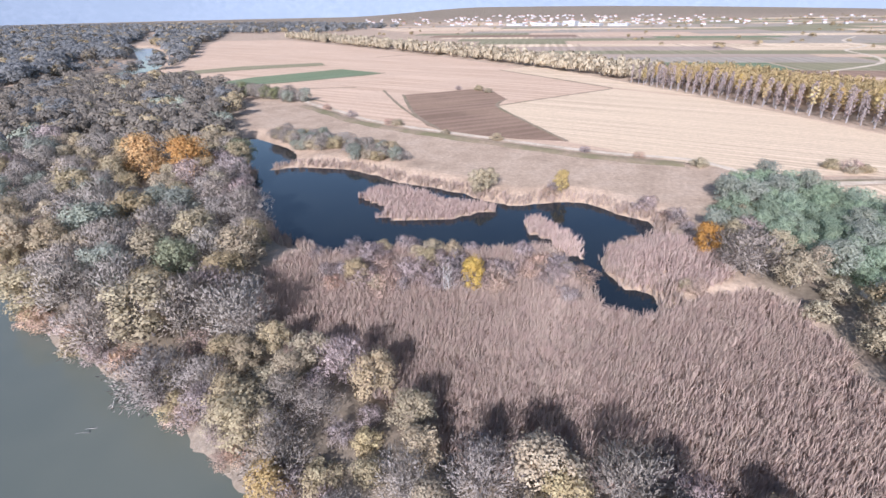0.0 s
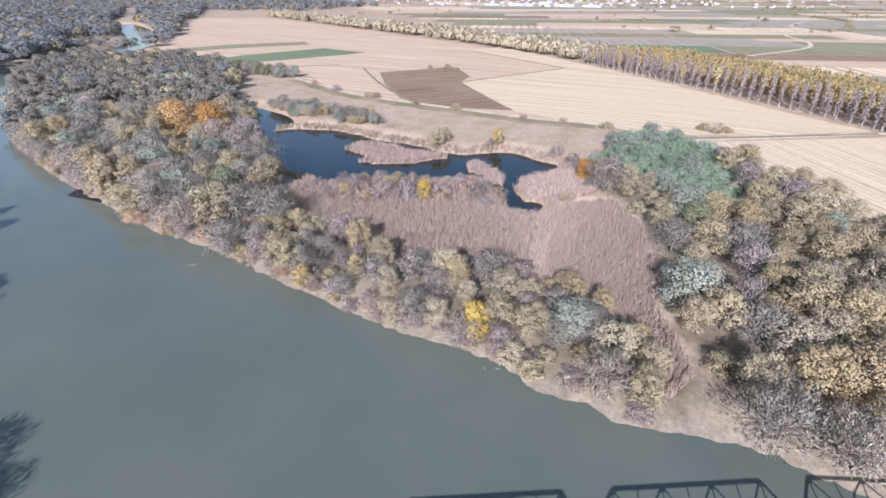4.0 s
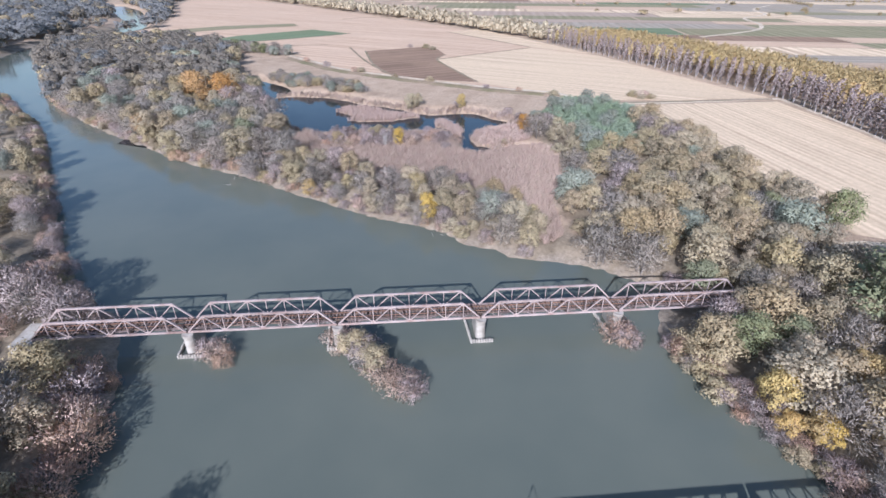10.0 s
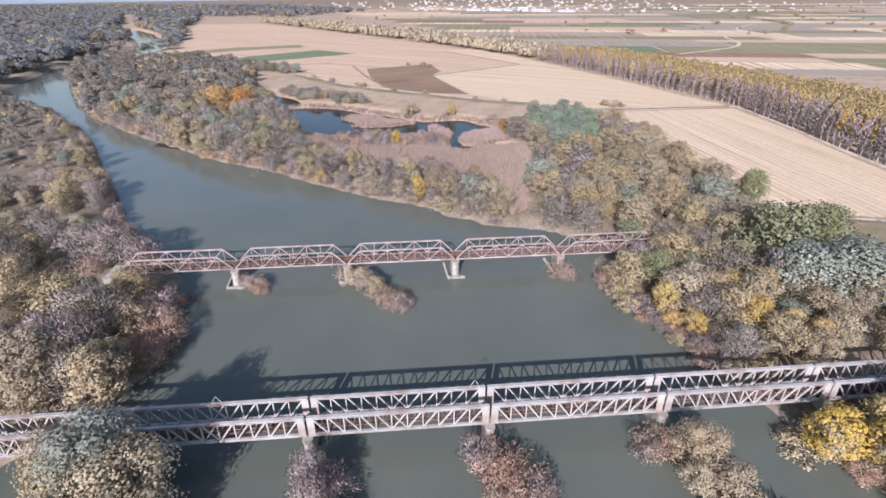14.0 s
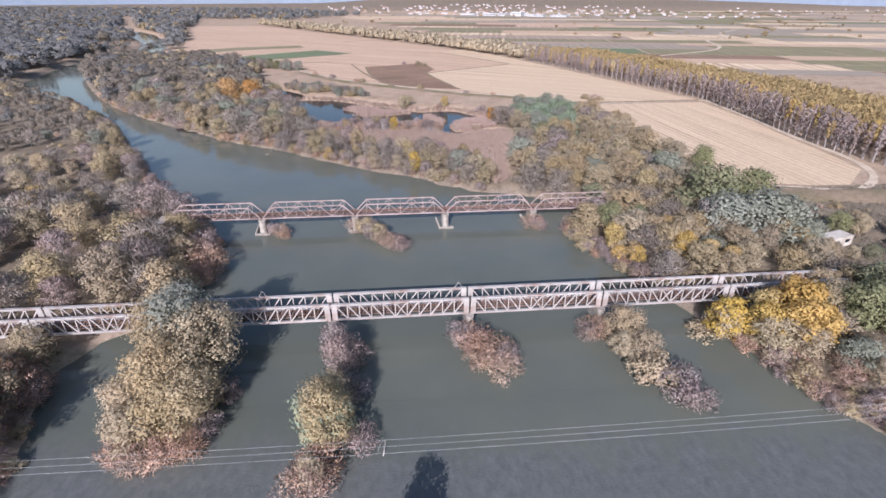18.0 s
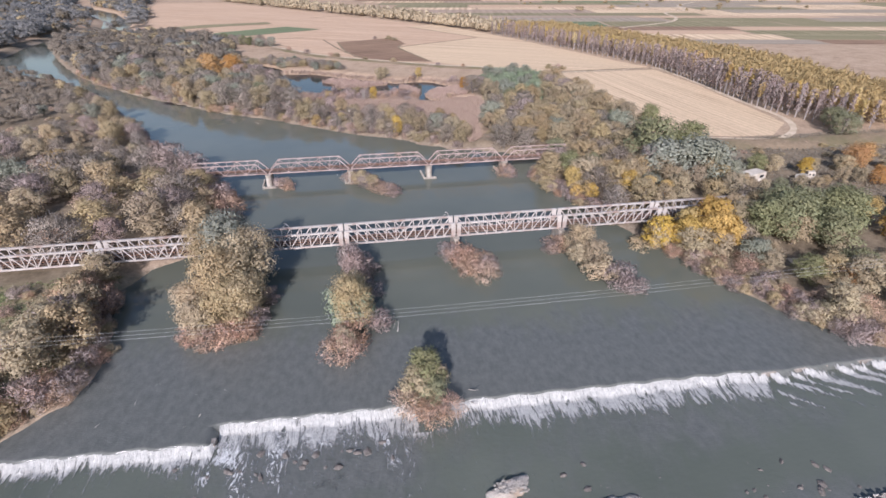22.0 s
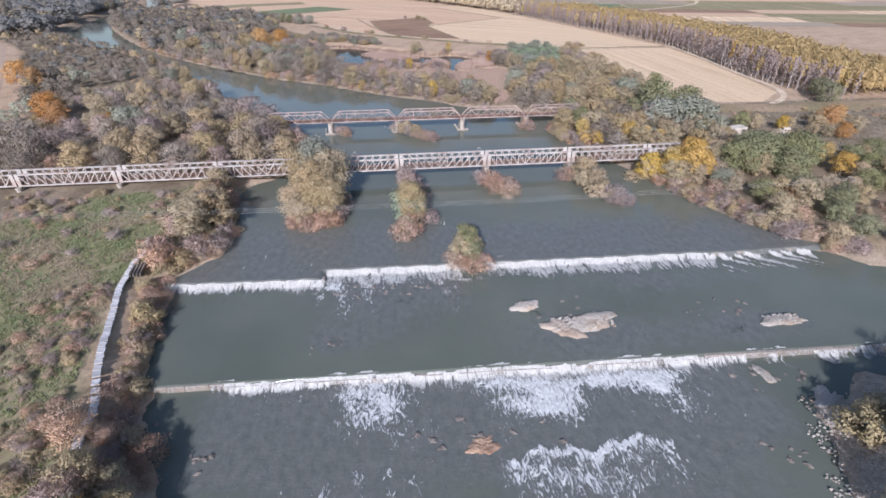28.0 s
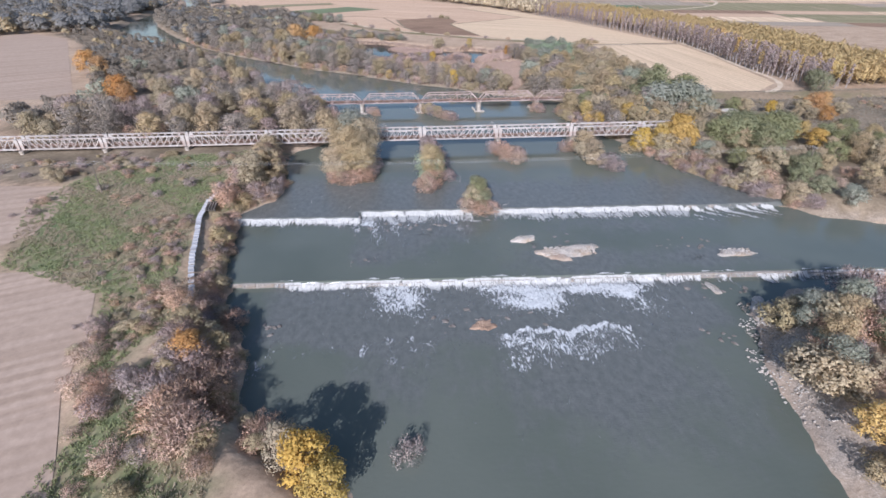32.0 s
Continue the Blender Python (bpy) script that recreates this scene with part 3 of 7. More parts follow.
# ---- fields ----
FIELD_KINDS = {
    "stubble": ((0.48, 0.355, 0.215), (0.68, 0.525, 0.33), (0.58, 0.44, 0.27)),
    "pale": ((0.43, 0.31, 0.20), (0.72, 0.555, 0.37), (0.59, 0.445, 0.29)),
    "tan": ((0.465, 0.322, 0.212), (0.57, 0.405, 0.277), (0.51, 0.362, 0.247)),
    "brown": ((0.20, 0.13, 0.085), (0.27, 0.175, 0.12), (0.30, 0.20, 0.13)),
    "soil": ((0.33, 0.245, 0.18), (0.41, 0.31, 0.235), (0.37, 0.28, 0.21)),
    "green": ((0.14, 0.175, 0.095), (0.19, 0.22, 0.125), (0.17, 0.19, 0.105)),
    "olive": ((0.21, 0.19, 0.105), (0.29, 0.25, 0.15), (0.25, 0.215, 0.125)),
    "grey": ((0.29, 0.24, 0.18), (0.37, 0.31, 0.24), (0.33, 0.27, 0.20)),
}
field_cache = {}


def field(outline, kind, angle, label, z=2.80, row=5.0, contrast=0.5, name="field"):
    key = (kind, round(angle, 2), row, contrast)
    if key not in field_cache:
        field_cache[key] = field_mat(kind + " field", *FIELD_KINDS[kind], angle, row, contrast)
    z0 = z
    return sheet(name, outline, z0, field_cache[key], label, "field")


A_UP = radians(-33)
field([(-78, 372), (-54, 334), (-37, 309), (-14, 288), (7, 272), (26, 258), (43, 246), (59, 235), (75, 226), (95, 218), (104, 206), (112, 190), (214, 191), (204, 230), (192, 282), (178, 328), (168, 362), (134, 464), (99, 540), (10, 704), (-143, 945), (-300, 1180), (-440, 1180), (-372, 900), (-296, 690), (-276, 600), (-288, 520), (-268, 480), (-204, 486), (-137, 400), (-99, 428)], "tan", A_UP, "broad harvested field of bare tan earth", 2.790, 9.0, 0.35)
field([(39, 338), (128, 398), (174, 350), (191, 276), (203, 225), (215, 192), (156, 188), (118, 194), (105, 200), (91, 212), (75, 228), (57, 247)], "pale", A_UP, "pale straw stubble field combed in rows", 2.838, 3.6, 1.15)
field([(118, 180), (213, 182), (211, 130), (205, 92), (200, 50), (197, 36), (177, 19), (161, 20), (145, 24), (130, 32), (128, 62), (131, 100), (127, 150)], "pale", radians(-88), "pale straw stubble field with long curved rows", 2.822, 3.2, 1.15)
field([(-19, 388), (8, 399), (33, 412), (44, 396), (48, 362), (39, 339), (48, 290), (57, 247), (37, 253), (21, 262), (5, 273), (-3, 285), (-10, 319)], "brown", 0.4, "dark brown fallow field with dead weeds", 2.838, 8.0, 0.3)
field([(-190, 452), (-158, 508), (-89, 566), (-42, 523), (-54, 509), (-121, 462)], "green", 0.8, "narrow strip of young green crop", 2.846, 6.0, 0.4)
field([(-290, 530), (-203, 612), (-123, 640), (-113, 612), (-190, 570), (-275, 500)], "olive", 0.8, "strip of dull weedy fallow land", 2.838, 8.0, 0.3)
field([(66, 532), (106, 566), (140, 462), (168, 374), (174, 356), (132, 402)], "pale", A_UP, "pale straw stubble strip beside the plantation", 2.846, 6.0, 0.4)
field([(-309, 258), (-191, 46), (-200, 30), (-240, 30), (-420, 60), (-700, 200), (-620, 480), (-482, 413), (-371, 303)], "soil", 0.5, "bare ploughed field beyond the wood", 2.830, 5.0, 0.3)
field([(-140, -86), (-119, -88), (-114, -100), (-112, -120), (-125, -138), (-400, -160), (-400, -60), (-200, -70)], "soil", 0.2, "bare reddish ploughed field beside the meadow", 2.830, 4.0, 0.35)
field([(-112, -139), (-98, -139), (-82, -149), (-76, -164), (-73, -178), (-66, -192), (-60, -206), (-62, -330), (-400, -330), (-400, -170)], "soil", 0.35, "bare ploughed field with fine drill rows", 2.830, 3.0, 0.45)

# ---- bridges ----


def bar_mesh(name, length, w, h, material):
    return box_mesh(name, (length, w, h), material)


mesh_store = {}


def bar(name, a, b, w, h, material, parent):
    """A straight rolled member between two points; members alike share one mesh."""
    length = round((Vector(b) - Vector(a)).length, 2)
    key = (name, length, w, h, material.name)
    if key not in mesh_store:
        mesh_store[key] = bar_mesh(name, length, w, h, material)
    return part(name, mesh_store[key], parent, between(a, b))


def chord(name, xa, xb, z, w, h, material):
    """A riveted chord of I section, in one piece."""
    t = 0.09
    prof = [(-w / 2, -h / 2), (w / 2, -h / 2), (w / 2, -h / 2 + t), (t, -h / 2 + t), (t, h / 2 - t), (w / 2, h / 2 - t), (w / 2, h / 2), (-w / 2, h / 2), (-w / 2, h / 2 - t), (-t, h / 2 - t), (-t, -h / 2 + t), (-w / 2, -h / 2 + t)]
    bm = bmesh.new()
    ends = [[bm.verts.new((x, py, z + pz)) for py, pz in prof] for x in (xa, xb)]
    n = len(prof)
    for k in range(n):
        bm.faces.new((ends[0][k], ends[0][(k + 1) % n], ends[1][(k + 1) % n], ends[1][k]))
    bm.faces.new(ends[0][::-1])
    bm.faces.new(ends[1])
    bmesh.ops.recalc_face_normals(bm, faces=bm.faces)
    return mesh_bm(name, bm, material)


SPAN = 29.4
B1_SPAN = 28.3
B1_X0, B1_Y, B1_W, B1_LO, B1_HI = -62.5, 1.3, 4.4, 4.75, 8.25
old_bridge = empty("railway_bridge", Matrix.Translation((0, 0, 0)))
tagged(old_bridge, "disused five-span steel truss bridge in faded pinkish paint", "bridge")


def old_span(x0, y):
    """One trapezoid truss with posts, diagonals and gusset plates, as a part of the bridge."""
    tr = part("truss", low_old, old_bridge, Matrix.Translation((x0, y, 0)))
    part("top_chord", high_old, tr)
    x0 = y = 0
    n = 8
    dx = B1_SPAN / n
    top0, top1 = x0 + dx * 1.0, x0 + B1_SPAN - dx * 1.0
    lo, hi = B1_LO, B1_HI
    bar("end_post", (x0 + 0.2, y, lo), (top0, y, hi), 0.3, 0.26, STEEL_PINK, tr)
    bar("end_post", (x0 + B1_SPAN - 0.2, y, lo), (top1, y, hi), 0.3, 0.26, STEEL_PINK, tr)
    for i in range(1, n):
        x = x0 + dx * i
        bar("post", (x, y, lo + 0.2), (x, y, hi - 0.2), 0.16, 0.14, STEEL_PINK, tr)
        part("gusset_plate", gusset, tr, Matrix.Translation((x, y, hi - 0.32 if i % 2 else lo + 0.3)))
    for i in range(1, n - 1):
        x = x0 + dx * i
        a, b = (hi, lo) if i % 2 else (lo, hi)
        bar("diagonal", (x, y, a), (x + dx, y, b), 0.18, 0.16, STEEL_PINK, tr)
    return tr


low_old, high_old = chord("truss", 0.15, B1_SPAN - 0.15, B1_LO, 0.34, 0.36, STEEL_PINK), chord("top_chord", B1_SPAN / 8, B1_SPAN * 7 / 8, B1_HI, 0.36, 0.3, STEEL_PINK)
gusset = box_mesh("gusset_plate", (0.75, 0.2, 0.42), STEEL_PINK, 0.09)
cross_me = box_mesh("cross_beam", (0.3, B1_W, 0.45), STEEL_DARK)
sleeper_me = box_mesh("sleeper", (0.26, 2.6, 0.2), SLEEPER, 0.02)
walk_me = box_mesh("walkway_plank", (1.9, 0.5, 0.06), SLEEPER)
brace_rng = random.Random(11)
for s in range(5):
    x0 = B1_X0 + s * B1_SPAN
    for y in (B1_Y, B1_Y + B1_W):
        old_span(x0, y)
    for i in range(9):
        part("cross_beam", cross_me, old_bridge, Matrix.Translation((x0 + 0.2 + (B1_SPAN - 0.4) / 8 * i, B1_Y + B1_W / 2, B1_LO - 0.15)))
    for yy in (1.35, 3.05):
        bar("stringer", (x0, B1_Y + yy, B1_LO + 0.12), (x0 + B1_SPAN, B1_Y + yy, B1_LO + 0.12), 0.28, 0.4, STEEL_DARK, old_bridge)
    for yy in (1.48, 2.92):
        bar("rail", (x0, B1_Y + yy, B1_LO + 0.6), (x0 + B1_SPAN, B1_Y + yy, B1_LO + 0.6), 0.08, 0.15, RAIL, old_bridge)
    for i in range(40):
        if brace_rng.random() < 0.10:
            continue
        part("sleeper", sleeper_me, old_bridge, pose(x0 + 0.5 + i * 0.725, B1_Y + B1_W / 2 + brace_rng.uniform(-0.1, 0.1), B1_LO + 0.43, 0, 0, brace_rng.uniform(-2, 2)))
    for i in range(15):
        if brace_rng.random() < 0.3:
            continue
        part("walkway_plank", walk_me, old_bridge, pose(x0 + 1.0 + i * 1.95, B1_Y + 0.62, B1_LO + 0.36, 0, 0, brace_rng.uniform(-1.5, 1.5)))
    for i in range(8):
        xa, xb = x0 + B1_SPAN / 8 * i, x0 + B1_SPAN / 8 * (i + 1)
        ya, yb = (B1_Y + 0.2, B1_Y + B1_W - 0.2) if i % 2 else (B1_Y + B1_W - 0.2, B1_Y + 0.2)
        bar("wind_brace", (xa, ya, B1_LO - 0.2), (xb, yb, B1_LO - 0.2), 0.14, 0.1, STEEL_PINK, old_bridge)


def pier_mesh(name, length, width, z0, z1, material, taper=0.85, cap=True):
    """A masonry pier with rounded ends, a batter and a cap."""
    bm = bmesh.new()
    rings = []
    levels = [(z0, 1.0), (z1 - 0.5, taper), (z1 - 0.5, taper + 0.12), (z1, taper + 0.12)] if cap else [(z0, 1.0), (z1, taper)]
    for z, s in levels:
        ring = []
        for k in range(24):
            a = 2 * math.pi * k / 24
            cx, cy = math.cos(a), math.sin(a)
            y = cy * width / 2 + math.copysign((length - width) / 2, cy) if abs(cy) > 1e-6 else 0
            ring.append(bm.verts.new((cx * width / 2 * s, y * (0.5 + 0.5 * s), z)))
        rings.append(ring)
    for r0, r1 in zip(rings, rings[1:]):
        for k in range(24):
            bm.faces.new((r0[k], r0[(k + 1) % 24], r1[(k + 1) % 24], r1[k]))
    bm.faces.new(rings[-1])
    return mesh_bm(name, bm, material)


pier_a = pier_mesh("pier", 6.8, 2.3, -4.5, B1_LO - 0.35, CONCRETE)
pier_b = pier_mesh("pier", 6.6, 1.7, -4.5, 4.0, CONCRETE, 0.9)
bm = bmesh.new()
bmesh.ops.create_cone(bm, cap_ends=True, segments=10, radius1=0.24, radius2=0.22, depth=5.5)
pile_me = mesh_bm("sheet_pile", bm, CONCRETE)
for s in range(1, 5):
    x = B1_X0 + s * B1_SPAN
    part("pier", pier_a, old_bridge, Matrix.Translation((x, B1_Y + B1_W / 2, 0)), "weathered pale concrete pier")
    # row of old concrete piles round the foot
    for k in range(9):
        part("concrete_post", pile_me, old_bridge, Matrix.Translation((x - 2.0 + k * 0.52, B1_Y - 2.0, -2.0 + 0.08 * math.sin(k * 2.1))))
    for k in range(1, 14):
        part("concrete_post", pile_me, old_bridge, Matrix.Translation((x - 2.05 - 0.04 * k, B1_Y - 2.0 + k * 0.6, -2.05 + 0.1 * math.sin(k * 1.7))))
for x, w in ((B1_X0 - 1.5, 4.0), (B1_X0 + 5 * B1_SPAN + 1.5, 4.0)):
    ab = box_mesh("abutment", (w, 7.0, 7.5), CONCRETE, 0.15)
    part("abutment", ab, old_bridge, Matrix.Translation((x, B1_Y + B1_W / 2, B1_LO - 4.1)))

# the second bridge: parallel chords, close lattice, tall end portals over each pier
B2_X0, B2_N, B2_Y, B2_W, B2_LO, B2_HI = 22.0 - 7 * SPAN, 10, -54.8, 4.3, 4.5, 8.1
new_bridge = empty("railway_bridge")
tagged(new_bridge, "long steel lattice railway bridge in pale paint on low piers", "bridge")
low_new, high_new = chord("truss", 0.2, SPAN - 0.2, B2_LO, 0.45, 0.42, STEEL_PALE), chord("top_chord", 0.2, SPAN - 0.2, B2_HI, 0.62, 0.42, STEEL_PALE)
portal_me = box_mesh("end_panel", (1.15, 0.34, B2_HI - B2_LO + 0.3), STEEL_PALE, 0.05)
cross2_me = box_mesh("cross_beam", (0.32, B2_W, 0.5), STEEL_DARK)
for s in range(B2_N):
    x0 = B2_X0 + s * SPAN
    for y in (B2_Y, B2_Y + B2_W):
        tr = part("truss", low_new, new_bridge, Matrix.Translation((x0, y, 0)))
        part("top_chord", high_new, tr)
        n = 11
        xs0, xs1 = 0.9, SPAN - 0.9
        dx = (xs1 - xs0) / n
        for xe in (0.75, SPAN - 0.75):
            part("end_panel", portal_me, tr, Matrix.Translation((xe, 0, (B2_LO + B2_HI) / 2)))
        for i in range(n + 1):
            bar("post", (xs0 + dx * i, 0, B2_LO), (xs0 + dx * i, 0, B2_HI), 0.2, 0.2, STEEL_PALE, tr)
        for i in range(n):
            if i < n / 2 - 0.5:
                bar("diagonal", (xs0 + dx * i, 0, B2_HI), (xs0 + dx * (i + 1), 0, B2_LO), 0.2, 0.24, STEEL_PALE, tr)
            elif i > n / 2:
                bar("diagonal", (xs0 + dx * i, 0, B2_LO), (xs0 + dx * (i + 1), 0, B2_HI), 0.2, 0.24, STEEL_PALE, tr)
            else:
                bar("diagonal", (xs0 + dx * i, 0, B2_HI), (xs0 + dx * (i + 1), 0, B2_LO), 0.18, 0.2, STEEL_PALE, tr)
                bar("diagonal", (xs0 + dx * i, 0, B2_LO), (xs0 + dx * (i + 1), 0, B2_HI), 0.18, 0.2, STEEL_PALE, tr)
    for i in range(12):
        part("cross_beam", cross2_me, new_bridge, Matrix.Translation((x0 + 0.9 + (SPAN - 1.8) / 11 * i, B2_Y + B2_W / 2, B2_LO - 0.1)))
    for yy in (1.3, 3.0):
        bar("stringer", (x0, B2_Y + yy, B2_LO + 0.2), (x0 + SPAN, B2_Y + yy, B2_LO + 0.2), 0.3, 0.45, STEEL_DARK, new_bridge)
    for yy in (1.43, 2.87):
        bar("rail", (x0, B2_Y + yy, B2_LO + 0.72), (x0 + SPAN, B2_Y + yy, B2_LO + 0.72), 0.08, 0.16, RAIL, new_bridge)
    if 3 <= s <= 9:
        for i in range(38):
            part("sleeper", sleeper_me, new_bridge, pose(x0 + 0.5 + i * 0.76, B2_Y + B2_W / 2, B2_LO + 0.54, 0, 0, brace_rng.uniform(-1, 1)))
for s in range(B2_N + 1):
    x = B2_X0 + s * SPAN
    part("pier", pier_b, new_bridge, Matrix.Translation((x, B2_Y + B2_W / 2, 0)), "pale concrete pier with a rounded nose")
bm = bmesh.new()
for sx in (-1, 1):
    box_bm(bm, (0.08, 0.08, 1.6), Matrix.Translation((0.45 * sx, 0, 0.6)) @ Matrix.Rotation(-0.5 * sx, 4, "Y"))
mast_me = mesh_bm("signal_bracket", bm, STEEL_PALE)
for x in (20.0, -22.0, 62.0):
    part("signal_bracket", mast_me, new_bridge, Matrix.Translation((x, B2_Y + B2_W, B2_HI + 0.3)))

# ---- trees and shrubs ----


def tube(verts, faces, pts, radii, sides=5):
    """A tapered limb through the given points."""
    base = len(verts)
    for k, (p, r) in enumerate(zip(pts, radii)):
        d = (pts[min(k + 1, len(pts) - 1)] - pts[max(k - 1, 0)]).normalized()
        u = d.orthogonal().normalized()
        v = d.cross(u)
        for s in range(sides):
            a = 2 * math.pi * s / sides
            verts.append(p + (u * math.cos(a) + v * math.sin(a)) * r)
    for k in range(len(pts) - 1):
        for s in range(sides):
            a, b = base + k * sides + s, base + k * sides + (s + 1) % sides
            faces.append((a, b, b + sides, a + sides))


def rand_dir(r):
    z = r.uniform(-1, 1)
    a = r.uniform(0, 2 * math.pi)
    q = math.sqrt(1 - z * z)
    return Vector((q * math.cos(a), q * math.sin(a), z))


def tree_pair(kind, seed, height, spread, base, lobes, leaves, leaf, bark, twiggy=False, multi=1, lean=0.0, column=False, squat=False):
    """A trunk with limbs, and a crown of leaf clumps that sit on the ends of the limbs; a trunk mesh and a crown mesh."""
    r = random.Random(seed)
    tv, tf = [], []
    centres = []
    stems = []
    for s in range(multi):
        off = Vector((r.uniform(-1, 1), r.uniform(-1, 1), 0)) * (0.25 * spread if multi > 1 else 0.0)
        tip = off * 2.2 + Vector((r.uniform(-0.1, 0.1) * spread + lean, r.uniform(-0.1, 0.1) * spread, height * r.uniform(0.75, 0.9)))
        mid = off * 1.3 + Vector((r.uniform(-0.06, 0.06) * height, r.uniform(-0.06, 0.06) * height, height * 0.4))
        pts = [off + Vector((0, 0, -0.5)), off + (mid - off) * 0.5, mid, (mid + tip) / 2, tip]
        r0 = 0.022 * height / (1 + 0.3 * (multi - 1))
        tube(tv, tf, pts, [r0 * 1.2, r0 * 0.9, r0 * 0.65, r0 * 0.4, r0 * 0.12])
        stems.append(pts)
    for k in range(lobes):
        pts = stems[k % multi]
        f = (k + 0.5) / lobes
        if column:
            h = base + (1 - base) * f
            rad = spread * (0.35 + 0.65 * math.sin(math.pi * min(1, 0.12 + 0.85 * f))) * r.uniform(0.15, 1.0)
        else:
            h = base + (0.97 - base) * (f ** (0.75 if not squat else 1.1))
            q = (h - base) / max(0.05, 1 - base)
            env = math.sqrt(max(0.0, 1 - (2 * q - 0.85) ** 2 / 1.35))
            rad = spread * env * math.sqrt(r.uniform(0.05, 1.0))
        a = k * 2.399 + r.uniform(-0.5, 0.5)
        stem_at = pts[1].lerp(pts[-1], min(1.0, h))
        c = Vector((stem_at.x * 0.6 + rad * math.cos(a), stem_at.y * 0.6 + rad * math.sin(a), height * h))
        root = pts[1].lerp(pts[-1], max(0.0, min(0.9, h - 0.28)))
        if not column and (k % 2 == 0 or twiggy):
            bend = root.lerp(c, 0.5) + Vector((0, 0, 0.05 * height))
            tube(tv, tf, [root, bend, c], [0.007 * height, 0.0045 * height, 0.0012 * height], 4)
        centres.append((c, spread * r.uniform(0.30, 0.52) * (0.8 if column else 1.0)))
    leaves, leaf = int(leaves * 1.15), leaf * 0.92
    draw = np.random.RandomState(seed)
    c = np.array([tuple(c) for c, _ in centres])
    size = np.array([q for _, q in centres])
    pick = draw.choice(len(c), leaves, p=size ** 2 / (size ** 2).sum())
    c, size = c[pick], size[pick, None]

    def unit(v):
        return v / np.maximum(np.linalg.norm(v, axis=1, keepdims=True), 1e-6)

    d = unit(draw.normal(size=(leaves, 3)))
    turn = (d[:, 2] < -0.45) & (draw.rand(leaves) < 0.7)
    d[turn, 2] *= -1
    pos = c + d * (1, 1, 0.8) * size * draw.rand(leaves, 1) ** 0.3 * np.where(draw.rand(leaves, 1) < 0.75, 1.0, 1.3)
    low = pos[:, 2] < 0.15
    pos[low, 2] = 0.15 + draw.rand(low.sum()) * 0.4
    middle = np.array((0, 0, height * (0.5 * base + 0.35)))
    any_way = unit(draw.normal(size=(leaves, 3)))
    if twiggy:
        out = unit(unit(pos - c * (0.5, 0.5, 0) - (0, 0, height * 0.35)) + any_way * 0.7 + (0, 0, 0.25))
        side = unit(np.cross(out, unit(draw.normal(size=(leaves, 3))))) * leaf * 0.24
        tri = np.stack([pos - side, pos + side, pos + out * leaf * draw.uniform(1.3, 2.6, (leaves, 1))], 1)
    else:
        nrm = unit(d + any_way * 0.4 + (0, 0, 0.2))
        u = unit(np.cross(nrm, unit(draw.normal(size=(leaves, 3)))))
        v = np.cross(nrm, u)
        z = leaf * draw.uniform(0.7, 1.3, (leaves, 1))
        tri = np.stack([pos - u * z, pos + u * z * 0.6 - v * z * 0.8, pos + u * z * 0.6 + v * z * 0.8], 1)
    soft = unit(d + unit(pos - middle) * 0.6 + unit(draw.normal(size=(leaves, 3))) * 0.4)
    back = (np.cross(tri[:, 1] - tri[:, 0], tri[:, 2] - tri[:, 0]) * soft).sum(1) < 0
    tri[back] = tri[back][:, (0, 2, 1)]
    cv = tri.reshape(-1, 3).tolist()
    cf = np.arange(leaves * 3).reshape(-1, 3).tolist()
    facing = np.repeat(soft, 3, 0).tolist()
    trunk = mesh_of("trunk", tv, tf, bark)
    crown = mesh_of("crown", cv, cf, LEAF[kind])
    for f in crown.polygons:
        f.use_smooth = True
    crown.normals_split_custom_set_from_vertices(facing)
    return trunk, crown


PROTO = {}


def proto(key, label, category, *args, **kw):
    for v in range(kw.pop("variants", 2)):
        PROTO.setdefault(key, []).append((tree_pair(args[0], hash_seed(key) + v * 17, *args[1:], **kw), label, category))


def hash_seed(s):
    return sum((i + 1) * ord(c) for i, c in enumerate(s))


# kind: height, spread, crown base, clumps, leaves, leaf size
proto("grey_tree", "bare grey-brown riverside willow with fine twigs", "tree", "grey", 10.0, 4.2, 0.12, 36, 3150, 0.31, BARK, twiggy=True, multi=3, variants=3)
proto("mauve_tree", "bare mauve-grey poplar with dense fine twigs", "tree", "mauve", 9.0, 3.6, 0.12, 32, 2800, 0.30, BARK, twiggy=True, multi=2)
proto("olive_tree", "olive-brown riverside tree with thinning autumn leaves", "tree", "olive", 10.5, 4.0, 0.12, 32, 3050, 0.25, BARK, multi=2, variants=3)
proto("green_tree", "dark green broad riverside tree", "tree", "green", 10.0, 4.2, 0.12, 32, 3050, 0.25, BARK, variants=2)
proto("silver_tree", "silver-green willow with a loose round crown", "tree", "silver", 10.0, 4.3, 0.1, 34, 3050, 0.26, BARK, multi=2, variants=2)
proto("yellow_tree", "bright yellow autumn poplar", "tree", "yellow", 9.0, 3.2, 0.14, 28, 2700, 0.23, BARK, variants=2)
proto("orange_tree", "orange autumn tree with a full round crown", "tree", "orange", 11.0, 4.4, 0.14, 32, 3050, 0.27, BARK, variants=2)
proto("tan_tree", "tan-leaved autumn tree with an open crown", "tree", "tan", 9.5, 3.6, 0.12, 30, 2800, 0.24, BARK, multi=2, variants=2)
proto("teal_tree", "low fresh green thicket tree", "tree", "teal", 6.0, 3.6, 0.05, 28, 2450, 0.22, BARK, multi=3, squat=True)
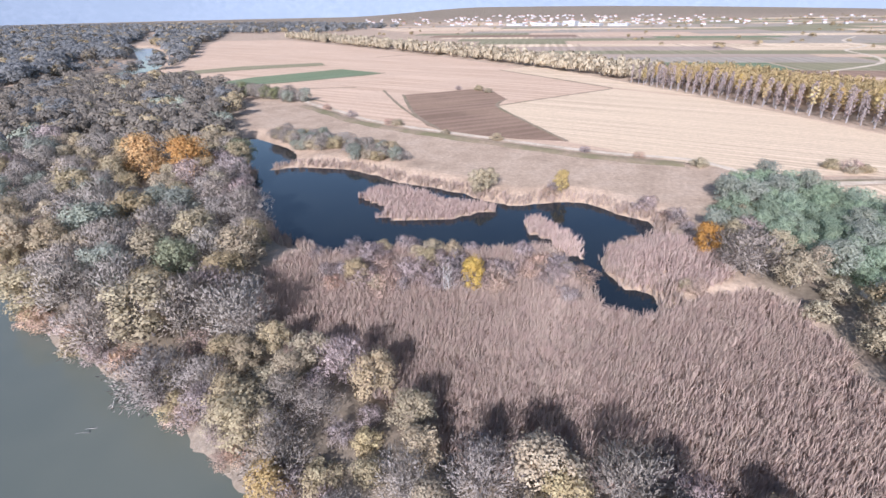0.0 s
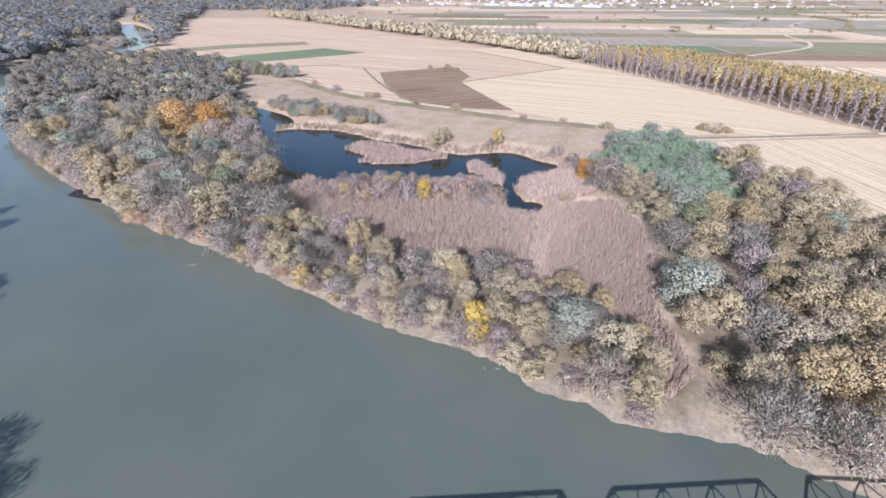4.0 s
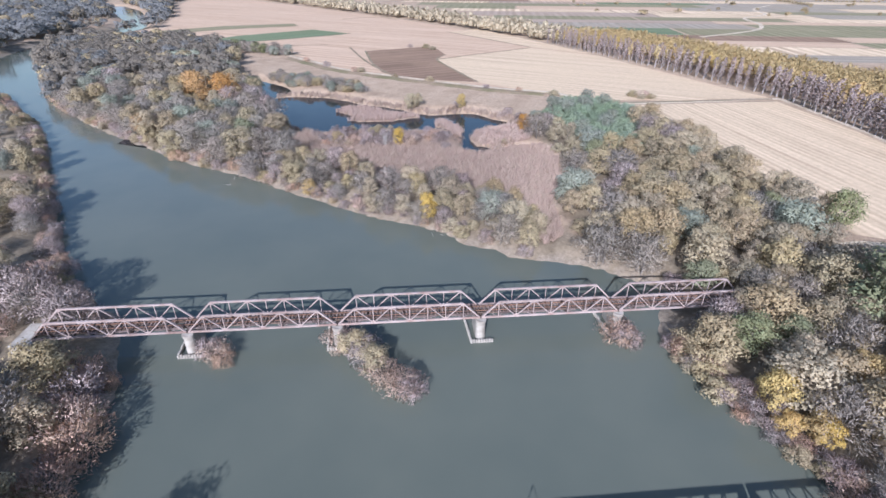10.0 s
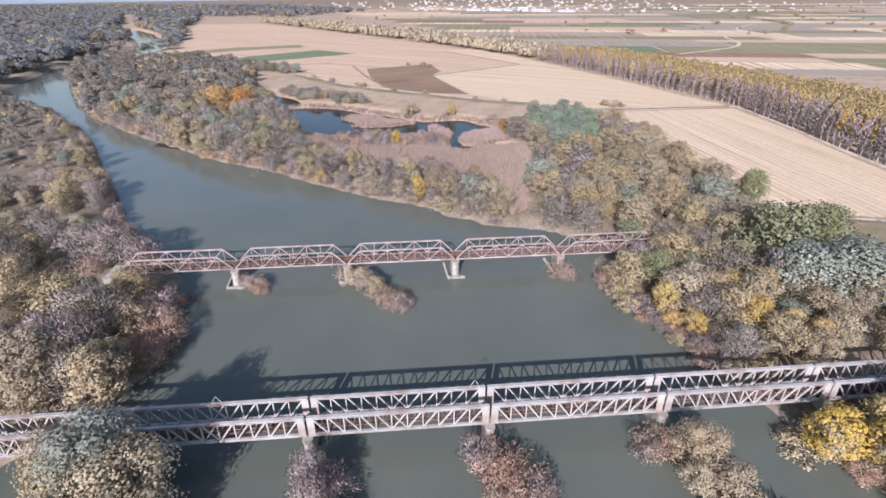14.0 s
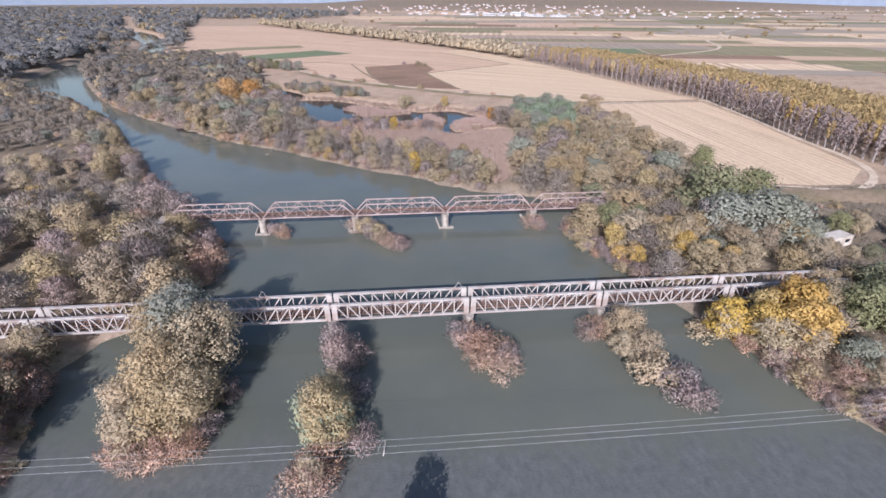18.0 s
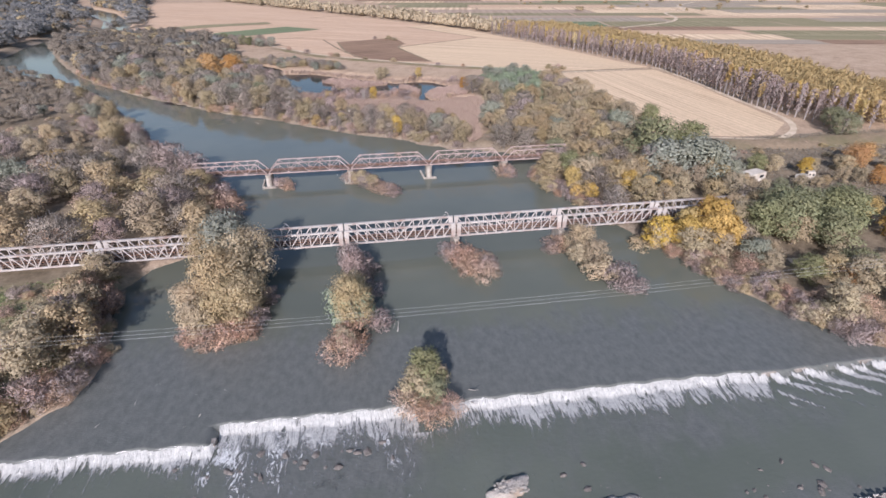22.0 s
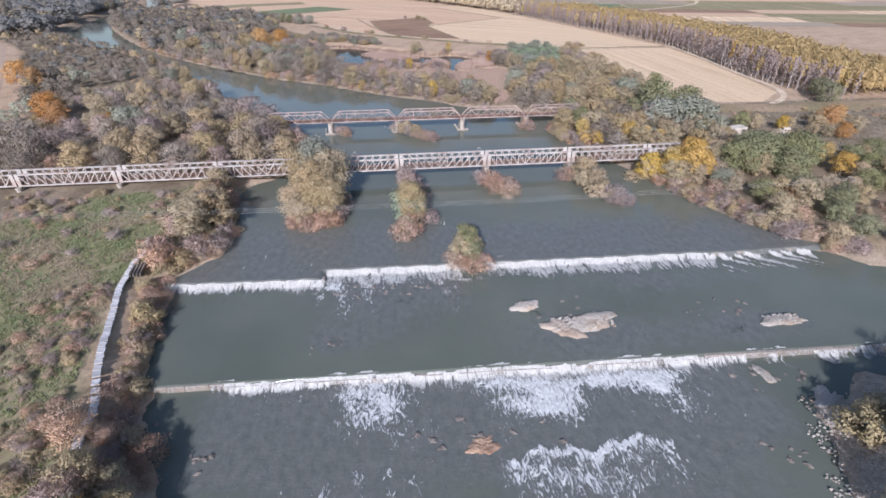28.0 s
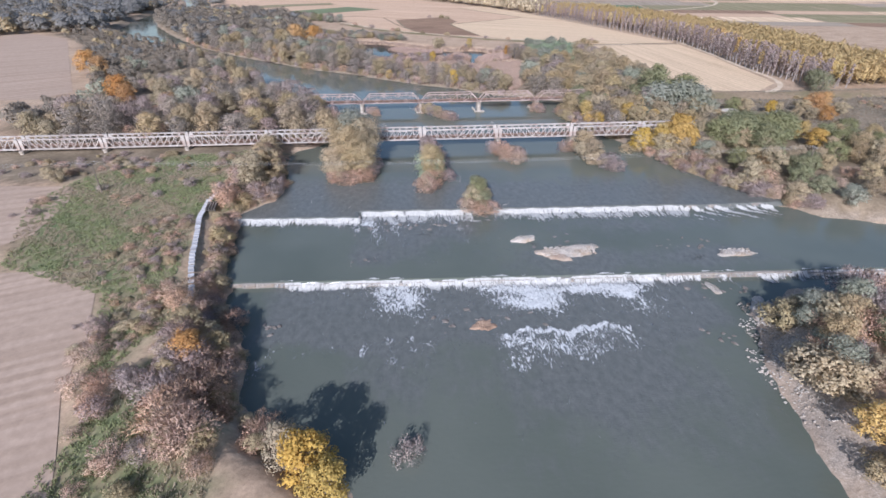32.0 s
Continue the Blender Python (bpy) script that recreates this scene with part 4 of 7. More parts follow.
proto("rust_shrub", "rusty brown bare shrub on the river edge", "shrub", "rust", 4.0, 2.6, 0.05, 24, 1850, 0.22, BARK, twiggy=True, multi=4, squat=True, variants=3)
proto("mauve_shrub", "mauve bare shrub with upright twigs", "shrub", "mauve", 4.0, 2.5, 0.05, 22, 1850, 0.23, BARK, twiggy=True, multi=4, squat=True, variants=2)
proto("olive_shrub", "dull olive shrub on the bank", "shrub", "olive", 3.6, 2.5, 0.05, 22, 1700, 0.19, BARK, multi=3, squat=True, variants=2)
proto("poplar", "tall pale-trunked plantation poplar with a golden top", "tree", "golden", 17.0, 2.3, 0.40, 24, 900, 0.40, POPLAR_BARK, column=True, variants=3)
proto("bare_poplar", "tall leafless pale plantation poplar", "tree", "mauve", 17.0, 1.9, 0.22, 24, 900, 0.46, POPLAR_BARK, column=True, twiggy=True, variants=3)
proto("white_tree", "bleached leafless dead tree", "tree", "mauve", 9.0, 3.0, 0.2, 30, 420, 0.4, PALE_BARK, twiggy=True, multi=3, variants=1)
proto("olive_giant", "tall olive-brown willow standing in the stream", "tree", "olive", 17.0, 6.2, 0.08, 60, 7600, 0.29, BARK, multi=3, variants=2)
proto("tan_giant", "tall tan-leaved willow standing in the stream", "tree", "tan", 14.0, 5.6, 0.06, 54, 6600, 0.28, BARK, multi=3, variants=2)
proto("silver_giant", "tall grey-green willow standing in the stream", "tree", "silver", 20.0, 6.4, 0.1, 60, 7600, 0.30, BARK, multi=2, variants=1)
TREE_NAMES = {"olive_giant": "willow_tree", "tan_giant": "willow_tree", "silver_giant": "willow_tree", "grey_tree": "willow_tree", "silver_tree": "willow_tree", "mauve_tree": "poplar_tree", "yellow_tree": "poplar_tree", "tan_tree": "poplar_tree", "olive_tree": "alder_tree", "green_tree": "oak_tree",
              "orange_tree": "maple_tree", "teal_tree": "thicket_tree", "poplar": "plantation_poplar", "bare_poplar": "plantation_poplar", "mauve_shrub": "willow_shrub", "rust_shrub": "bramble_shrub", "white_tree": "dead_tree"}
FIRST = {}
tree_rng = random.Random(21)


def plant(key, x, y, h=None, z=None, wide=1.0, label="", group=""):
    """Puts one tree down; h is its height in metres."""
    if z is None and (-59.0 < y < -47.5 and x > -140 or -3.5 < y < 9.5 and -66 < x < 82):
        return None
    v = tree_rng.randrange(len(PROTO[key]))
    (trunk, crown), text, category = PROTO[key][v]
    natural = NATURAL[key]
    s = (h or natural) / natural
    gz = ground_z(x, y) if z is None else z
    m = Matrix.Translation((x, y, gz - 0.1)) @ Matrix.Rotation(tree_rng.uniform(0, 6.28), 4, "Z") @ Matrix.Diagonal((s * wide, s * wide, s, 1))
    name = TREE_NAMES.get(key, "shrub")
    if (key, v) not in FIRST:
        t = new(name, trunk)
        part("crown", crown, t)
        tagged(t, text, category)
        FIRST[key, v] = t
        t.matrix_basis = m
    else:
        src = FIRST[key, v]
        t = src.copy()
        scene.collection.objects.link(t)
        t.matrix_basis = m
        c = src.children[0].copy()
        scene.collection.objects.link(c)
        c.parent = t
    if name == "bramble_shrub" and "scrub" in group:
        t.name = "thorn_shrub"
    t["group"] = group or ("shrubs" if category == "shrub" else "trees")
    t["label"] = label or text
    return t


MID_TREES, FAR_POPLARS, NEAR_POPLARS, by_kind_mid = [], [], [], {}


def tree_tone(x, y):
    """The tone of a far crown, in patches and by chance."""
    k = wobble(np.array([x]), np.array([y]), 0.11)[0] + tree_rng.uniform(-0.6, 0.6)
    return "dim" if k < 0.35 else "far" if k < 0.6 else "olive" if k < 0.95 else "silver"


NATURAL = {k: max(v.co.z for v in PROTO[k][0][0][1].vertices) for k in PROTO}


def wood(outline, spacing, mixture, heights, seed, keep=None, wide=1.15, group="riverside wood"):
    """Fills an outline with trees at least so far apart, in the given mixture."""
    r = random.Random(seed)
    keys, wts = zip(*mixture)
    xs, ys = [p[0] for p in outline], [p[1] for p in outline]
    area = (max(xs) - min(xs)) * (max(ys) - min(ys))
    pts, grid = [], {}
    count = int(6 * area / spacing ** 2)
    draw = np.random.RandomState(seed)
    px, py = draw.uniform(min(xs), max(xs), count), draw.uniform(min(ys), max(ys), count)
    ok = inside(outline, px, py)
    for x, y in zip(px[ok].tolist(), py[ok].tolist()):
        if keep and not keep(x, y):
            continue
        cell = (int(x // spacing), int(y // spacing))
        if any((x - a) ** 2 + (y - b) ** 2 < spacing ** 2 for i in (-1, 0, 1) for j in (-1, 0, 1) for a, b in grid.get((cell[0] + i, cell[1] + j), ())):
            continue
        grid.setdefault(cell, []).append((x, y))
        pts.append((x, y))
    for x, y in pts:
        k = r.choices(keys, wts)[0]
        lo, hi = heights
        if x < -70 and y > 20 and group == "west bank wood":
            lo, hi = (lo * 0.75, hi * 0.75) if y < 110 else (lo * 0.5, hi * 0.5)
        if y > 245 or x < -165:
            hh = r.uniform(lo, hi)
            MID_TREES.append((x, y, ground_z(x, y), hh, hh * r.uniform(0.9, 1.25)))
            continue
        h = r.uniform(lo, hi) * (0.45 if k.endswith("shrub") else 0.62 if k == "teal_tree" else 1.0)
        plant(k, x, y, h, wide=wide * r.uniform(0.85, 1.2), group=group)
    return len(pts)


def off_water(margin):
    return lambda x, y: grid_at(RIVER_D, x, y) > margin


NEAR_WOOD = [("grey_tree", 6), ("olive_tree", 3.2), ("mauve_tree", 1.0), ("silver_tree", 0.5), ("tan_tree", 0.3), ("green_tree", 0.2), ("rust_shrub", 0.6)]
# north-west wood between the river and the pond


def clear_wood(x, y):
    """Off the water, and with room for the tall orange trees."""
    return grid_at(RIVER_D, x, y) > 2 and min(math.hypot(x + 98, y - 204), math.hypot(x + 84, y - 203)) > 7 and not (-104 < x < -78 and 182 < y < 203)


wood(WOOD_FLOOR[0], 6.6, NEAR_WOOD, (8, 13), 31, clear_wood, group="riverside wood")
# belt along the shore before the reed bed
wood(WOOD_FLOOR[1], 4.2, [("grey_tree", 3), ("olive_tree", 5), ("silver_tree", 0.25), ("tan_tree", 0.8), ("mauve_tree", 1.2), ("mauve_shrub", 1.5), ("olive_shrub", 2)], (6, 9), 32, off_water(1.5), group="trees on the shore")
# wood east of the reed bed
wood(WOOD_FLOOR[2], 6.2, [("olive_tree", 9), ("grey_tree", 1.6), ("green_tree", 1.0), ("silver_tree", 0.7), ("tan_tree", 2.0), ("mauve_tree", 0.8), ("olive_shrub", 1)], (7, 12), 33, off_water(1.5), group="east wood")
# wood on the west bank
wood(WOOD_FLOOR[3], 7.6, [("grey_tree", 4), ("olive_tree", 2.2), ("mauve_tree", 2), ("tan_tree", 1.6), ("green_tree", 0.15), ("rust_shrub", 1.5), ("silver_tree", 0.4)], (8, 14), 34, lambda x, y: grid_at(RIVER_D, x, y) > (2 if y < 20 else 5) and math.hypot((x + 146) / 22, (y - 82) / 26) > 1 and math.hypot((x + 92) / 16, (y + 28) / 9) > 1 and math.hypot((x + 140) / 28, (y - 16) / 22) > 1, group="west bank wood")
# named trees
for key, x, y, h, wide in [
    ("orange_tree", -98, 204, 17, 1.15), ("orange_tree", -84, 203, 15.5, 1.15), ("tan_tree", -86, 194, 9, 1.1), ("orange_tree", -104, 147, 9, 1.0), ("tan_tree", -97, 140, 9, 1.1), ("yellow_tree", -22, 76, 6.5, 1.1), ("yellow_tree", 15, 53.5, 9.5, 0.8),
    ("orange_tree", 62, 136, 8, 1.0), ("tan_tree", 14, 186, 10, 1.0), ("tan_tree", 17, 188, 8, 1.0), ("yellow_tree", 40, 184, 8, 0.9), ("white_tree", 1.5, 124, 9, 1.0), ("white_tree", 14, 126, 7, 1.0), ("yellow_tree", 7, 125, 8.5, 0.8),
    ("green_tree", 126, 35, 13, 0.9), ("yellow_tree", 67, -24, 10, 0.8),
]:
    plant(key, x, y, h, wide=wide)
# shrubs and trees that stand in the stream
for key, x, y, h, wide in [
    ("olive_giant", -33.5, -74, 17, 0.85), ("tan_giant", -31.5, -80, 12, 1.17), ("olive_giant", -28.5, -77, 12, 1.20), ("tan_giant", -38.5, -76, 11, 1.12), ("silver_giant", -34, -64, 21, 0.90), ("olive_giant", -38, -63, 17, 0.90), ("olive_giant", -30, -67, 18, 1.00), ("tan_giant", -31.5, -71, 16, 0.99), ("olive_tree", -37, -80, 9, 1.2), ("tan_tree", -37, -82, 8, 1.2), ("rust_shrub", -31, -85, 5.5, 1.2), ("rust_shrub", -34.5, -86, 5, 1.1), ("mauve_shrub", -26.5, -79, 5, 1.1), ("rust_shrub", -28, -83.5, 5.5, 1.1), ("rust_shrub", -38.5, -84, 4.5, 1.1), ("mauve_shrub", -24.5, -72, 4.5, 1.0),
    ("olive_giant", -5.5, -84, 13, 1.00), ("tan_giant", -5, -79, 11, 0.81), ("teal_tree", -6, -82, 10, 0.8), ("mauve_tree", -5, -67, 10, 1.0), ("mauve_shrub", -3, -63, 6, 1.3), ("mauve_tree", -6, -61.5, 9, 0.9), ("mauve_shrub", -3, -73, 6, 1.2), ("rust_shrub", -8, -94, 6, 1.2), ("rust_shrub", -6, -90, 6, 1.3), ("tan_tree", -7, -91, 6, 1.0), ("mauve_shrub", 0, -85, 4, 1.3),
    ("green_tree", 7, -104, 9.5, 1.0), ("olive_tree", 6, -107, 7.5, 1.2), ("green_tree", 8, -108, 6, 1.1), ("rust_shrub", 7, -111, 4.5, 1.3), ("rust_shrub", 4, -109, 4.5, 1.3), ("rust_shrub", 10, -110, 4, 1.2), ("tan_tree", 9, -104, 6, 1.0),
    ("rust_shrub", 22, -61, 6, 1.3), ("rust_shrub", 25, -65, 5.5, 1.4), ("rust_shrub", 27, -69, 5, 1.4), ("mauve_shrub", 20, -59, 5, 1.2), ("rust_shrub", 23, -66, 5, 1.3), ("mauve_shrub", 28, -66, 4.5, 1.2),
    ("olive_giant", 53, -63, 10, 1.10), ("olive_tree", 55, -68, 8.5, 1.1), ("tan_tree", 52, -67, 7, 1.1), ("mauve_shrub", 58, -77, 5.5, 1.5), ("mauve_shrub", 59, -81, 4.5, 1.3), ("olive_shrub", 56, -72, 5.5, 1.5), ("rust_shrub", 49, -59, 5, 1.3), ("mauve_shrub", 47, -60, 4, 1.2),
    ("rust_shrub", -29, -1, 4.5, 1.2), ("mauve_shrub", -31, 0, 4, 1.1), ("rust_shrub", -27, -3, 3.5, 1.1), ("tan_tree", -3, -2, 6, 1.4), ("rust_shrub", -5, 0, 5, 1.3), ("tan_tree", 1, -6, 5.5, 1.5), ("rust_shrub", 3, -9, 5, 1.4), ("rust_shrub", 6, -12, 4.5, 1.4), ("mauve_shrub", 8, -13, 4, 1.3), ("mauve_shrub", -1, -4, 5, 1.3), ("rust_shrub", 50, -1, 5, 1.3), ("mauve_shrub", 51, -3, 4.5, 1.2),
]:
    plant(key, x, y, h, z=-0.1, wide=wide)

# green thicket by the track
wood(TURF[2], 4.3, [("teal_tree", 8), ("silver_tree", 1), ("olive_shrub", 1)], (7, 9), 35, group="green thicket")
# east bank below the second bridge
EAST_LOW = [(72, -57), (95, -57), (125, -52), (160, -60), (185, -80), (190, -110), (150, -124), (112, -118), (99, -107), (91, -97), (85, -85), (80, -72)]
wood(EAST_LOW, 6.0, [("green_tree", 3), ("olive_tree", 3), ("tan_tree", 1.5), ("silver_tree", 1.5), ("olive_shrub", 2), ("rust_shrub", 1.5)], (6, 10), 36, lambda x, y: grid_at(RIVER_D, x, y) > 1.5 and (x > 146 or y < -93), group="east bank trees")
for key, x, y, h, wide in [
    ("yellow_tree", 76.5, -62.5, 10, 1.25), ("yellow_tree", 84, -62, 9, 1.1), ("yellow_tree", 89, -64.5, 13, 1.2), ("yellow_tree", 91, -70, 9, 1.0), ("orange_tree", 90, -61.5, 11, 0.9), ("olive_tree", 82, -69, 9.5, 1.3), ("olive_shrub", 73.5, -60.5, 5, 1.4), ("olive_tree", 86, -73, 7.5, 1.3),
    ("green_tree", 113, -62, 13, 1.35), ("green_tree", 107, -66, 11.5, 1.3), ("green_tree", 120, -61.5, 12, 1.3), ("green_tree", 128, -65, 13, 1.4), ("olive_tree", 110, -71, 9, 1.3), ("green_tree", 122, -70, 10, 1.3), ("green_tree", 134, -61, 11, 1.2), ("olive_tree", 117, -75, 7, 1.2),
    ("yellow_tree", 138.5, -72.5, 8.5, 1.3), ("tan_tree", 141, -77, 6.5, 1.3), ("olive_tree", 104, -59.5, 9, 1.2), ("olive_tree", 98, -61, 8.5, 1.2), ("olive_shrub", 100, -66, 5, 1.4), ("grey_tree", 96, -67, 6.5, 1.2),
    ("silver_tree", 92.5, -77.5, 6.5, 1.4), ("olive_tree", 96.5, -76, 6, 1.4), ("olive_shrub", 99.5, -73.5, 4.5, 1.5), ("olive_tree", 93, -82, 6, 1.3), ("mauve_shrub", 90, -86, 4.5, 1.4), ("rust_shrub", 88.5, -80.5, 4, 1.3),
    ("green_tree", 98.5, -87.5, 7.5, 1.2), ("olive_tree", 104, -87.5, 8, 1.2), ("green_tree", 111, -88, 8, 1.2), ("olive_tree", 119, -88.5, 8, 1.2), ("tan_tree", 127, -88, 7, 1.2), ("green_tree", 135, -86, 8, 1.2), ("olive_tree", 143, -88, 8, 1.2), ("orange_tree", 106, -91.5, 6, 1.0),
]:
    plant(key, x, y, h, wide=wide, group="east bank trees")
for key, x, y, h in (("olive_tree", 106, -51.5, 8.5), ("olive_tree", 111, -53.5, 9.5), ("grey_tree", 112, -49.5, 9), ("olive_tree", 117, -54, 9)):
    plant(key, x, y, h, z=1.8, wide=1.15, group="trees at the bridge end")
# dark willows in front of the dyke
for key, x, y, h, wide in [("green_tree", 124, 2, 14, 1.3), ("silver_tree", 117, -23, 12, 1.25), ("green_tree", 113, -9, 13, 1.2), ("grey_tree", 107, -17, 11, 1.2), ("grey_tree", 120, -12, 11.5, 1.2), ("silver_tree", 122.5, -28, 9, 1.1)]:
    plant(key, x, y, h, wide=wide, group="willows by the dyke")
for key, x, y, h, wide in [("orange_tree", 175, -23, 9, 1.3), ("tan_tree", 168, -25, 7, 1.3), ("orange_tree", 182, -19, 8.5, 1.3), ("olive_tree", 157.5, -23, 5.5, 1.2), ("tan_tree", 141, -18, 5, 1.4), ("tan_tree", 186, -27, 6, 1.4)]:
    plant(key, x, y, h, wide=wide, group="trees by the sheds")
# shrubs that hang over the water's edge
edge_rng = random.Random(8)
for k in range(len(RIVER_OUTLINE)):
    (xa, ya), (xb, yb) = RIVER_OUTLINE[k], RIVER_OUTLINE[(k + 1) % len(RIVER_OUTLINE)]
    if ya > 260 or yb > 260 or min(ya, yb) < -122 or (ya < -104 and xa < 0) or (xa < -40 and yb < -50 and ya < -50):
        continue
    ln = math.hypot(xb - xa, yb - ya)
    ox, oy = (yb - ya) / ln, -(xb - xa) / ln
    if grid_at(RIVER_D, (xa + xb) / 2 + ox * 2, (ya + yb) / 2 + oy * 2) < 0:
        ox, oy = -ox, -oy
    for i in range(int(ln / 2.9)):
        t = (i + edge_rng.random()) / (ln / 2.9)
        d = edge_rng.uniform(0.6, 3.4)
        x, y = xa + (xb - xa) * t + ox * d, ya + (yb - ya) * t + oy * d
        if 20 < x < 66 and 15 < y < 42 and edge_rng.random() < 0.75:
            continue
        plant(edge_rng.choices(["mauve_shrub", "rust_shrub", "olive_shrub"], [3, 2, 2])[0], x, y, edge_rng.uniform(2.0, 4.6), wide=edge_rng.uniform(0.9, 1.4), group="shrubs on the water's edge")
# plantation of poplars in rows
pop_rng = random.Random(14)
EDGE_W = [(18, 213), (40, 207), (60, 203), (91, 206), (130, 211), (190, 217), (226, 208), (280, 195), (324, 182), (360, 172), (462, 139), (537, 104), (702, 12), (943, -140), (1300, -360)]


def plantation_edge(y):
    return float(np.interp(y, [p[0] for p in EDGE_W], [p[1] for p in EDGE_W]))


for j in range(11):
    y = 22.0
    while y < 430:
        x = plantation_edge(y) + 4 + j * 6.4 + pop_rng.uniform(-0.7, 0.7)
        if j > 2:
            hh = pop_rng.uniform(13.0, 16.5)
            NEAR_POPLARS.append((x, y, 2.7, hh, pop_rng.uniform(6.5, 9.0)))
        else:
            lit = pop_rng.random() < (0.05 + 0.22 * j if y < 240 else 0.2)
            plant("poplar" if lit else "bare_poplar", x, y + pop_rng.uniform(-0.6, 0.6), pop_rng.uniform(12.5, 17.0), wide=pop_rng.uniform(0.9, 1.2), group="poplar plantation")
        y += 4.6 if y < 200 else 6.5
for k in range(900):
    y = pop_rng.uniform(420, 1250)
    FAR_POPLARS.append((plantation_edge(y) + pop_rng.uniform(4, 56), y, 2.8, pop_rng.uniform(10, 15), pop_rng.uniform(6, 9)))
# shrubs north of the pond, along the bank and in the fields
for k in range(95):
    t = pop_rng.random()
    x, y = -74 + 60 * t + pop_rng.uniform(-6, 6), 268 - 46 * t + pop_rng.uniform(-7, 9)
    if ground_z(x, y) > 0.3:
        plant(pop_rng.choice(["olive_shrub", "grey_tree", "silver_tree", "grey_tree"]), x, y, pop_rng.uniform(3.5, 6.5), wide=1.3, group="shrubs by the pond")
for k in range(60):
    x, y = pop_rng.uniform(-34, 66), pop_rng.uniform(112, 186)
    d = float(signed(POND_OUTLINE, np.array([x]), np.array([y]))[0])
    if 1.5 < d < 9 and ground_z(x, y) > 0.1:
        plant(pop_rng.choice(["mauve_shrub", "rust_shrub", "tan_tree", "mauve_shrub"]), x, y, pop_rng.uniform(2.5, 5.0), wide=1.2, group="shrubs by the pond")
for x, y in ((-62, 338), (-44, 312), (-22, 290), (-18, 288), (6, 266), (28, 252), (60, 228), (78, 218), (142, 194), (147, 195), (144, 197), (20, 408), (34, 404), (40, 392), (95, 205)):
    plant(pop_rng.choice(["olive_shrub", "rust_shrub", "mauve_shrub"]), x, y, pop_rng.uniform(2.5, 4.5), wide=1.5, group="field shrubs")
# hedge of dark trees at the end of the farm track
for k in range(26):
    t = k / 25
    plant(pop_rng.choice(["green_tree", "grey_tree", "silver_tree"]), -156 + 76 * t + pop_rng.uniform(-5, 5), 410 - 46 * t + pop_rng.uniform(-6, 6), pop_rng.uniform(7, 11), wide=1.2, group="hedge trees")
# trees of the meadow edge on the west bank
for key, x, y, h, wide in [
    ("orange_tree", -205, 93, 15, 1.2), ("orange_tree", -196, 88, 12, 1.2), ("orange_tree", -156, 25, 13, 1.2), ("orange_tree", -150, 20, 10, 1.2), ("tan_tree", -133, 24, 12, 1.2), ("orange_tree", -124, 6, 8, 1.2), ("tan_tree", -130, 10, 8, 1.2), ("yellow_tree", -105, 12, 11, 1.2), ("tan_tree", -126, -84, 6, 1.3), ("olive_tree", -63, -92, 11, 1.2), ("tan_tree", -59, -84, 11, 1.2), ("olive_tree", -64, -84, 9, 1.2), ("olive_tree", 133, 47, 7, 1.1), ("olive_shrub", 139, 200, 4, 1.3), ("rust_shrub", -60, -96, 4.5, 1.3), ("rust_shrub", -67, -102, 4, 1.3), ("olive_shrub", -70, -98, 4, 1.2),
    ("orange_tree", -54, -171, 7, 1.1), ("tan_tree", -51, -167, 6, 1.1), ("rust_shrub", -50, -178, 6, 1.3), ("rust_shrub", -53, -185, 6, 1.3), ("rust_shrub", -48, -190, 6, 1.3), ("mauve_shrub", -56, -180, 5, 1.3), ("yellow_tree", -30, -195, 10, 1.15), ("yellow_tree", -27, -199, 9, 1.1), ("tan_tree", -34, -192, 8, 1.1), ("rust_shrub", -38, -189, 5, 1.3), ("mauve_shrub", -15, -190, 5, 1.1),
    ("yellow_tree", 82, -66, 10, 1.2), ("yellow_tree", 88, -70, 11, 1.2), ("tan_tree", 76, -62, 9, 1.2), ("yellow_tree", 71, -31, 6, 1.0), ("yellow_tree", 83, -22, 9, 1.1), ("tan_tree", 88, -16, 8, 1.1),
    ("green_tree", 104, -8, 19, 1.25), ("silver_tree", 102, -22, 16, 1.35), ("silver_tree", 113, -24, 17, 1.4), ("silver_tree", 120, -18, 13, 1.3), ("mauve_tree", 96, -20, 13, 1.1), ("green_tree", 112, -66, 13, 1.3), ("green_tree", 124, -66, 13, 1.3), ("green_tree", 104, -66, 11, 1.2), ("green_tree", 118, -74, 11, 1.3), ("yellow_tree", 140, -62, 8, 1.2), ("yellow_tree", 152, -26, 7, 1.0), ("tan_tree", 143, -22, 7, 1.2), ("orange_tree", 170, -38, 7, 1.3),
    ("green_tree", 206, 14, 11, 1.3), ("green_tree", 212, 26, 10, 1.2),
    ("olive_tree", 64, -177, 7, 1.2), ("olive_tree", 70, -172, 7, 1.2), ("green_tree", 74, -178, 7, 1.2), ("tan_tree", 66, -186, 6, 1.1), ("rust_shrub", 72, -186, 5, 1.2), ("yellow_tree", 55, -196, 7, 1.2), ("mauve_shrub", 78, -168, 5, 1.2), ("silver_tree", 80, -174, 7, 1.1), ("rust_shrub", 64, -196, 4.5, 1.2), ("olive_tree", 76, -190, 7, 1.2), ("rust_shrub", 70, -200, 5, 1.3), ("olive_tree", 86, -182, 7, 1.2),
]:
    plant(key, x, y, h, wide=wide)
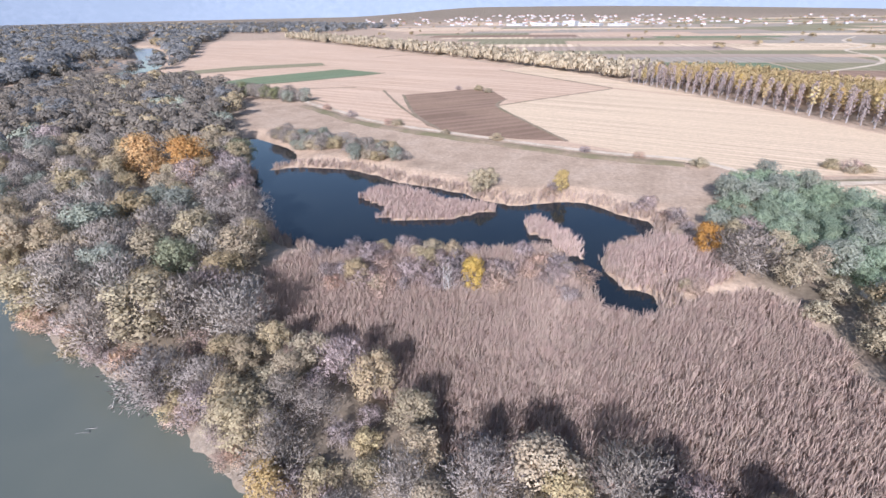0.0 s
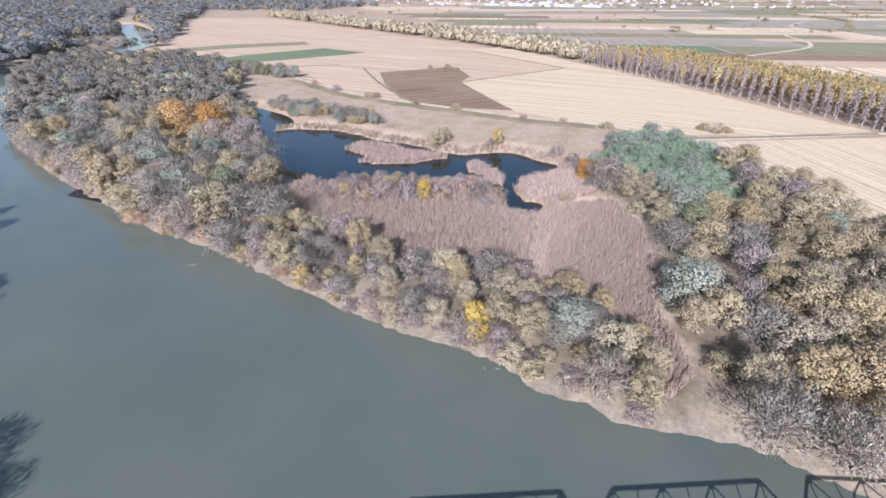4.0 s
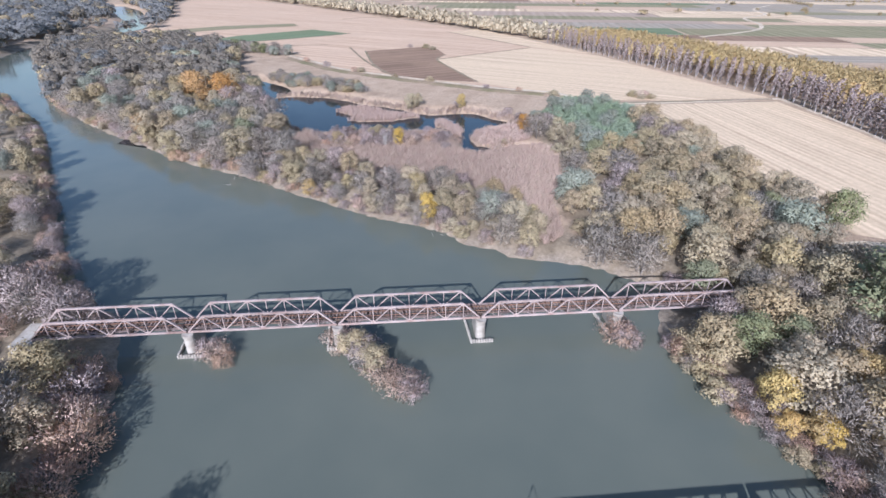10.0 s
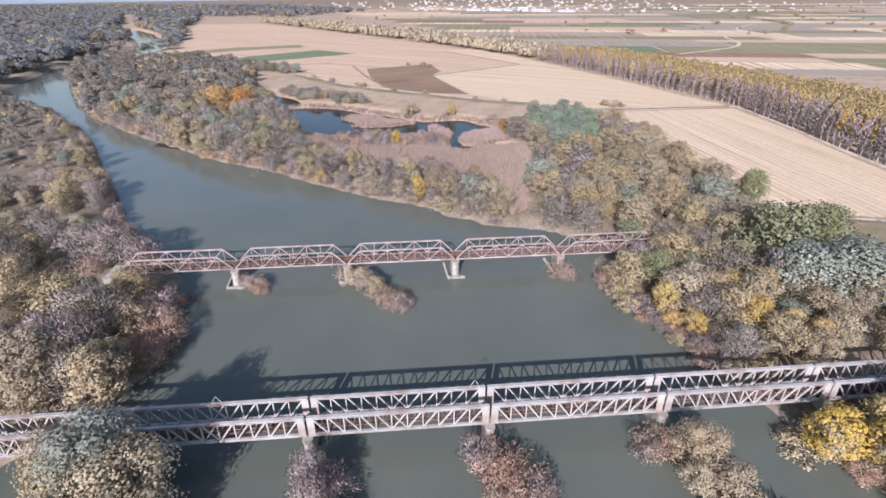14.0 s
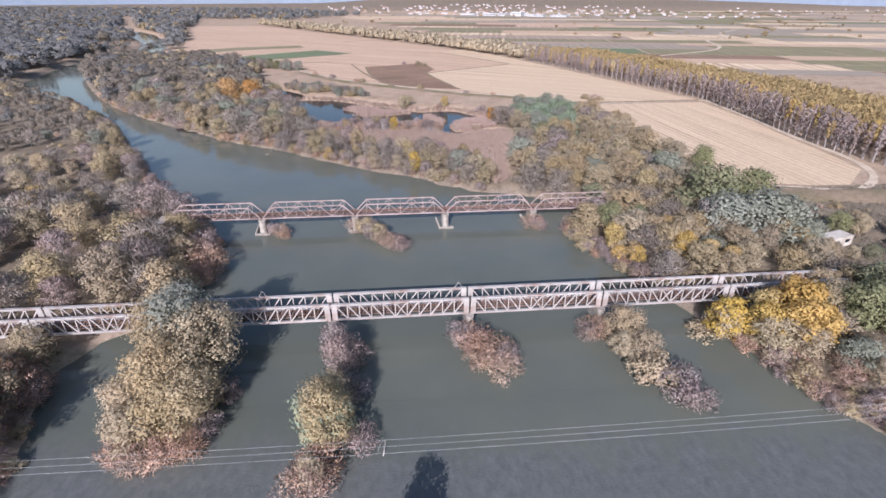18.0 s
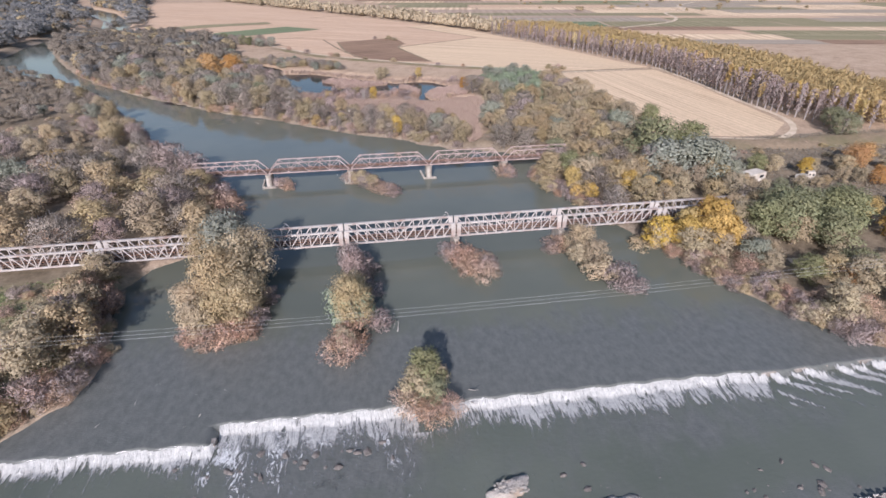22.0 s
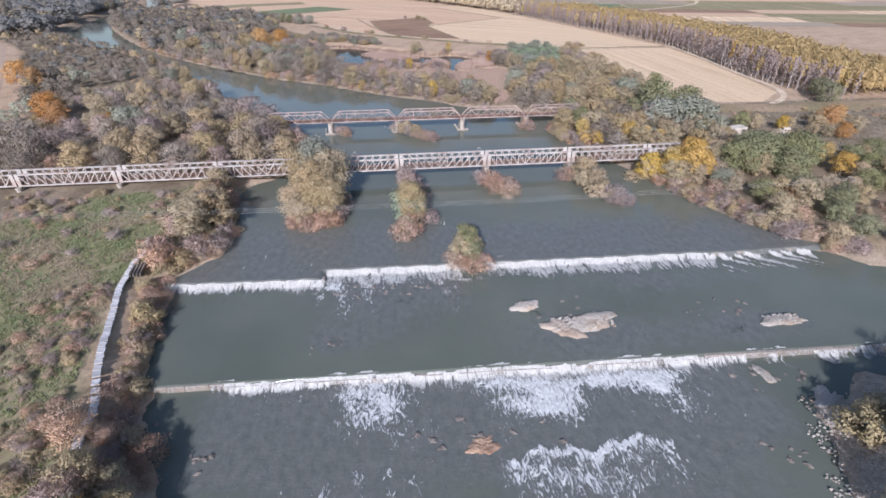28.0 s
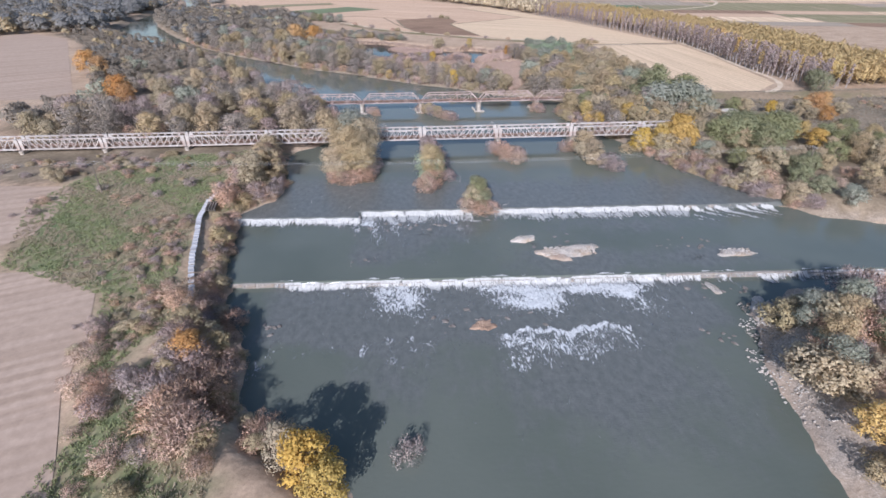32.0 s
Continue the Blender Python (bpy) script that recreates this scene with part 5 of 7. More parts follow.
# bushes along the stone revetment of the west bank
for k in range(34):
    t = k / 33
    x, y = -66.5 + 12 * t + pop_rng.uniform(-1.2, 1.2), -112 - 52 * t
    plant(pop_rng.choice(["rust_shrub", "rust_shrub", "mauve_shrub", "olive_shrub"]), x, y, pop_rng.uniform(2.0, 3.6), wide=1.2, group="bushes on the revetment")
for k in range(45):
    x, y = pop_rng.uniform(-72, -46), pop_rng.uniform(-215, -158)
    if grid_at(RIVER_D, x, y) > 1 and x > -70 + 0.15 * (y + 215):
        plant(pop_rng.choice(["rust_shrub", "mauve_shrub", "olive_shrub"]), x, y, pop_rng.uniform(1.6, 3.6), wide=1.4, group="bank scrub")
for k in range(60):
    x, y = pop_rng.uniform(-125, -60), pop_rng.uniform(-110, -58)
    if grid_at(RIVER_D, x, y) > 2 and (y > -70 or pop_rng.random() < 0.35):
        plant(pop_rng.choice(["rust_shrub", "mauve_shrub", "olive_shrub"]), x, y, pop_rng.uniform(1.2, 2.8), wide=1.5, group="bank scrub")

# tall scrub and trees of the west bank between the bridge and the weir
west_rng = random.Random(19)
for k in range(24):
    t = west_rng.random()
    x, y = -60 - 9 * west_rng.random(), -60 - 42 * t
    if grid_at(RIVER_D, x, y) > 0.8:
        plant(west_rng.choice(["olive_tree", "tan_tree", "olive_tree", "rust_shrub", "mauve_shrub"]), x, y, west_rng.uniform(5, 9), wide=west_rng.uniform(1.0, 1.3), group="west bank scrub")
for k in range(26):
    t = west_rng.random()
    x, y = -62 + 14 * t + west_rng.uniform(-3.5, 2.5), -150 - 42 * t
    if grid_at(RIVER_D, x, y) > 0.3:
        plant(west_rng.choice(["rust_shrub", "rust_shrub", "mauve_shrub", "tan_tree"]), x, y, west_rng.uniform(3, 5.5), wide=west_rng.uniform(1.1, 1.5), group="west bank scrub")
# grassy shrubs down to the water on the east bank
for k in range(90):
    y = west_rng.uniform(-122, -40)
    x = 70 + (-40 - y) * 0.40 + west_rng.uniform(-4, 9)
    if 0.3 < grid_at(RIVER_D, x, y) < 8:
        plant(west_rng.choice(["olive_shrub", "rust_shrub", "tan_tree", "olive_shrub"]), x, y, west_rng.uniform(2.0, 4.2), wide=west_rng.uniform(1.1, 1.5), group="east bank scrub")
# row of small trees between the reed bed and the pond
for k in range(20):
    x = -24 + 2.7 * k + west_rng.uniform(-1, 1)
    y = 129 + 3 * math.sin(k * 0.9) + west_rng.uniform(-3, 3)
    if ground_z(x, y) > 0.1:
        plant(west_rng.choice(["tan_tree", "mauve_shrub", "mauve_tree", "olive_tree", "rust_shrub"]), x, y, west_rng.uniform(4, 7), wide=1.1, group="trees by the pond")

for k in range(44):
    x, y = west_rng.uniform(-28, 31), west_rng.uniform(123, 143)
    if ground_z(x, y) > 0.1 and (y > 134 or k % 3 == 0):
        plant(west_rng.choice(["tan_tree", "mauve_shrub", "rust_shrub", "rust_shrub", "olive_tree"]), x, y, west_rng.uniform(3.5, 6.0), wide=west_rng.uniform(1.0, 1.3), group="trees by the pond")

# scrub of the wooded islet below the weirs
for k in range(150):
    x, y = west_rng.uniform(52, 112), west_rng.uniform(-215, -156)
    if grid_at(RIVER_D, x, y) > 4.5 - 2 * west_rng.random():
        plant(west_rng.choice(["olive_tree", "rust_shrub", "olive_shrub", "mauve_shrub", "silver_tree"]), x, y, west_rng.uniform(3.5, 7.0), wide=west_rng.uniform(1.1, 1.4), group="islet scrub")
for x, y, h in ((124, -36, 5), (129, -36, 4.2), (134, -36, 4.5), (122, -34, 6), (141, -37, 5), (147, -37, 4.2), (152, -35, 4), (158, -35, 6), (138, -20, 7), (164, -36, 6)):
    plant(west_rng.choice(["green_tree", "olive_tree"]), x, y, h, wide=1.2, group="trees by the sheds")

# scrub that hangs over the water along the west bank
west_line = [(-61, -64), (-53, -84), (-55, -98), (-64, -108), (-61, -123), (-58, -146), (-50, -160), (-46, -170), (-46, -177), (-40, -183), (-24, -196)]
for (xa, ya), (xb, yb) in zip(west_line, west_line[1:]):
    ln = math.hypot(xb - xa, yb - ya)
    for i in range(int(ln / 1.8)):
        t = (i + west_rng.random()) / (ln / 1.8)
        d = west_rng.uniform(-0.2, 4.5)
        x, y = xa + (xb - xa) * t + (yb - ya) / ln * d, ya + (yb - ya) * t - (xb - xa) / ln * d
        if abs(y + 110) < 1.5 or abs(y + 146) < 1.5:
            continue
        plant(west_rng.choices(["rust_shrub", "mauve_shrub", "olive_shrub", "tan_tree"], [5, 1.5, 2, 1.2])[0], x, y, west_rng.uniform(2.0, 4.4), wide=west_rng.uniform(1.1, 1.5), group="west bank scrub")
# low scrub over the head of the meadow and the bank of the last bend
for k in range(70):
    x, y = west_rng.uniform(-78, -40), west_rng.uniform(-232, -160)
    if grid_at(RIVER_D, x, y) > 1 and x > -74 + 0.2 * (-165 - y):
        plant(west_rng.choices(["rust_shrub", "mauve_shrub", "olive_shrub"], [4, 3, 2])[0], x, y, west_rng.uniform(1.6, 3.6), wide=west_rng.uniform(1.2, 1.6), group="bank scrub")
# low growth of the clearings in the west wood
for k in range(40):
    a, q = west_rng.uniform(0, 6.28), math.sqrt(west_rng.random())
    x, y = -146 + 22 * q * math.cos(a), 82 + 26 * q * math.sin(a)
    plant(west_rng.choice(["rust_shrub", "olive_shrub", "mauve_shrub"]), x, y, west_rng.uniform(0.9, 2.0), wide=1.4, group="clearing scrub")

# scrub that hangs over the water along the east bank
east_line = [(62, 8), (58, -4), (61, -16), (66, -30), (71, -45), (76, -60), (80, -74), (84, -85), (90, -97), (98, -108)]
for (xa, ya), (xb, yb) in zip(east_line, east_line[1:]):
    ln = math.hypot(xb - xa, yb - ya)
    for i in range(int(ln / 1.6)):
        t = (i + west_rng.random()) / (ln / 1.6)
        d = west_rng.uniform(-0.6, 3.5)
        x, y = xa + (xb - xa) * t - (yb - ya) / ln * d, ya + (yb - ya) * t + (xb - xa) / ln * d
        plant(west_rng.choices(["mauve_shrub", "rust_shrub", "olive_shrub", "grey_tree"], [3, 2.5, 2, 1.5])[0], x, y, west_rng.uniform(2.2, 4.6), wide=west_rng.uniform(1.1, 1.4), group="east bank scrub")
for key, x, y, h in (("olive_tree", 86, 4, 8), ("grey_tree", 84, -1, 8), ("olive_tree", 90, 9, 9), ("tan_tree", 84, 11, 8), ("mauve_tree", 70, -3, 9), ("olive_tree", 76, -2, 9), ("grey_tree", 66, -6, 8)):
    plant(key, x, y, h, z=1.6, wide=1.1, group="trees at the bridge end")

# low scrub between the meadow and the second bridge
for k in range(60):
    x, y = west_rng.uniform(-150, -62), west_rng.uniform(-80, -60)
    if grid_at(RIVER_D, x, y) > 2:
        plant(west_rng.choices(["mauve_shrub", "olive_shrub", "rust_shrub"], [2, 2, 2])[0], x, y, west_rng.uniform(1.0, 2.4), wide=west_rng.uniform(1.3, 1.7), group="meadow scrub")
for k in range(30):
    a, q = west_rng.uniform(0, 6.28), math.sqrt(west_rng.random())
    plant(west_rng.choice(["rust_shrub", "mauve_shrub", "olive_shrub", "grey_tree"]), -140 + 26 * q * math.cos(a), 14 + 20 * q * math.sin(a), west_rng.uniform(1.5, 4.5), wide=1.4, group="clearing scrub")

# brown scrub of the meadow beside the revetment
for k in range(110):
    t = west_rng.random()
    x, y = -74 + 10 * t - abs(west_rng.gauss(0, 6)), -112 - 56 * t
    plant(west_rng.choices(["rust_shrub", "mauve_shrub", "olive_shrub"], [3, 2, 3])[0], x, y, west_rng.uniform(0.8, 1.9), wide=west_rng.uniform(1.3, 1.8), group="meadow scrub")

# low scrub over the weedy ground behind the east bank
weed_rng = random.Random(52)
for k in range(70):
    x, y = weed_rng.uniform(128, 235), weed_rng.uniform(-24, 9)
    plant(weed_rng.choices(["olive_shrub", "rust_shrub"], [3, 1])[0], x, y, weed_rng.uniform(0.7, 1.9), wide=weed_rng.uniform(1.3, 1.9), group="weedy ground scrub")
# trees and bushes that lean out over the water between the bridges on the west bank
for key, x, y, h, wide in (("olive_tree", -45, -41, 13, 1.1), ("grey_tree", -51, -38, 12, 1.1), ("olive_tree", -56, -42, 12, 1.1), ("olive_tree", -48, -33, 10, 1.1), ("rust_shrub", -43, -23, 6.5, 1.3), ("rust_shrub", -46, -18, 7, 1.3), ("mauve_shrub", -48, -11, 7, 1.2), ("rust_shrub", -51, -7, 6.5, 1.2), ("rust_shrub", -42, -29, 6, 1.3), ("tan_tree", -50, -20, 9, 1.1)):
    plant(key, x, y, h, z=0.8, wide=wide, group="west bank scrub")
for x, y, h in ((67, -28, 5.5), (70, -30, 6.5), (82, -33, 9), (86, -37, 8.5), (90, -40, 8)):
    plant("yellow_tree", x, y, h, wide=1.0, group="east bank scrub")


# ---- far woods: one object of many crowns ----


def far_template(leaves, seed, leaf=0.17):
    """A small crown of leaf clumps, one high and one wide, for trees too far off to tell their leaves apart."""
    r = random.Random(seed)
    q, facing = [], []
    lobes = [(Vector((r.uniform(-0.28, 0.28), r.uniform(-0.28, 0.28), r.uniform(0.3, 0.82))), r.uniform(0.17, 0.26)) for _ in range(9)]
    for n in range(leaves):
        c, s = lobes[n % 9]
        d = rand_dir(r)
        d.z = abs(d.z) if r.random() < 0.6 else d.z
        p = c + d * s * r.uniform(0.82, 1.05)
        nrm = (d + rand_dir(r) * 0.3).normalized()
        u = nrm.orthogonal().normalized()
        v = nrm.cross(u)
        z = leaf * r.uniform(0.7, 1.2)
        q += [p - u * z, p + u * z * 0.6 - v * z * 0.8, p + u * z * 0.6 + v * z * 0.8]
        soft = (d + (p - Vector((0, 0, 0.35))).normalized() * 0.8 + rand_dir(r) * 0.2).normalized()
        facing += [soft] * 3
    return np.array([tuple(p) for p in q]), np.array([tuple(p) for p in facing])


FAR_T = [far_template(90, 50 + k, 0.14) for k in range(4)]
NEXT_T = [far_template(320, 60 + k, 0.068) for k in range(4)]
MID_T = [far_template(600, 70 + k, 0.05) for k in range(4)]
TOP_T = [far_template(620, 90 + k, 0.042) for k in range(4)]


def stuff(name, trees, kind, label, category, group="", templates=None):
    """Many crowns (x, y, z, height, width) joined into one mesh."""
    templates = templates or FAR_T
    r = random.Random(5)
    vs, ns = [], []
    for x, y, z, h, w in trees:
        t, f = templates[r.randrange(4)]
        a = r.uniform(0, 6.28)
        c, s = math.cos(a), math.sin(a)
        vs.append(np.stack([x + w * (t[:, 0] * c - t[:, 1] * s), y + w * (t[:, 0] * s + t[:, 1] * c), z + h * t[:, 2]], 1))
        ns.append(np.stack([f[:, 0] * c - f[:, 1] * s, f[:, 0] * s + f[:, 1] * c, f[:, 2]], 1))
    v = np.concatenate(vs)
    me = bpy.data.meshes.new(name)
    me.vertices.add(len(v))
    me.vertices.foreach_set("co", v.ravel())
    me.loops.add(len(v))
    me.loops.foreach_set("vertex_index", np.arange(len(v)))
    me.polygons.add(len(v) // 3)
    me.polygons.foreach_set("loop_start", np.arange(0, len(v), 3))
    me.polygons.foreach_set("use_smooth", np.ones(len(v) // 3, bool))
    me.update(calc_edges=True)
    me.normals_split_custom_set_from_vertices(np.concatenate(ns).tolist())
    me.materials.append(LEAF[kind])
    return tagged(new(name, me), label, category, group, "stuff")


def scatter(outline, spacing, seed, keep=None):
    draw = np.random.RandomState(seed)
    xs, ys = [p[0] for p in outline], [p[1] for p in outline]
    n = int((max(xs) - min(xs)) * (max(ys) - min(ys)) / spacing ** 2 * 1.15)
    px, py = draw.uniform(min(xs), max(xs), n), draw.uniform(min(ys), max(ys), n)
    ok = inside(outline, px, py)
    return [(x, y) for x, y in zip(px[ok].tolist(), py[ok].tolist()) if keep is None or keep(x, y)]


FAR_WOODS = [
    ([(-312, 330), (-340, 440), (-350, 520), (-340, 600), (-358, 650), (-388, 735), (-482, 905), (-570, 1050), (-640, 1250), (-800, 1600), (-1500, 2200), (-2300, 2300), (-2300, 900), (-1300, 420), (-800, 330), (-500, 260), (-345, 290)], 13.0),
    ([(-300, 560), (-292, 620), (-314, 690), (-362, 790), (-420, 915), (-510, 1050), (-600, 1250), (-760, 1600), (-620, 1700), (-480, 1290), (-432, 1060), (-372, 900), (-296, 690), (-272, 600), (-282, 540)], 13.0),
    ([(-900, 1700), (-300, 1500), (-100, 1900), (-500, 2600), (-1600, 2900), (-2600, 2600)], 26.0),
]
by_kind = {"far": [], "olive": [], "dim": []}
by_kind_next = {"far": [], "olive": [], "dim": []}
far_rng = random.Random(91)
for n, (poly, sp) in enumerate(FAR_WOODS):
    for x, y in scatter(poly, sp, 300 + n):
        h = far_rng.uniform(10, 17)
        if math.hypot(x + 345, (y - 650) * 0.7) < 62:
            h *= 0.45
        (by_kind_next if y < 900 and x > -800 else by_kind)[far_rng.choices(["far", "olive", "dim"], [7, 1, 2])[0]].append((x, y, 2.5, h, h * far_rng.uniform(1.15, 1.7)))
for x, y, z, h, w in MID_TREES:
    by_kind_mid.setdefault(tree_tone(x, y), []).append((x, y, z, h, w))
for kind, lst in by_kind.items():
    stuff("distant_wood", lst, kind, "dense distant flood-plain wood in dull autumn colours, much of it haze-greyed", "woodland")
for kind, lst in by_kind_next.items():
    stuff("flood_plain_wood", lst, kind, "dense grey flood-plain wood round the far lake, its grey partly painted haze", "woodland", templates=NEXT_T)
for kind, lst in by_kind_mid.items():
    stuff("wood_crowns", lst, kind, "close-set crowns of the riverside wood beyond the pond", "woodland", templates=MID_T)

stuff("poplar_crowns", NEAR_POPLARS, "golden", "close golden tops of the poplars inside the plantation", "trees", templates=TOP_T)
stuff("distant_poplars", FAR_POPLARS, "tan", "far end of the tan and yellow poplar plantation", "trees")

# scattered trees and hedges of the far plain
plain = []
for n in range(620):
    x, y = far_rng.uniform(-150, 3400), far_rng.uniform(700, 3700)
    if x < 330 and y < 1250:
        continue
    h = far_rng.uniform(4, 9)
    plain.append((x, y, 2.8, h, h * far_rng.uniform(1.0, 2.2)))
for n in range(26):
    x, y = far_rng.uniform(0, 2200), far_rng.uniform(900, 2600)
    if x < 330 and y < 1250:
        continue
    a, ln = far_rng.choice([-0.25, 1.3]), far_rng.uniform(60, 240)
    for k in range(int(ln / 9)):
        plain.append((x + math.cos(a) * k * 9, y + math.sin(a) * k * 9, 2.8, far_rng.uniform(3, 7), far_rng.uniform(6, 10)))
stuff("hedgerow_trees", plain, "olive", "scattered trees and hedges between the far fields", "trees")

# ---- far fields, patch by patch ----
patch_rng = random.Random(17)
ca, sa = math.cos(-0.2), math.sin(-0.2)
row_y = 260.0
while row_y < 3900:
    depth = patch_rng.uniform(26, 60) * (1 + row_y / 1400)
    u = 260.0 - max(0, row_y - 300) * 0.55
    while u < 900 + row_y * 0.75:
        wide = patch_rng.uniform(90, 230) * (1 + row_y / 1800)
        kind = patch_rng.choices(["grey", "olive", "tan", "brown", "pale", "green", "soil"], [5, 4, 3, 0.7, 3, 0.7, 1])[0]
        quad = [(u + 2, row_y + 1), (u + wide - 2, row_y + 1), (u + wide - 2, row_y + depth - 1), (u + 2, row_y + depth - 1)]
        quad = [(300 + (a - 300) * ca - (b - 260) * sa, 260 + (a - 300) * sa + (b - 260) * ca) for a, b in quad]
        if min(a - plantation_edge(b) for a, b in quad) > 74:
            field(quad, kind, patch_rng.choice([-0.2, 1.37]), {"grey": "grey fallow field on the far plain", "olive": "dull olive grass field on the far plain", "tan": "tan ploughed field on the far plain", "brown": "dark brown tilled field on the far plain", "pale": "pale stubble field on the far plain", "green": "green crop field on the far plain", "soil": "reddish bare field on the far plain"}[kind], 2.85, 12.0, 0.4)
        u += wide
    row_y += depth

# ---- tracks ----


def ribbon(name, pts, width, z, material, label, category="track", lift=0.0):
    """A strip of road along a line, on the ground."""
    p = [Vector((*q, 0)) for q in pts]
    fine = []
    for k in range(len(p) - 1):
        n = max(2, int((p[k + 1] - p[k]).length / 6))
        p0, p3 = p[max(k - 1, 0)], p[min(k + 2, len(p) - 1)]
        for i in range(n):
            t = i / n
            fine.append(0.5 * ((2 * p[k]) + (p[k + 1] - p0) * t + (2 * p0 - 5 * p[k] + 4 * p[k + 1] - p3) * t * t + (3 * p[k] - p0 - 3 * p[k + 1] + p3) * t ** 3))
    fine.append(p[-1])
    verts, faces = [], []
    for k, q in enumerate(fine):
        d = (fine[min(k + 1, len(fine) - 1)] - fine[max(k - 1, 0)]).normalized()
        nrm = Vector((-d.y, d.x, 0))
        w = width * (0.5 + 0.08 * math.sin(k * 1.7))
        for s in (-1, 0, 1):
            e = q + nrm * w * s
            zz = z if z is not None else ground_z(e.x, e.y) + 0.1
            verts.append((e.x, e.y, zz + (lift if s == 0 else 0)))
    for k in range(len(fine) - 1):
        for s in (0, 1):
            a = k * 3 + s
            faces.append((a, a + 1, a + 4, a + 3))
    me = mesh_of(name, verts, faces, material)
    for f in me.polygons:
        f.use_smooth = True
    return tagged(new(name, me), label, category, kind="structure")


DIRT = rough_mat("pale dirt track", (0.50, 0.40, 0.28), (0.66, 0.54, 0.40), (0.40, 0.31, 0.21), fine=0.9, coarse=0.1, relief=0.3, vary=0)
ROUGH_GRASS = rough_mat("weedy bank", (0.20, 0.15, 0.095), (0.31, 0.23, 0.15), (0.16, 0.14, 0.07), fine=0.7, coarse=0.06, relief=0.9, dist=0.4, vary=0)
ribbon("track", [(-84, 372), (-74, 356), (-54, 331), (-37, 306), (-14, 285), (7, 269), (26, 255), (43, 243), (59, 232), (75, 223), (95, 215), (103, 204), (108, 190), (114, 184), (133, 183), (170, 185), (217, 188), (228, 178), (231, 150)], 3.6, 2.88, DIRT, "pale dirt farm track between the fields")
ribbon("track_bank", [(-78, 350), (-58, 324), (-41, 300), (-17, 278), (4, 262), (23, 248), (40, 236), (56, 225), (72, 216), (91, 208)], 7.0, 2.75, ROUGH_GRASS, "weedy brown bank below the farm track", "bank", 1.1)
for k, pts in enumerate(([(39, 338), (84, 369), (128, 398)], [(130, 402), (98, 468), (66, 532)], [(58, 246), (48, 290), (39, 338), (48, 362)], [(-42, 524), (-121, 463), (-190, 452)], [(112, 186), (156, 186), (214, 188)], [(-19, 388), (-10, 319), (4, 274)], [(-34, 410), (-18, 340), (0, 282)], [(-96, 395), (-66, 362)], [(-112, 425), (-56, 430)], [(-110, 606), (-190, 572), (-275, 505)], [(-66, 700), (-20, 730), (10, 690)])):
    ribbon("field_margin", pts, 2.0, 2.90, ROUGH_GRASS, "strip of dead weeds between two fields", "field margin", 0.25)
ribbon("track_branch", [(110, 186), (105, 173), (92, 145), (85, 121), (82, 98)], 2.2, None, DIRT, "narrow pale path through the green thicket")
ribbon("field_road", [(219, 188), (214, 130), (208, 91), (202, 40), (178, 15), (150, 19), (128, 27), (104, 24)], 3.0, 2.87, DIRT, "pale headland track round the stubble field")
ribbon("embankment", [(92, 22), (120, 20), (147, 12), (170, 8), (200, 8), (260, 10), (420, 20)], 16.0, 2.6, ROUGH_GRASS, "low grassy earth dyke beside the field", "bank", 2.2)
ribbon("bank_road", [(102, -79), (106, -79.6), (113, -80.8), (119, -81.5), (126, -81.8), (142, -80), (170, -66)], 3.0, None, DIRT, "pale dirt road among the riverside trees")
ribbon("far_road", [(330, 470), (431, 531), (485, 602), (520, 690), (600, 760), (652, 868), (760, 980)], 5.0, 2.9, DIRT, "winding pale dirt road across the far plain")

# ---- town on the far plain ----
# white kept dull: the haze over the far town is put into this tone
WHITE_WALL = rough_mat("white render", (0.42, 0.415, 0.41), (0.55, 0.545, 0.53), (0.36, 0.35, 0.34), fine=0.5, coarse=0.1, relief=0.02)


def house_thing(x, y, z, w, d, h, turn, label, category="house", roof=True, windows=True, wall=None):
    top = tagged(empty("house" if category == "house" else "factory", pose(x, y, z, 0, 0, turn)), label, category, "far town" if y > 800 else "")
    body = part("wall", box_mesh("wall", (w, d, h), wall or WHITE_WALL), top, Matrix.Translation((0, 0, h / 2)))
    if roof:
        e = 0.04 * w
        rh = min(w, d) * 0.25
        vs = [(-w / 2 - e, -d / 2 - e, h), (w / 2 + e, -d / 2 - e, h), (w / 2 + e, d / 2 + e, h), (-w / 2 - e, d / 2 + e, h), (-w / 2 - e, 0, h + rh), (w / 2 + e, 0, h + rh)]
        part("roof", mesh_of("roof", vs, [(0, 1, 5, 4), (2, 3, 4, 5), (0, 4, 3), (1, 2, 5), (3, 2, 1, 0)], ROOF_TILE), top)
    if windows:
        n = max(2, int(w / 4))
        wm = box_mesh("window", (w / n * 0.4, 0.2, h * 0.3), GLASS_DARK)
        for k in range(n):
            part("window", wm, body, Matrix.Translation((-w / 2 + (k + 0.5) * w / n, -d / 2, h * 0.08)))
    return top


town_rng = random.Random(4)
for n in range(270):
    x = town_rng.choice([town_rng.gauss(250, 300), town_rng.gauss(1000, 260), town_rng.uniform(-300, 2900)])
    y = town_rng.uniform(1950, 3500) - max(0, x) * 0.3
    h = town_rng.uniform(4, 8)
    house_thing(x, y, ground_z(x, y) - 0.5, town_rng.uniform(8, 15), town_rng.uniform(7, 10), h, town_rng.uniform(-30, 30), "white rendered town house with a clay roof", windows=n % 4 == 0)
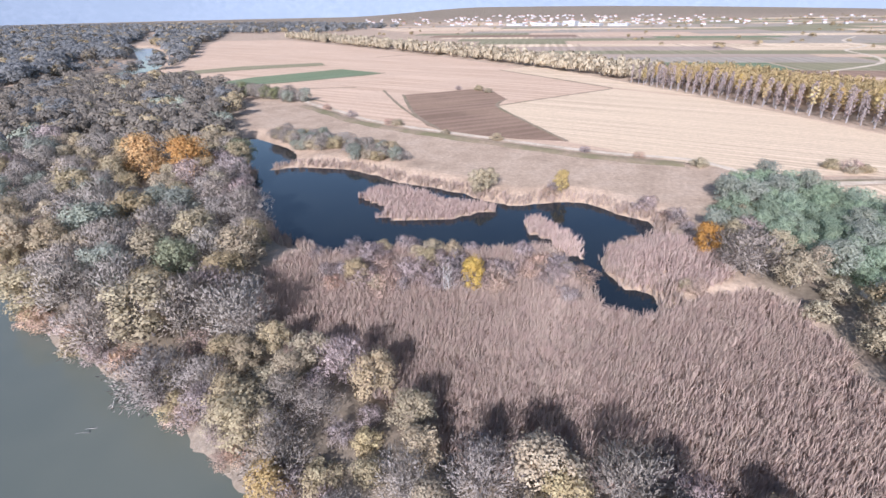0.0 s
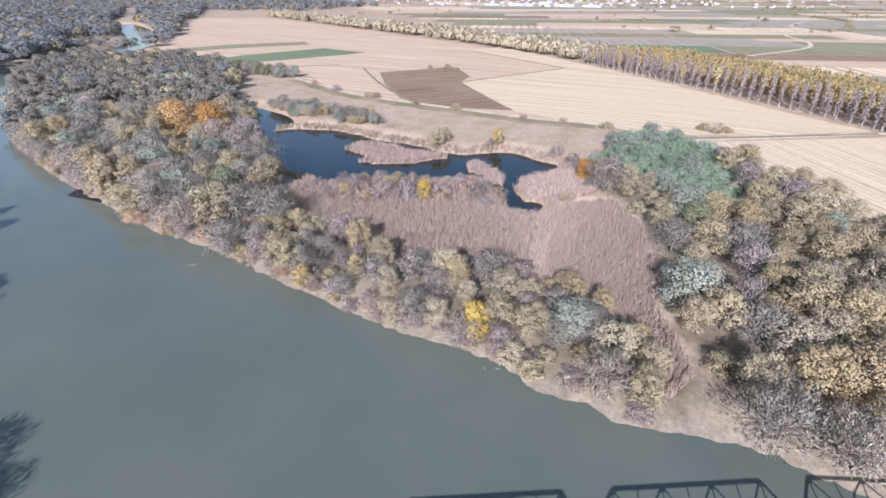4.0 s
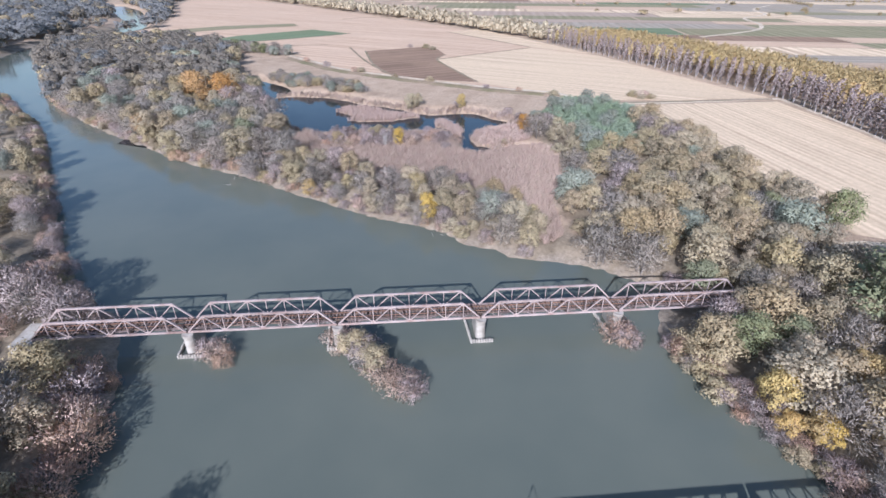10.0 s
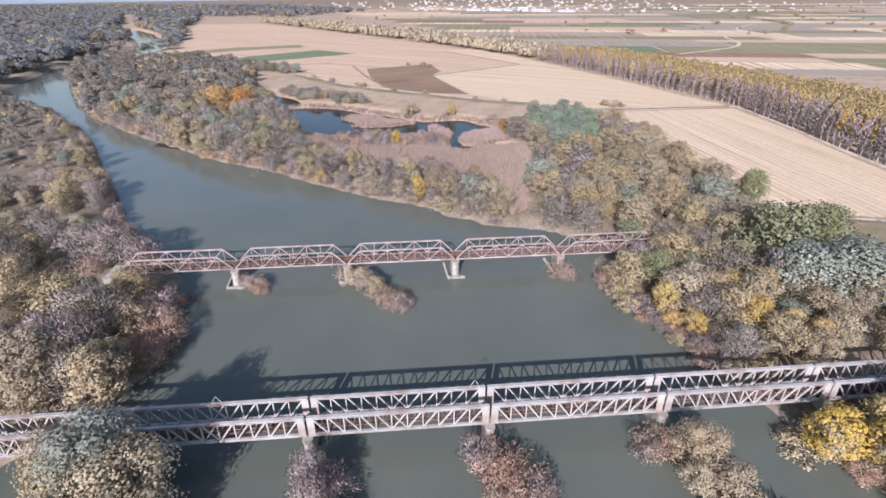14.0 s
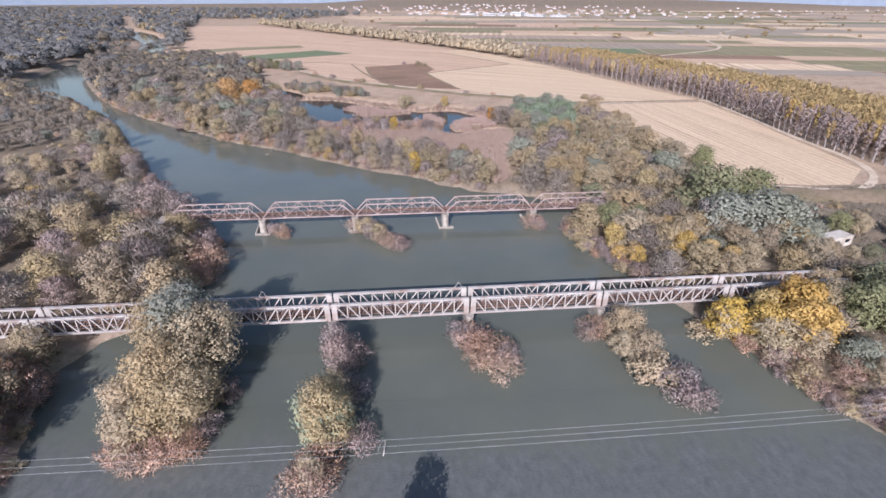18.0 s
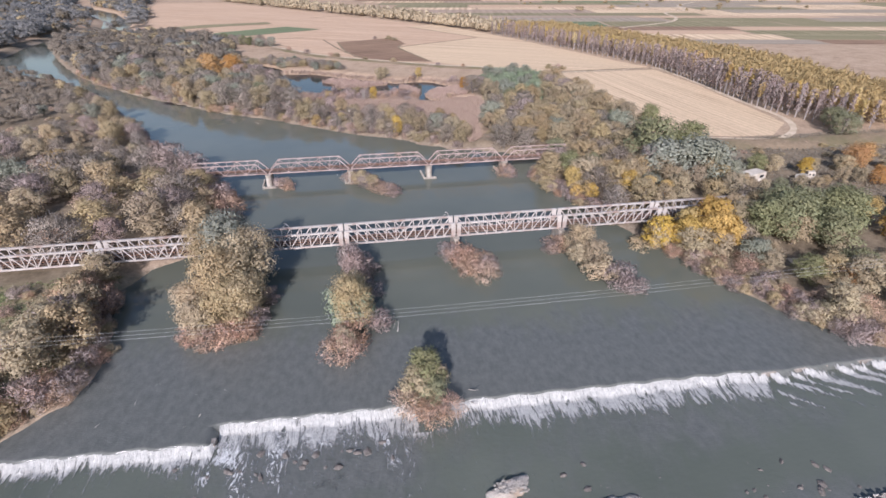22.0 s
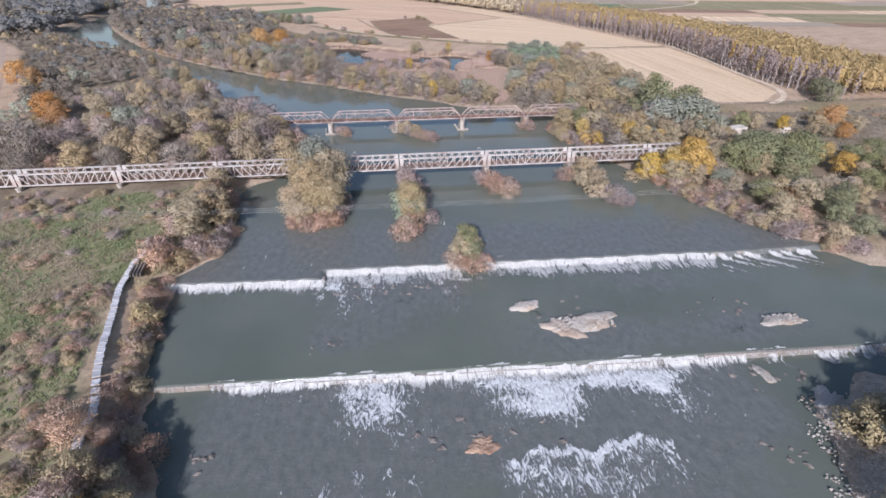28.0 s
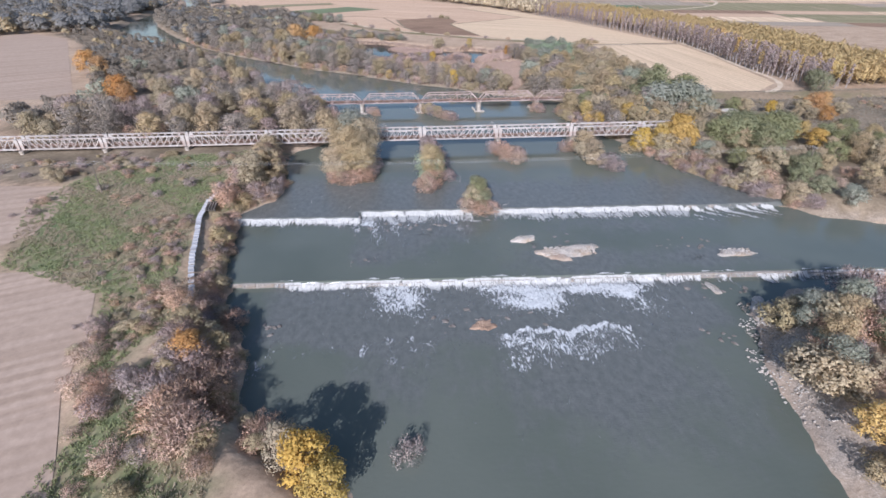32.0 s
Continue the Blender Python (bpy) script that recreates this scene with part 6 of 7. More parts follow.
for dx, w, h in ((0, 90, 8), (70, 40, 14), (125, 70, 8), (200, 60, 7), (-90, 60, 6)):
    house_thing(400 + dx, 1880 - dx * 0.7, 3, w, 40, h, -35, "long white factory shed", "factory", roof=False)
# ridge that closes the distance; its haze is only the blue-grey colour
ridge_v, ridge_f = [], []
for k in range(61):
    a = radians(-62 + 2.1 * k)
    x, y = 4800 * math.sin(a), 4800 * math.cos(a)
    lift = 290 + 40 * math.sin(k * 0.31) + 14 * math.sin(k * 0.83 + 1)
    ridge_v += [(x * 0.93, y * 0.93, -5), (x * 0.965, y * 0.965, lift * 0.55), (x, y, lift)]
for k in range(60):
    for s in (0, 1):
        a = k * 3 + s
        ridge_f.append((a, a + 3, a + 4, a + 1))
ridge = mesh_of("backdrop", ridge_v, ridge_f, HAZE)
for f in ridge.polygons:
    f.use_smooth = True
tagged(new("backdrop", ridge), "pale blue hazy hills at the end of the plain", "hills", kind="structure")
# low cream building and sheds by the east bank
house_thing(130.5, -27.5, ground_z(130, -27), 9.0, 4.0, 3.0, 15, "low cream building with a flat roof and dark openings", roof=False, wall=PLASTER)
house_thing(147, -31, ground_z(147, -31), 3.6, 2.4, 2.2, 10, "small pale shed among the trees", roof=False, wall=PLASTER, windows=True)
house_thing(152.5, -28.5, ground_z(152, -28), 2.4, 2.2, 2.3, -20, "small pale shed with a dark door", roof=False, wall=PLASTER, windows=True)

# ---- reeds ----


def blades(name, spots, height, material, label, per=4, width=0.16, category="reeds"):
    """Stiff dry stems in tufts, all in one mesh."""
    draw = np.random.RandomState(77)
    n = len(spots) * per
    base = np.repeat(np.array(spots, float), per, 0)
    base[:, :2] += draw.uniform(-0.45, 0.45, (n, 2))
    h = height * draw.uniform(0.6, 1.15, n)
    lean = np.stack([draw.normal(0.10, 0.22, n), draw.normal(0.05, 0.22, n)], 1) * h[:, None]
    a = draw.uniform(0, math.pi, n)
    side = np.stack([np.cos(a), np.sin(a)], 1) * width * 0.5
    v = np.zeros((n, 5, 3))
    v[:, 0, :2], v[:, 1, :2] = base[:, :2] - side, base[:, :2] + side
    v[:, 2, :2], v[:, 4, :2] = base[:, :2] + lean * 0.55 + side * 1.3, base[:, :2] + lean * 0.55 - side * 1.3
    v[:, 3, :2] = base[:, :2] + lean
    for k, f in ((0, 0), (1, 0), (2, 0.62), (4, 0.62), (3, 1.0)):
        v[:, k, 2] = base[:, 2] + h * f
    me = bpy.data.meshes.new(name)
    me.vertices.add(n * 5)
    me.vertices.foreach_set("co", v.reshape(-1, 3).ravel())
    me.loops.add(n * 5)
    me.loops.foreach_set("vertex_index", np.arange(n * 5))
    me.polygons.add(n)
    me.polygons.foreach_set("loop_start", np.arange(0, n * 5, 5))
    me.update(calc_edges=True)
    me.materials.append(material)
    return tagged(new(name, me), label, category, kind="stuff")


def on_land(pts, lo=0.0):
    return [(x, y, z) for x, y, z in ((x, y, ground_z(x, y)) for x, y in pts) if z > lo]


reed_spots = on_land(scatter(REED_BED, 0.72, 61))
blades("reed_bed", reed_spots, 2.3, REED, "broad bed of dry pinkish tan reeds", per=9, width=0.085)
ring = np.array(scatter([(-110, 295), (-105, 200), (-60, 145), (70, 108), (80, 200), (20, 225), (-60, 290)], 1.15, 62))
ring = ring[np.abs(signed(POND_OUTLINE, ring[:, 0], ring[:, 1]) - 2.0) < 2.6].tolist()
blades("reed_fringe", on_land(ring, 0.02), 2.2, REED, "fringe of dry reeds round the pond", per=5, width=0.14)
blades("reed_islet", on_land(scatter(REED_ISLE, 0.75, 63) + scatter(REED_SPIT, 0.75, 64) + scatter([(42, 144), (56, 150), (64, 140), (62, 124), (53, 119), (46, 123), (41, 126), (39, 133)], 0.75, 65)), 2.2, REED, "islets and spits of pale dry reeds in the pond", per=5, width=0.14)

# ---- weirs and white water ----


def grid_sheet(name, xs, ys, zf, wf, material, label, category="water"):
    """A rippled sheet whose weight of foam is told point by point."""
    X, Y = np.meshgrid(xs, ys)
    Zv = zf(X, Y)
    W = wf(X, Y)
    r, c = X.shape
    k = np.arange(r * c).reshape(r, c)
    f = np.stack([k[:-1, :-1], k[:-1, 1:], k[1:, 1:], k[1:, :-1]], -1).reshape(-1, 4)
    ok = np.maximum.reduce([W[:-1, :-1], W[:-1, 1:], W[1:, 1:], W[1:, :-1]]).ravel() > -1.3 if material not in (SHALLOWS, POOL) else np.ones((r - 1) * (c - 1), bool)
    me = mesh_of(name, np.stack([X.ravel(), Y.ravel(), Zv.ravel()], 1).tolist(), f[ok].tolist(), material)
    a = me.color_attributes.new("foam", "FLOAT_COLOR", "POINT")
    col = np.zeros((r * c, 4), np.float32)
    col[:, 0] = W.ravel()
    col[:, 3] = 1
    a.data.foreach_set("color", col.ravel())
    for p in me.polygons:
        p.use_smooth = True
    return tagged(new(name, me), label, category, kind="structure")


def sill(name, xa, xb, y, z, label, broken=0.0, seed=0, slope=0.0):
    """A concrete sill cast in slabs, each slab a piece of its own."""
    r = random.Random(seed)
    top = tagged(empty(name, Matrix.Translation((0, y, z)) @ Matrix.Rotation(math.atan(slope), 4, "Z")), label, "weir")
    x = xa
    while x < xb:
        w = min(r.uniform(3.0, 4.6), xb - x)
        key = ("slab", round(w, 1))
        if key not in mesh_store:
            mesh_store[key] = box_mesh("slab", (round(w, 1) - 0.06, 1.5, 2.6), WET_CONCRETE, 0.08)
        if r.random() > broken:
            part("slab", mesh_store[key], top, pose(x + w / 2, r.uniform(-0.05, 0.05), -1.36 + r.uniform(-0.04, 0.04), r.uniform(-1, 1) * (1 + 4 * broken), 0, r.uniform(-0.6, 0.6)))
        x += w
    return top


sill("weir", -66, -28, -111.5, -0.36, "low concrete weir sill under a thin sheet of water", 0.0, 1, -0.05)
sill("weir", -28, 70, -107.0, -0.36, "straight concrete weir sill under falling white water", 0.0, 2, -0.031)
sill("weir", 70, 97, -110.0, -0.12, "broken concrete weir sill by the east bank", 0.12, 3)
sill("weir", -62, -44, -142.6, -1.50, "wet concrete sill of the lower weir by the west bank", 0.0, 4, -0.036)
sill("weir", -44, 48, -143.0, -1.88, "battered concrete sill of the lower weir", 0.1, 5, -0.036)
sill("weir", 48, 84, -142.8, -1.42, "dark broken concrete slabs of the lower weir", 0.16, 6, -0.036)
sill("weir", 84, 150, -143.2, -1.75, "concrete sill of the lower weir by the islet", 0.0, 7, -0.036)


def crest_y(x):
    return np.where(x < -28, -112.2 - 0.05 * x, np.where(x < 70, -107.7 - 0.031 * x, -110.6)) + 0.25 * np.sin(x * 0.9)


def lower_crest(x):
    return -142.9 - 0.036 * x


def fall_z(X, Y, y0, top, low, run):
    d = y0 - Y
    f = np.clip(d / run, 0, 1)
    return top + 0.06 - (top - low) * f ** 1.4 + 0.05 * wobble(X, Y, 2.2)


def below(Y, y0):
    """Metres downstream of a line."""
    return y0 - Y


def fingers(X, d, seed):
    return (0.22 * np.sin(X * 1.1 + 2.6 * np.sin(X * 0.37 + seed)) + 0.2 * np.sin(X * 0.31 + seed) + 0.12 * np.sin(X * 3.7 + 3 * np.sin(X * 0.9))) * smooth(0.5, 3.0, d)


def plume(X, d, x0, drift, half, reach, strength):
    """A tongue of broken water that runs downstream of a fall."""
    spread = half * (1 + 0.05 * np.clip(d, 0, 40))
    return strength * np.exp(-((X - x0 - drift * d) / spread) ** 2) * smooth(reach, 0.45 * reach, d) * (0.8 + 0.2 * np.sin(d * 0.9 + x0))


def sum_plumes(X, d, rows):
    return sum(plume(X, d, *row) for row in rows)


UPPER_PLUMES = ((-27.5, 0.06, 2.2, 9, 0.9), (-25.0, 0.14, 1.1, 24, 0.62), (-19, 0.25, 1.6, 8, 0.5), (-12, 0.1, 2.4, 7, 0.5), (-5, 0.0, 2.4, 7, 0.5), (-20, 0.25, 0.8, 22, 0.45), (-1.0, 0.12, 0.7, 22, 0.62), (2.0, 0.1, 0.7, 18, 0.55), (12.5, 0.1, 1.6, 9, 0.45), (20, 0.2, 2.0, 7, 0.4), (-15, 0.0, 9.0, 11, 0.25))
LOWER_PLUMES = ((20, 0.3, 14.0, 21, 0.22), (-18, 0.1, 6.0, 20, 0.2), (-20, 0.05, 3.0, 13, 0.62), (-16, 0.25, 2.0, 17, 0.6), (-12, 0.4, 3.0, 8, 0.5), (-30, 0.1, 5.0, 6, 0.3), (6, 0.35, 3.5, 13, 0.75), (12, 0.3, 2.8, 16, 0.85), (17, 0.3, 2.6, 11, 0.65), (24, 0.2, 4.0, 8, 0.85), (31, 0.25, 4.0, 8, 0.8), (37, 0.2, 3.0, 9, 0.75), (34, 0.35, 2.0, 18, 0.55), (43, 0.1, 2.0, 6, 0.4), (2, 0.2, 2.5, 6, 0.45))
RAPID_PLUMES = ((18, 0.2, 15.0, 20, 0.1), (-24, -0.1, 1.2, 6, 0.8), (-19, 0.12, 1.0, 12, 0.85), (-15, 0.2, 1.0, 8, 0.75), (-10, 0.1, 1.3, 7, 0.8), (-30, -0.3, 1.6, 5, 0.6), (-17, 0.1, 5.0, 16, 0.25), (5, 0.08, 2.2, 15, 0.95), (10, 0.14, 2.4, 14, 0.95), (15, 0.2, 2.4, 11, 0.9), (20, 0.22, 2.4, 13, 0.95), (25, 0.25, 2.4, 11, 0.9), (30, 0.28, 2.2, 10, 0.9), (12, 0.2, 8.0, 22, 0.16), (20, 0.2, 6.0, 20, 0.14))


def upper_foam(X, Y):
    d = below(Y, crest_y(X))
    reach = np.where(X < -28, 2.6, np.where(X < 70, 4.6, 2.0))
    w = 0.78 + 0.6 * np.exp(-(d / 1.4) ** 2) - 0.9 * smooth(0.6, 1.6, d / reach) + fingers(X, d, 0.0) - 0.10 * np.clip(d - reach, 0, 30)
    slant = X - 1.3 * d
    w = np.where(X > 71, 0.75 * smooth(0.2, 1.0, d) + 0.7 * np.sin(slant * 1.35 + 1.6 * np.sin(slant * 0.5)) - 0.14 * np.clip(d - 1, 0, 30) - 0.1, w)
    w = w - 0.25 * smooth(5, 9, d)
    w = w - 1.3 * np.exp(-((X - 7.0) / 3.2) ** 2) * (d < 5)
    return np.where(d < -0.15, -2.0, np.where(d > 11, -2.0, w))


def lower_foam(X, Y):
    d = below(Y, lower_crest(X) + 0.25 * np.sin(X) + 0.5 * np.sin(X * 0.23))
    reach = np.where(X < -10, 1.7, np.where(X < 48, 2.4, 2.2))
    w = 0.62 + 0.55 * np.exp(-(d / 1.2) ** 2) - 0.9 * smooth(0.6, 1.7, d / reach) + fingers(X, d, 2.0) + 0.3 * wobble(X, Y, 0.6) - 0.12 * np.clip(d - reach, 0, 30)
    w = w - 1.2 * smooth(-42, -48, X) - 0.45 * smooth(47, 51, X) * smooth(89, 85, X)
    w = w + 0.5 * smooth(45, 48, X) * smooth(89, 85, X) * (wobble(X, Y, 0.7, 4.0) > 0.25)
    return np.where(d < -0.15, -2.0, np.where(d > 9, -2.0, w))


def upper_churn(X, Y):
    d = below(Y, crest_y(X)) - 1.6
    w = -0.85 + 2.0 * sum_plumes(X, d, UPPER_PLUMES) + 0.2 * wobble(X, Y, 0.8, 2.0) + 0.3 * hump(X, Y, -12, -117, 14, 7)
    return np.where(d < 0, -2.0, w)


def lower_churn(X, Y):
    d = below(Y, lower_crest(X) - 0.6)
    w = -0.7 + 2.3 * sum_plumes(X, d, LOWER_PLUMES) + 0.3 * wobble(X, Y, 0.5, 2.0) - 1.0 * smooth(48, 52, X) - 0.6 * smooth(-38, -46, X)
    return np.where(d < 0, -2.0, w)


def hump(X, Y, x0, y0, sx, sy):
    return np.exp(-((X - x0) / sx) ** 2 - ((Y - y0) / sy) ** 2)


def rapid_foam(X, Y):
    edge = -161.6 + 0.03 * (X - 18) - 0.8 * np.sin(X * 0.42) - 0.6 * np.sin(X * 1.05 + 1) + 0.3 * np.sin(X * 2.6)
    d = below(Y, edge)
    w = -0.95 + 1.4 * sum_plumes(X, d, RAPID_PLUMES) + 0.9 * np.exp(-((d - 0.8) / 0.9) ** 2) * (smooth(2, 5, X) * smooth(37, 33, X) + 0.45 * smooth(-29, -24, X) * smooth(-6, -9, X)) + 0.22 * wobble(X, Y, 0.9, 3.0)
    w = np.maximum(w, 0.35 - 0.5 * np.hypot((X + 44 - 0.4 * (Y + 169)) / 1.1, (Y + 169) / 4))
    return np.where(d < -0.4, np.where(X < -40, w, -2.0), w)


FX = np.arange(-65, 98, 0.6)
grid_sheet("white_water_upper", FX, np.arange(-122, -105.0, 0.35), lambda X, Y: fall_z(X, Y, crest_y(X) + 0.9, 0.0, -1.34, 2.6), upper_foam, FALL, "white water that falls over the upper weir")
grid_sheet("white_water_lower", np.arange(-62, 152, 0.6), np.arange(-156.0, -139.0, 0.35), lambda X, Y: fall_z(X, Y, lower_crest(X) + 0.5, -1.4, -2.74, 2.2), lower_foam, FALL, "white water that falls over the lower weir")
grid_sheet("churned_water", np.arange(-36, 30, 0.6), np.arange(-136, -107, 0.5), lambda X, Y: -1.33 + 0.05 * wobble(X, Y, 0.9), upper_churn, CHURN, "tongues of churned water below the upper weir")
grid_sheet("churned_water", np.arange(-46, 58, 0.6), np.arange(-167, -140.4, 0.5), lambda X, Y: -2.73 + 0.08 * wobble(X, Y, 0.9), lower_churn, CHURN, "tongues of churned water below the lower weir")
grid_sheet("rapids", np.arange(-50, 62, 0.6), np.arange(-192, -158, 0.4), lambda X, Y: -2.72 + 0.10 * wobble(X, Y, 0.9), rapid_foam, CHURN, "broken white water of the rapids")
grid_sheet("water_shallows", np.arange(-100, 161, 1.0), np.append(np.arange(-113, -105, 0.25), np.arange(-105, -71.9, 1.0)), lambda X, Y: -1.6 * smooth(0.1, 0.5, crest_y(X) - Y), lambda X, Y: np.clip((-92.0 - 0.07 * (X - 20) - Y) / 14, -1.0, 0.45), SHALLOWS, "grey-green river water that ripples towards the weir")
grid_sheet("water_pool", np.arange(-100, 201, 1.0), np.append(np.arange(-150, -138, 0.25), np.arange(-138, -105.9, 1.0)), lambda X, Y: -1.4 - 1.6 * smooth(0.1, 0.5, lower_crest(X) - Y),
           lambda X, Y: -1.0 + 1.6 * hump(X, Y, -12, -117, 17, 10) + 1.3 * hump(X, Y, 27, -137, 16, 8) + 1.2 * hump(X, Y, 62, -138, 16, 6) + 1.0 * hump(X, Y, -22, -132, 8, 6) + 0.9 * hump(X, Y, 50, -118, 30, 6), POOL, "grey-green pool between the two weirs")
grid_sheet("water_lower", np.arange(-100, 241, 1.0), np.arange(-345, -138.9, 1.0), lambda X, Y: -2.8 + 0 * X,
           lambda X, Y: np.clip(-1.0 + 1.5 * smooth(-168, -160, Y + 1.5 * np.sin(X * 0.2)) * smooth(-52, -40, X) * smooth(60, 48, X) + 1.5 * hump(X, Y, 24, -174, 22, 18) + 1.0 * hump(X, Y, -17, -170, 10, 10), -1.0, 0.6), POOL, "restless grey-green river water below the weirs")
grid_sheet("shoals", np.arange(-34, 80, 0.8), np.arange(-144, -112, 0.6), lambda X, Y: -1.37 + 0 * X,
           lambda X, Y: -1.3 + 0.2 * wobble(X, Y, 0.8, 1.0) + 1.5 * hump(X, Y, 59, -138.0, 6, 3) + 0.9 * hump(X, Y, 17, -127.5, 5, 2) + 0.8 * hump(X, Y, 19, -129, 4, 3) + 1.1 * hump(X, Y, 22, -137, 5, 2) + 1.1 * hump(X, Y, -10, -120, 9, 4) + 1.4 * hump(X, Y, -24, -133, 5, 3) + 0.9 * hump(X, Y, 33, -133, 9, 4), SHOAL, "brown stony shoals just under the water")
grid_sheet("islet_foam", np.arange(8, 48, 0.6), np.arange(-146, -122, 0.4), lambda X, Y: -1.34 + 0 * X,
           lambda X, Y: -1.2 + 0.25 * wobble(X, Y, 1.1, 1.0) + 1.1 * hump(X, Y, 18 - 0.1 * (Y + 137), -137, 0.9, 5) + 1.1 * hump(X, Y, 25 + 0.1 * (Y + 142), -142, 0.9, 4) + 0.8 * hump(X, Y, 38, -136, 1.2, 3) + 0.9 * hump(X, Y, 33, -129, 2, 1.5), FOAM, "wisps of foam that trail from the shingle islet")
grid_sheet("eddies", np.arange(-50, 90, 0.8), np.arange(-107, -88, 0.5),
           lambda X, Y: 0.06 + 0 * X,
           lambda X, Y: -1.2 + 0.15 * wobble(X, Y, 0.5, 1.0) + 0.8 * hump(X, Y, -6, -99, 10, 1.6) + 0.85 * hump(X, Y, 18, -102, 7, 1.3) + 0.7 * hump(X, Y, 5, -92, 12, 1.2) + 0.7 * hump(X, Y, 62, -97, 4, 0.9) + 0.6 * hump(X, Y, 42, -95, 8, 1.0),
           FOAM, "thin foam lines on the quick water above the weir")

# ---- gravel islets and stones ----
PEBBLES = []
for k in range(6):
    bm = bmesh.new()
    bmesh.ops.create_icosphere(bm, subdivisions=1, radius=1.0)
    rr = random.Random(k)
    for v in bm.verts:
        v.co *= rr.uniform(0.75, 1.2)
        v.co.z *= 0.6
    PEBBLES.append(mesh_bm("stone", bm, ROCK))


def gravel_islet(x, y, z, rx, ry, h, turn, seed, label, material=None):
    """A low mound of shingle with an uneven outline."""
    r = random.Random(seed)
    rings, seg = 16, 72
    ph = [r.uniform(0, 6.28) for _ in range(5)]
    verts, faces = [(0, 0, h)], []
    for i in range(1, rings + 1):
        for s in range(seg):
            a = 2 * math.pi * s / seg
            out = 1 + 0.16 * math.sin(2 * a + ph[0]) + 0.12 * math.sin(3 * a + ph[1]) + 0.09 * math.sin(5 * a + ph[2]) + 0.06 * math.sin(11 * a + ph[3]) + r.uniform(-0.05, 0.05)
            f = i / rings
            px, py = rx * out * f * math.cos(a), ry * out * f * math.sin(a)
            zz = h * (1 - f ** 4) - 0.35 * f ** 6 + 0.09 * float(wobble(px, py, 1.3, ph[4])) + 0.06 * float(wobble(px, py, 3.1, ph[0])) + r.uniform(-0.06, 0.06)
            verts.append((px, py, zz))
    for s in range(seg):
        faces.append((0, 1 + s, 1 + (s + 1) % seg))
    for i in range(rings - 1):
        for s in range(seg):
            a, b = 1 + i * seg + s, 1 + i * seg + (s + 1) % seg
            faces.append((a, a + seg, b + seg, b))
    me = mesh_of("gravel_islet", verts, faces, material or GRAVEL)
    for p in me.polygons:
        p.use_smooth = True
    ob = new("gravel_islet", me)
    ob.matrix_basis = pose(x, y, z, 0, 0, turn)
    return tagged(ob, label, "gravel bank")


gravel_islet(17.2, -125.6, -1.3, 3.3, 1.9, 0.55, 10, 1, "small pale shingle islet in the pool")
gravel_islet(29.5, -132.4, -1.28, 6.4, 3.0, 0.5, 8, 2, "large pale shingle islet in the pool")
gravel_islet(23.0, -134.0, -1.3, 4.6, 2.7, 0.55, -20, 12, "brown shingle shoulder of the large islet in the pool", rough_mat("brown shingle", (0.24, 0.19, 0.145), (0.58, 0.50, 0.42), (0.26, 0.19, 0.14), fine=4.0, relief=1.0, dist=0.3))
gravel_islet(70.5, -137.0, -1.3, 4.6, 2.0, 0.55, 0, 3, "shingle islet with grey stones near the lower weir")
gravel_islet(57.5, -150, -2.75, 2.6, 1.4, 0.35, 100, 4, "tan rubble below the lower weir")
gravel_islet(1.0, -159.5, -2.86, 3.4, 2.0, 0.28, 20, 5, "brown gravel shoal in the rapids", rough_mat("brown gravel", (0.28, 0.18, 0.12), (0.42, 0.30, 0.21), fine=2.0, relief=0.8, dist=0.2))
gravel_islet(64, -159, -2.75, 6.5, 2.8, 0.4, 45, 6, "pale sandy head of the wooded islet")
stone_rng = random.Random(12)


def stone(x, y, z, s):
    ob = new("stone", PEBBLES[stone_rng.randrange(6)])
    ob.matrix_basis = pose(x, y, z, 0, 0, stone_rng.uniform(0, 360)) @ Matrix.Diagonal((s, s * stone_rng.uniform(0.6, 1), s, 1))
    tagged(ob, "dark wet boulder in the shallow river", "stone", "river stones")


for cx, cy, z, n, sx, sy in ((-15, -116, -1.4, 26, 12, 3), (62, -131, -1.4, 18, 10, 3), (30, -128, -1.4, 12, 9, 3), (60, -152, -2.8, 12, 10, 3), (-46, -158, -2.8, 12, 8, 6), (-25, -133, -1.4, 9, 3, 2), (49, -167, -2.8, 8, 4, 2), (64, -166, -2.8, 6, 3, 5), (0, -158, -2.8, 16, 10, 3)):
    for k in range(n):
        stone(stone_rng.gauss(cx, sx * 0.6), stone_rng.gauss(cy, sy * 0.6), z - 0.1, stone_rng.uniform(0.25, 0.85))

pv, pf = [], []
for cx, cy, z, n, sx, sy in ((27.5, -133.0, -0.66, 420, 6.5, 2.1), (17.2, -125.6, -0.72, 90, 2.4, 1.2), (70.5, -137.0, -0.7, 140, 3.8, 1.5), (64, -159, -2.5, 110, 5, 3), (54, -182, -2.55, 240, 3.0, 11), (59, -167, -2.5, 180, 3.5, 5)):
    for k in range(n):
        x, y, q = stone_rng.uniform(cx - sx, cx + sx), stone_rng.uniform(cy - sy, cy + sy), stone_rng.uniform(0.10, 0.32)
        zz = max(z - stone_rng.uniform(0, 0.3), ground_z(x, y) + 0.02)
        src = PEBBLES[stone_rng.randrange(6)]
        o = len(pv)
        pv += [(x + v.co.x * q, y + v.co.y * q * 0.8, zz + v.co.z * q) for v in src.vertices]
        pf += [tuple(i + o for i in p.vertices) for p in src.polygons]
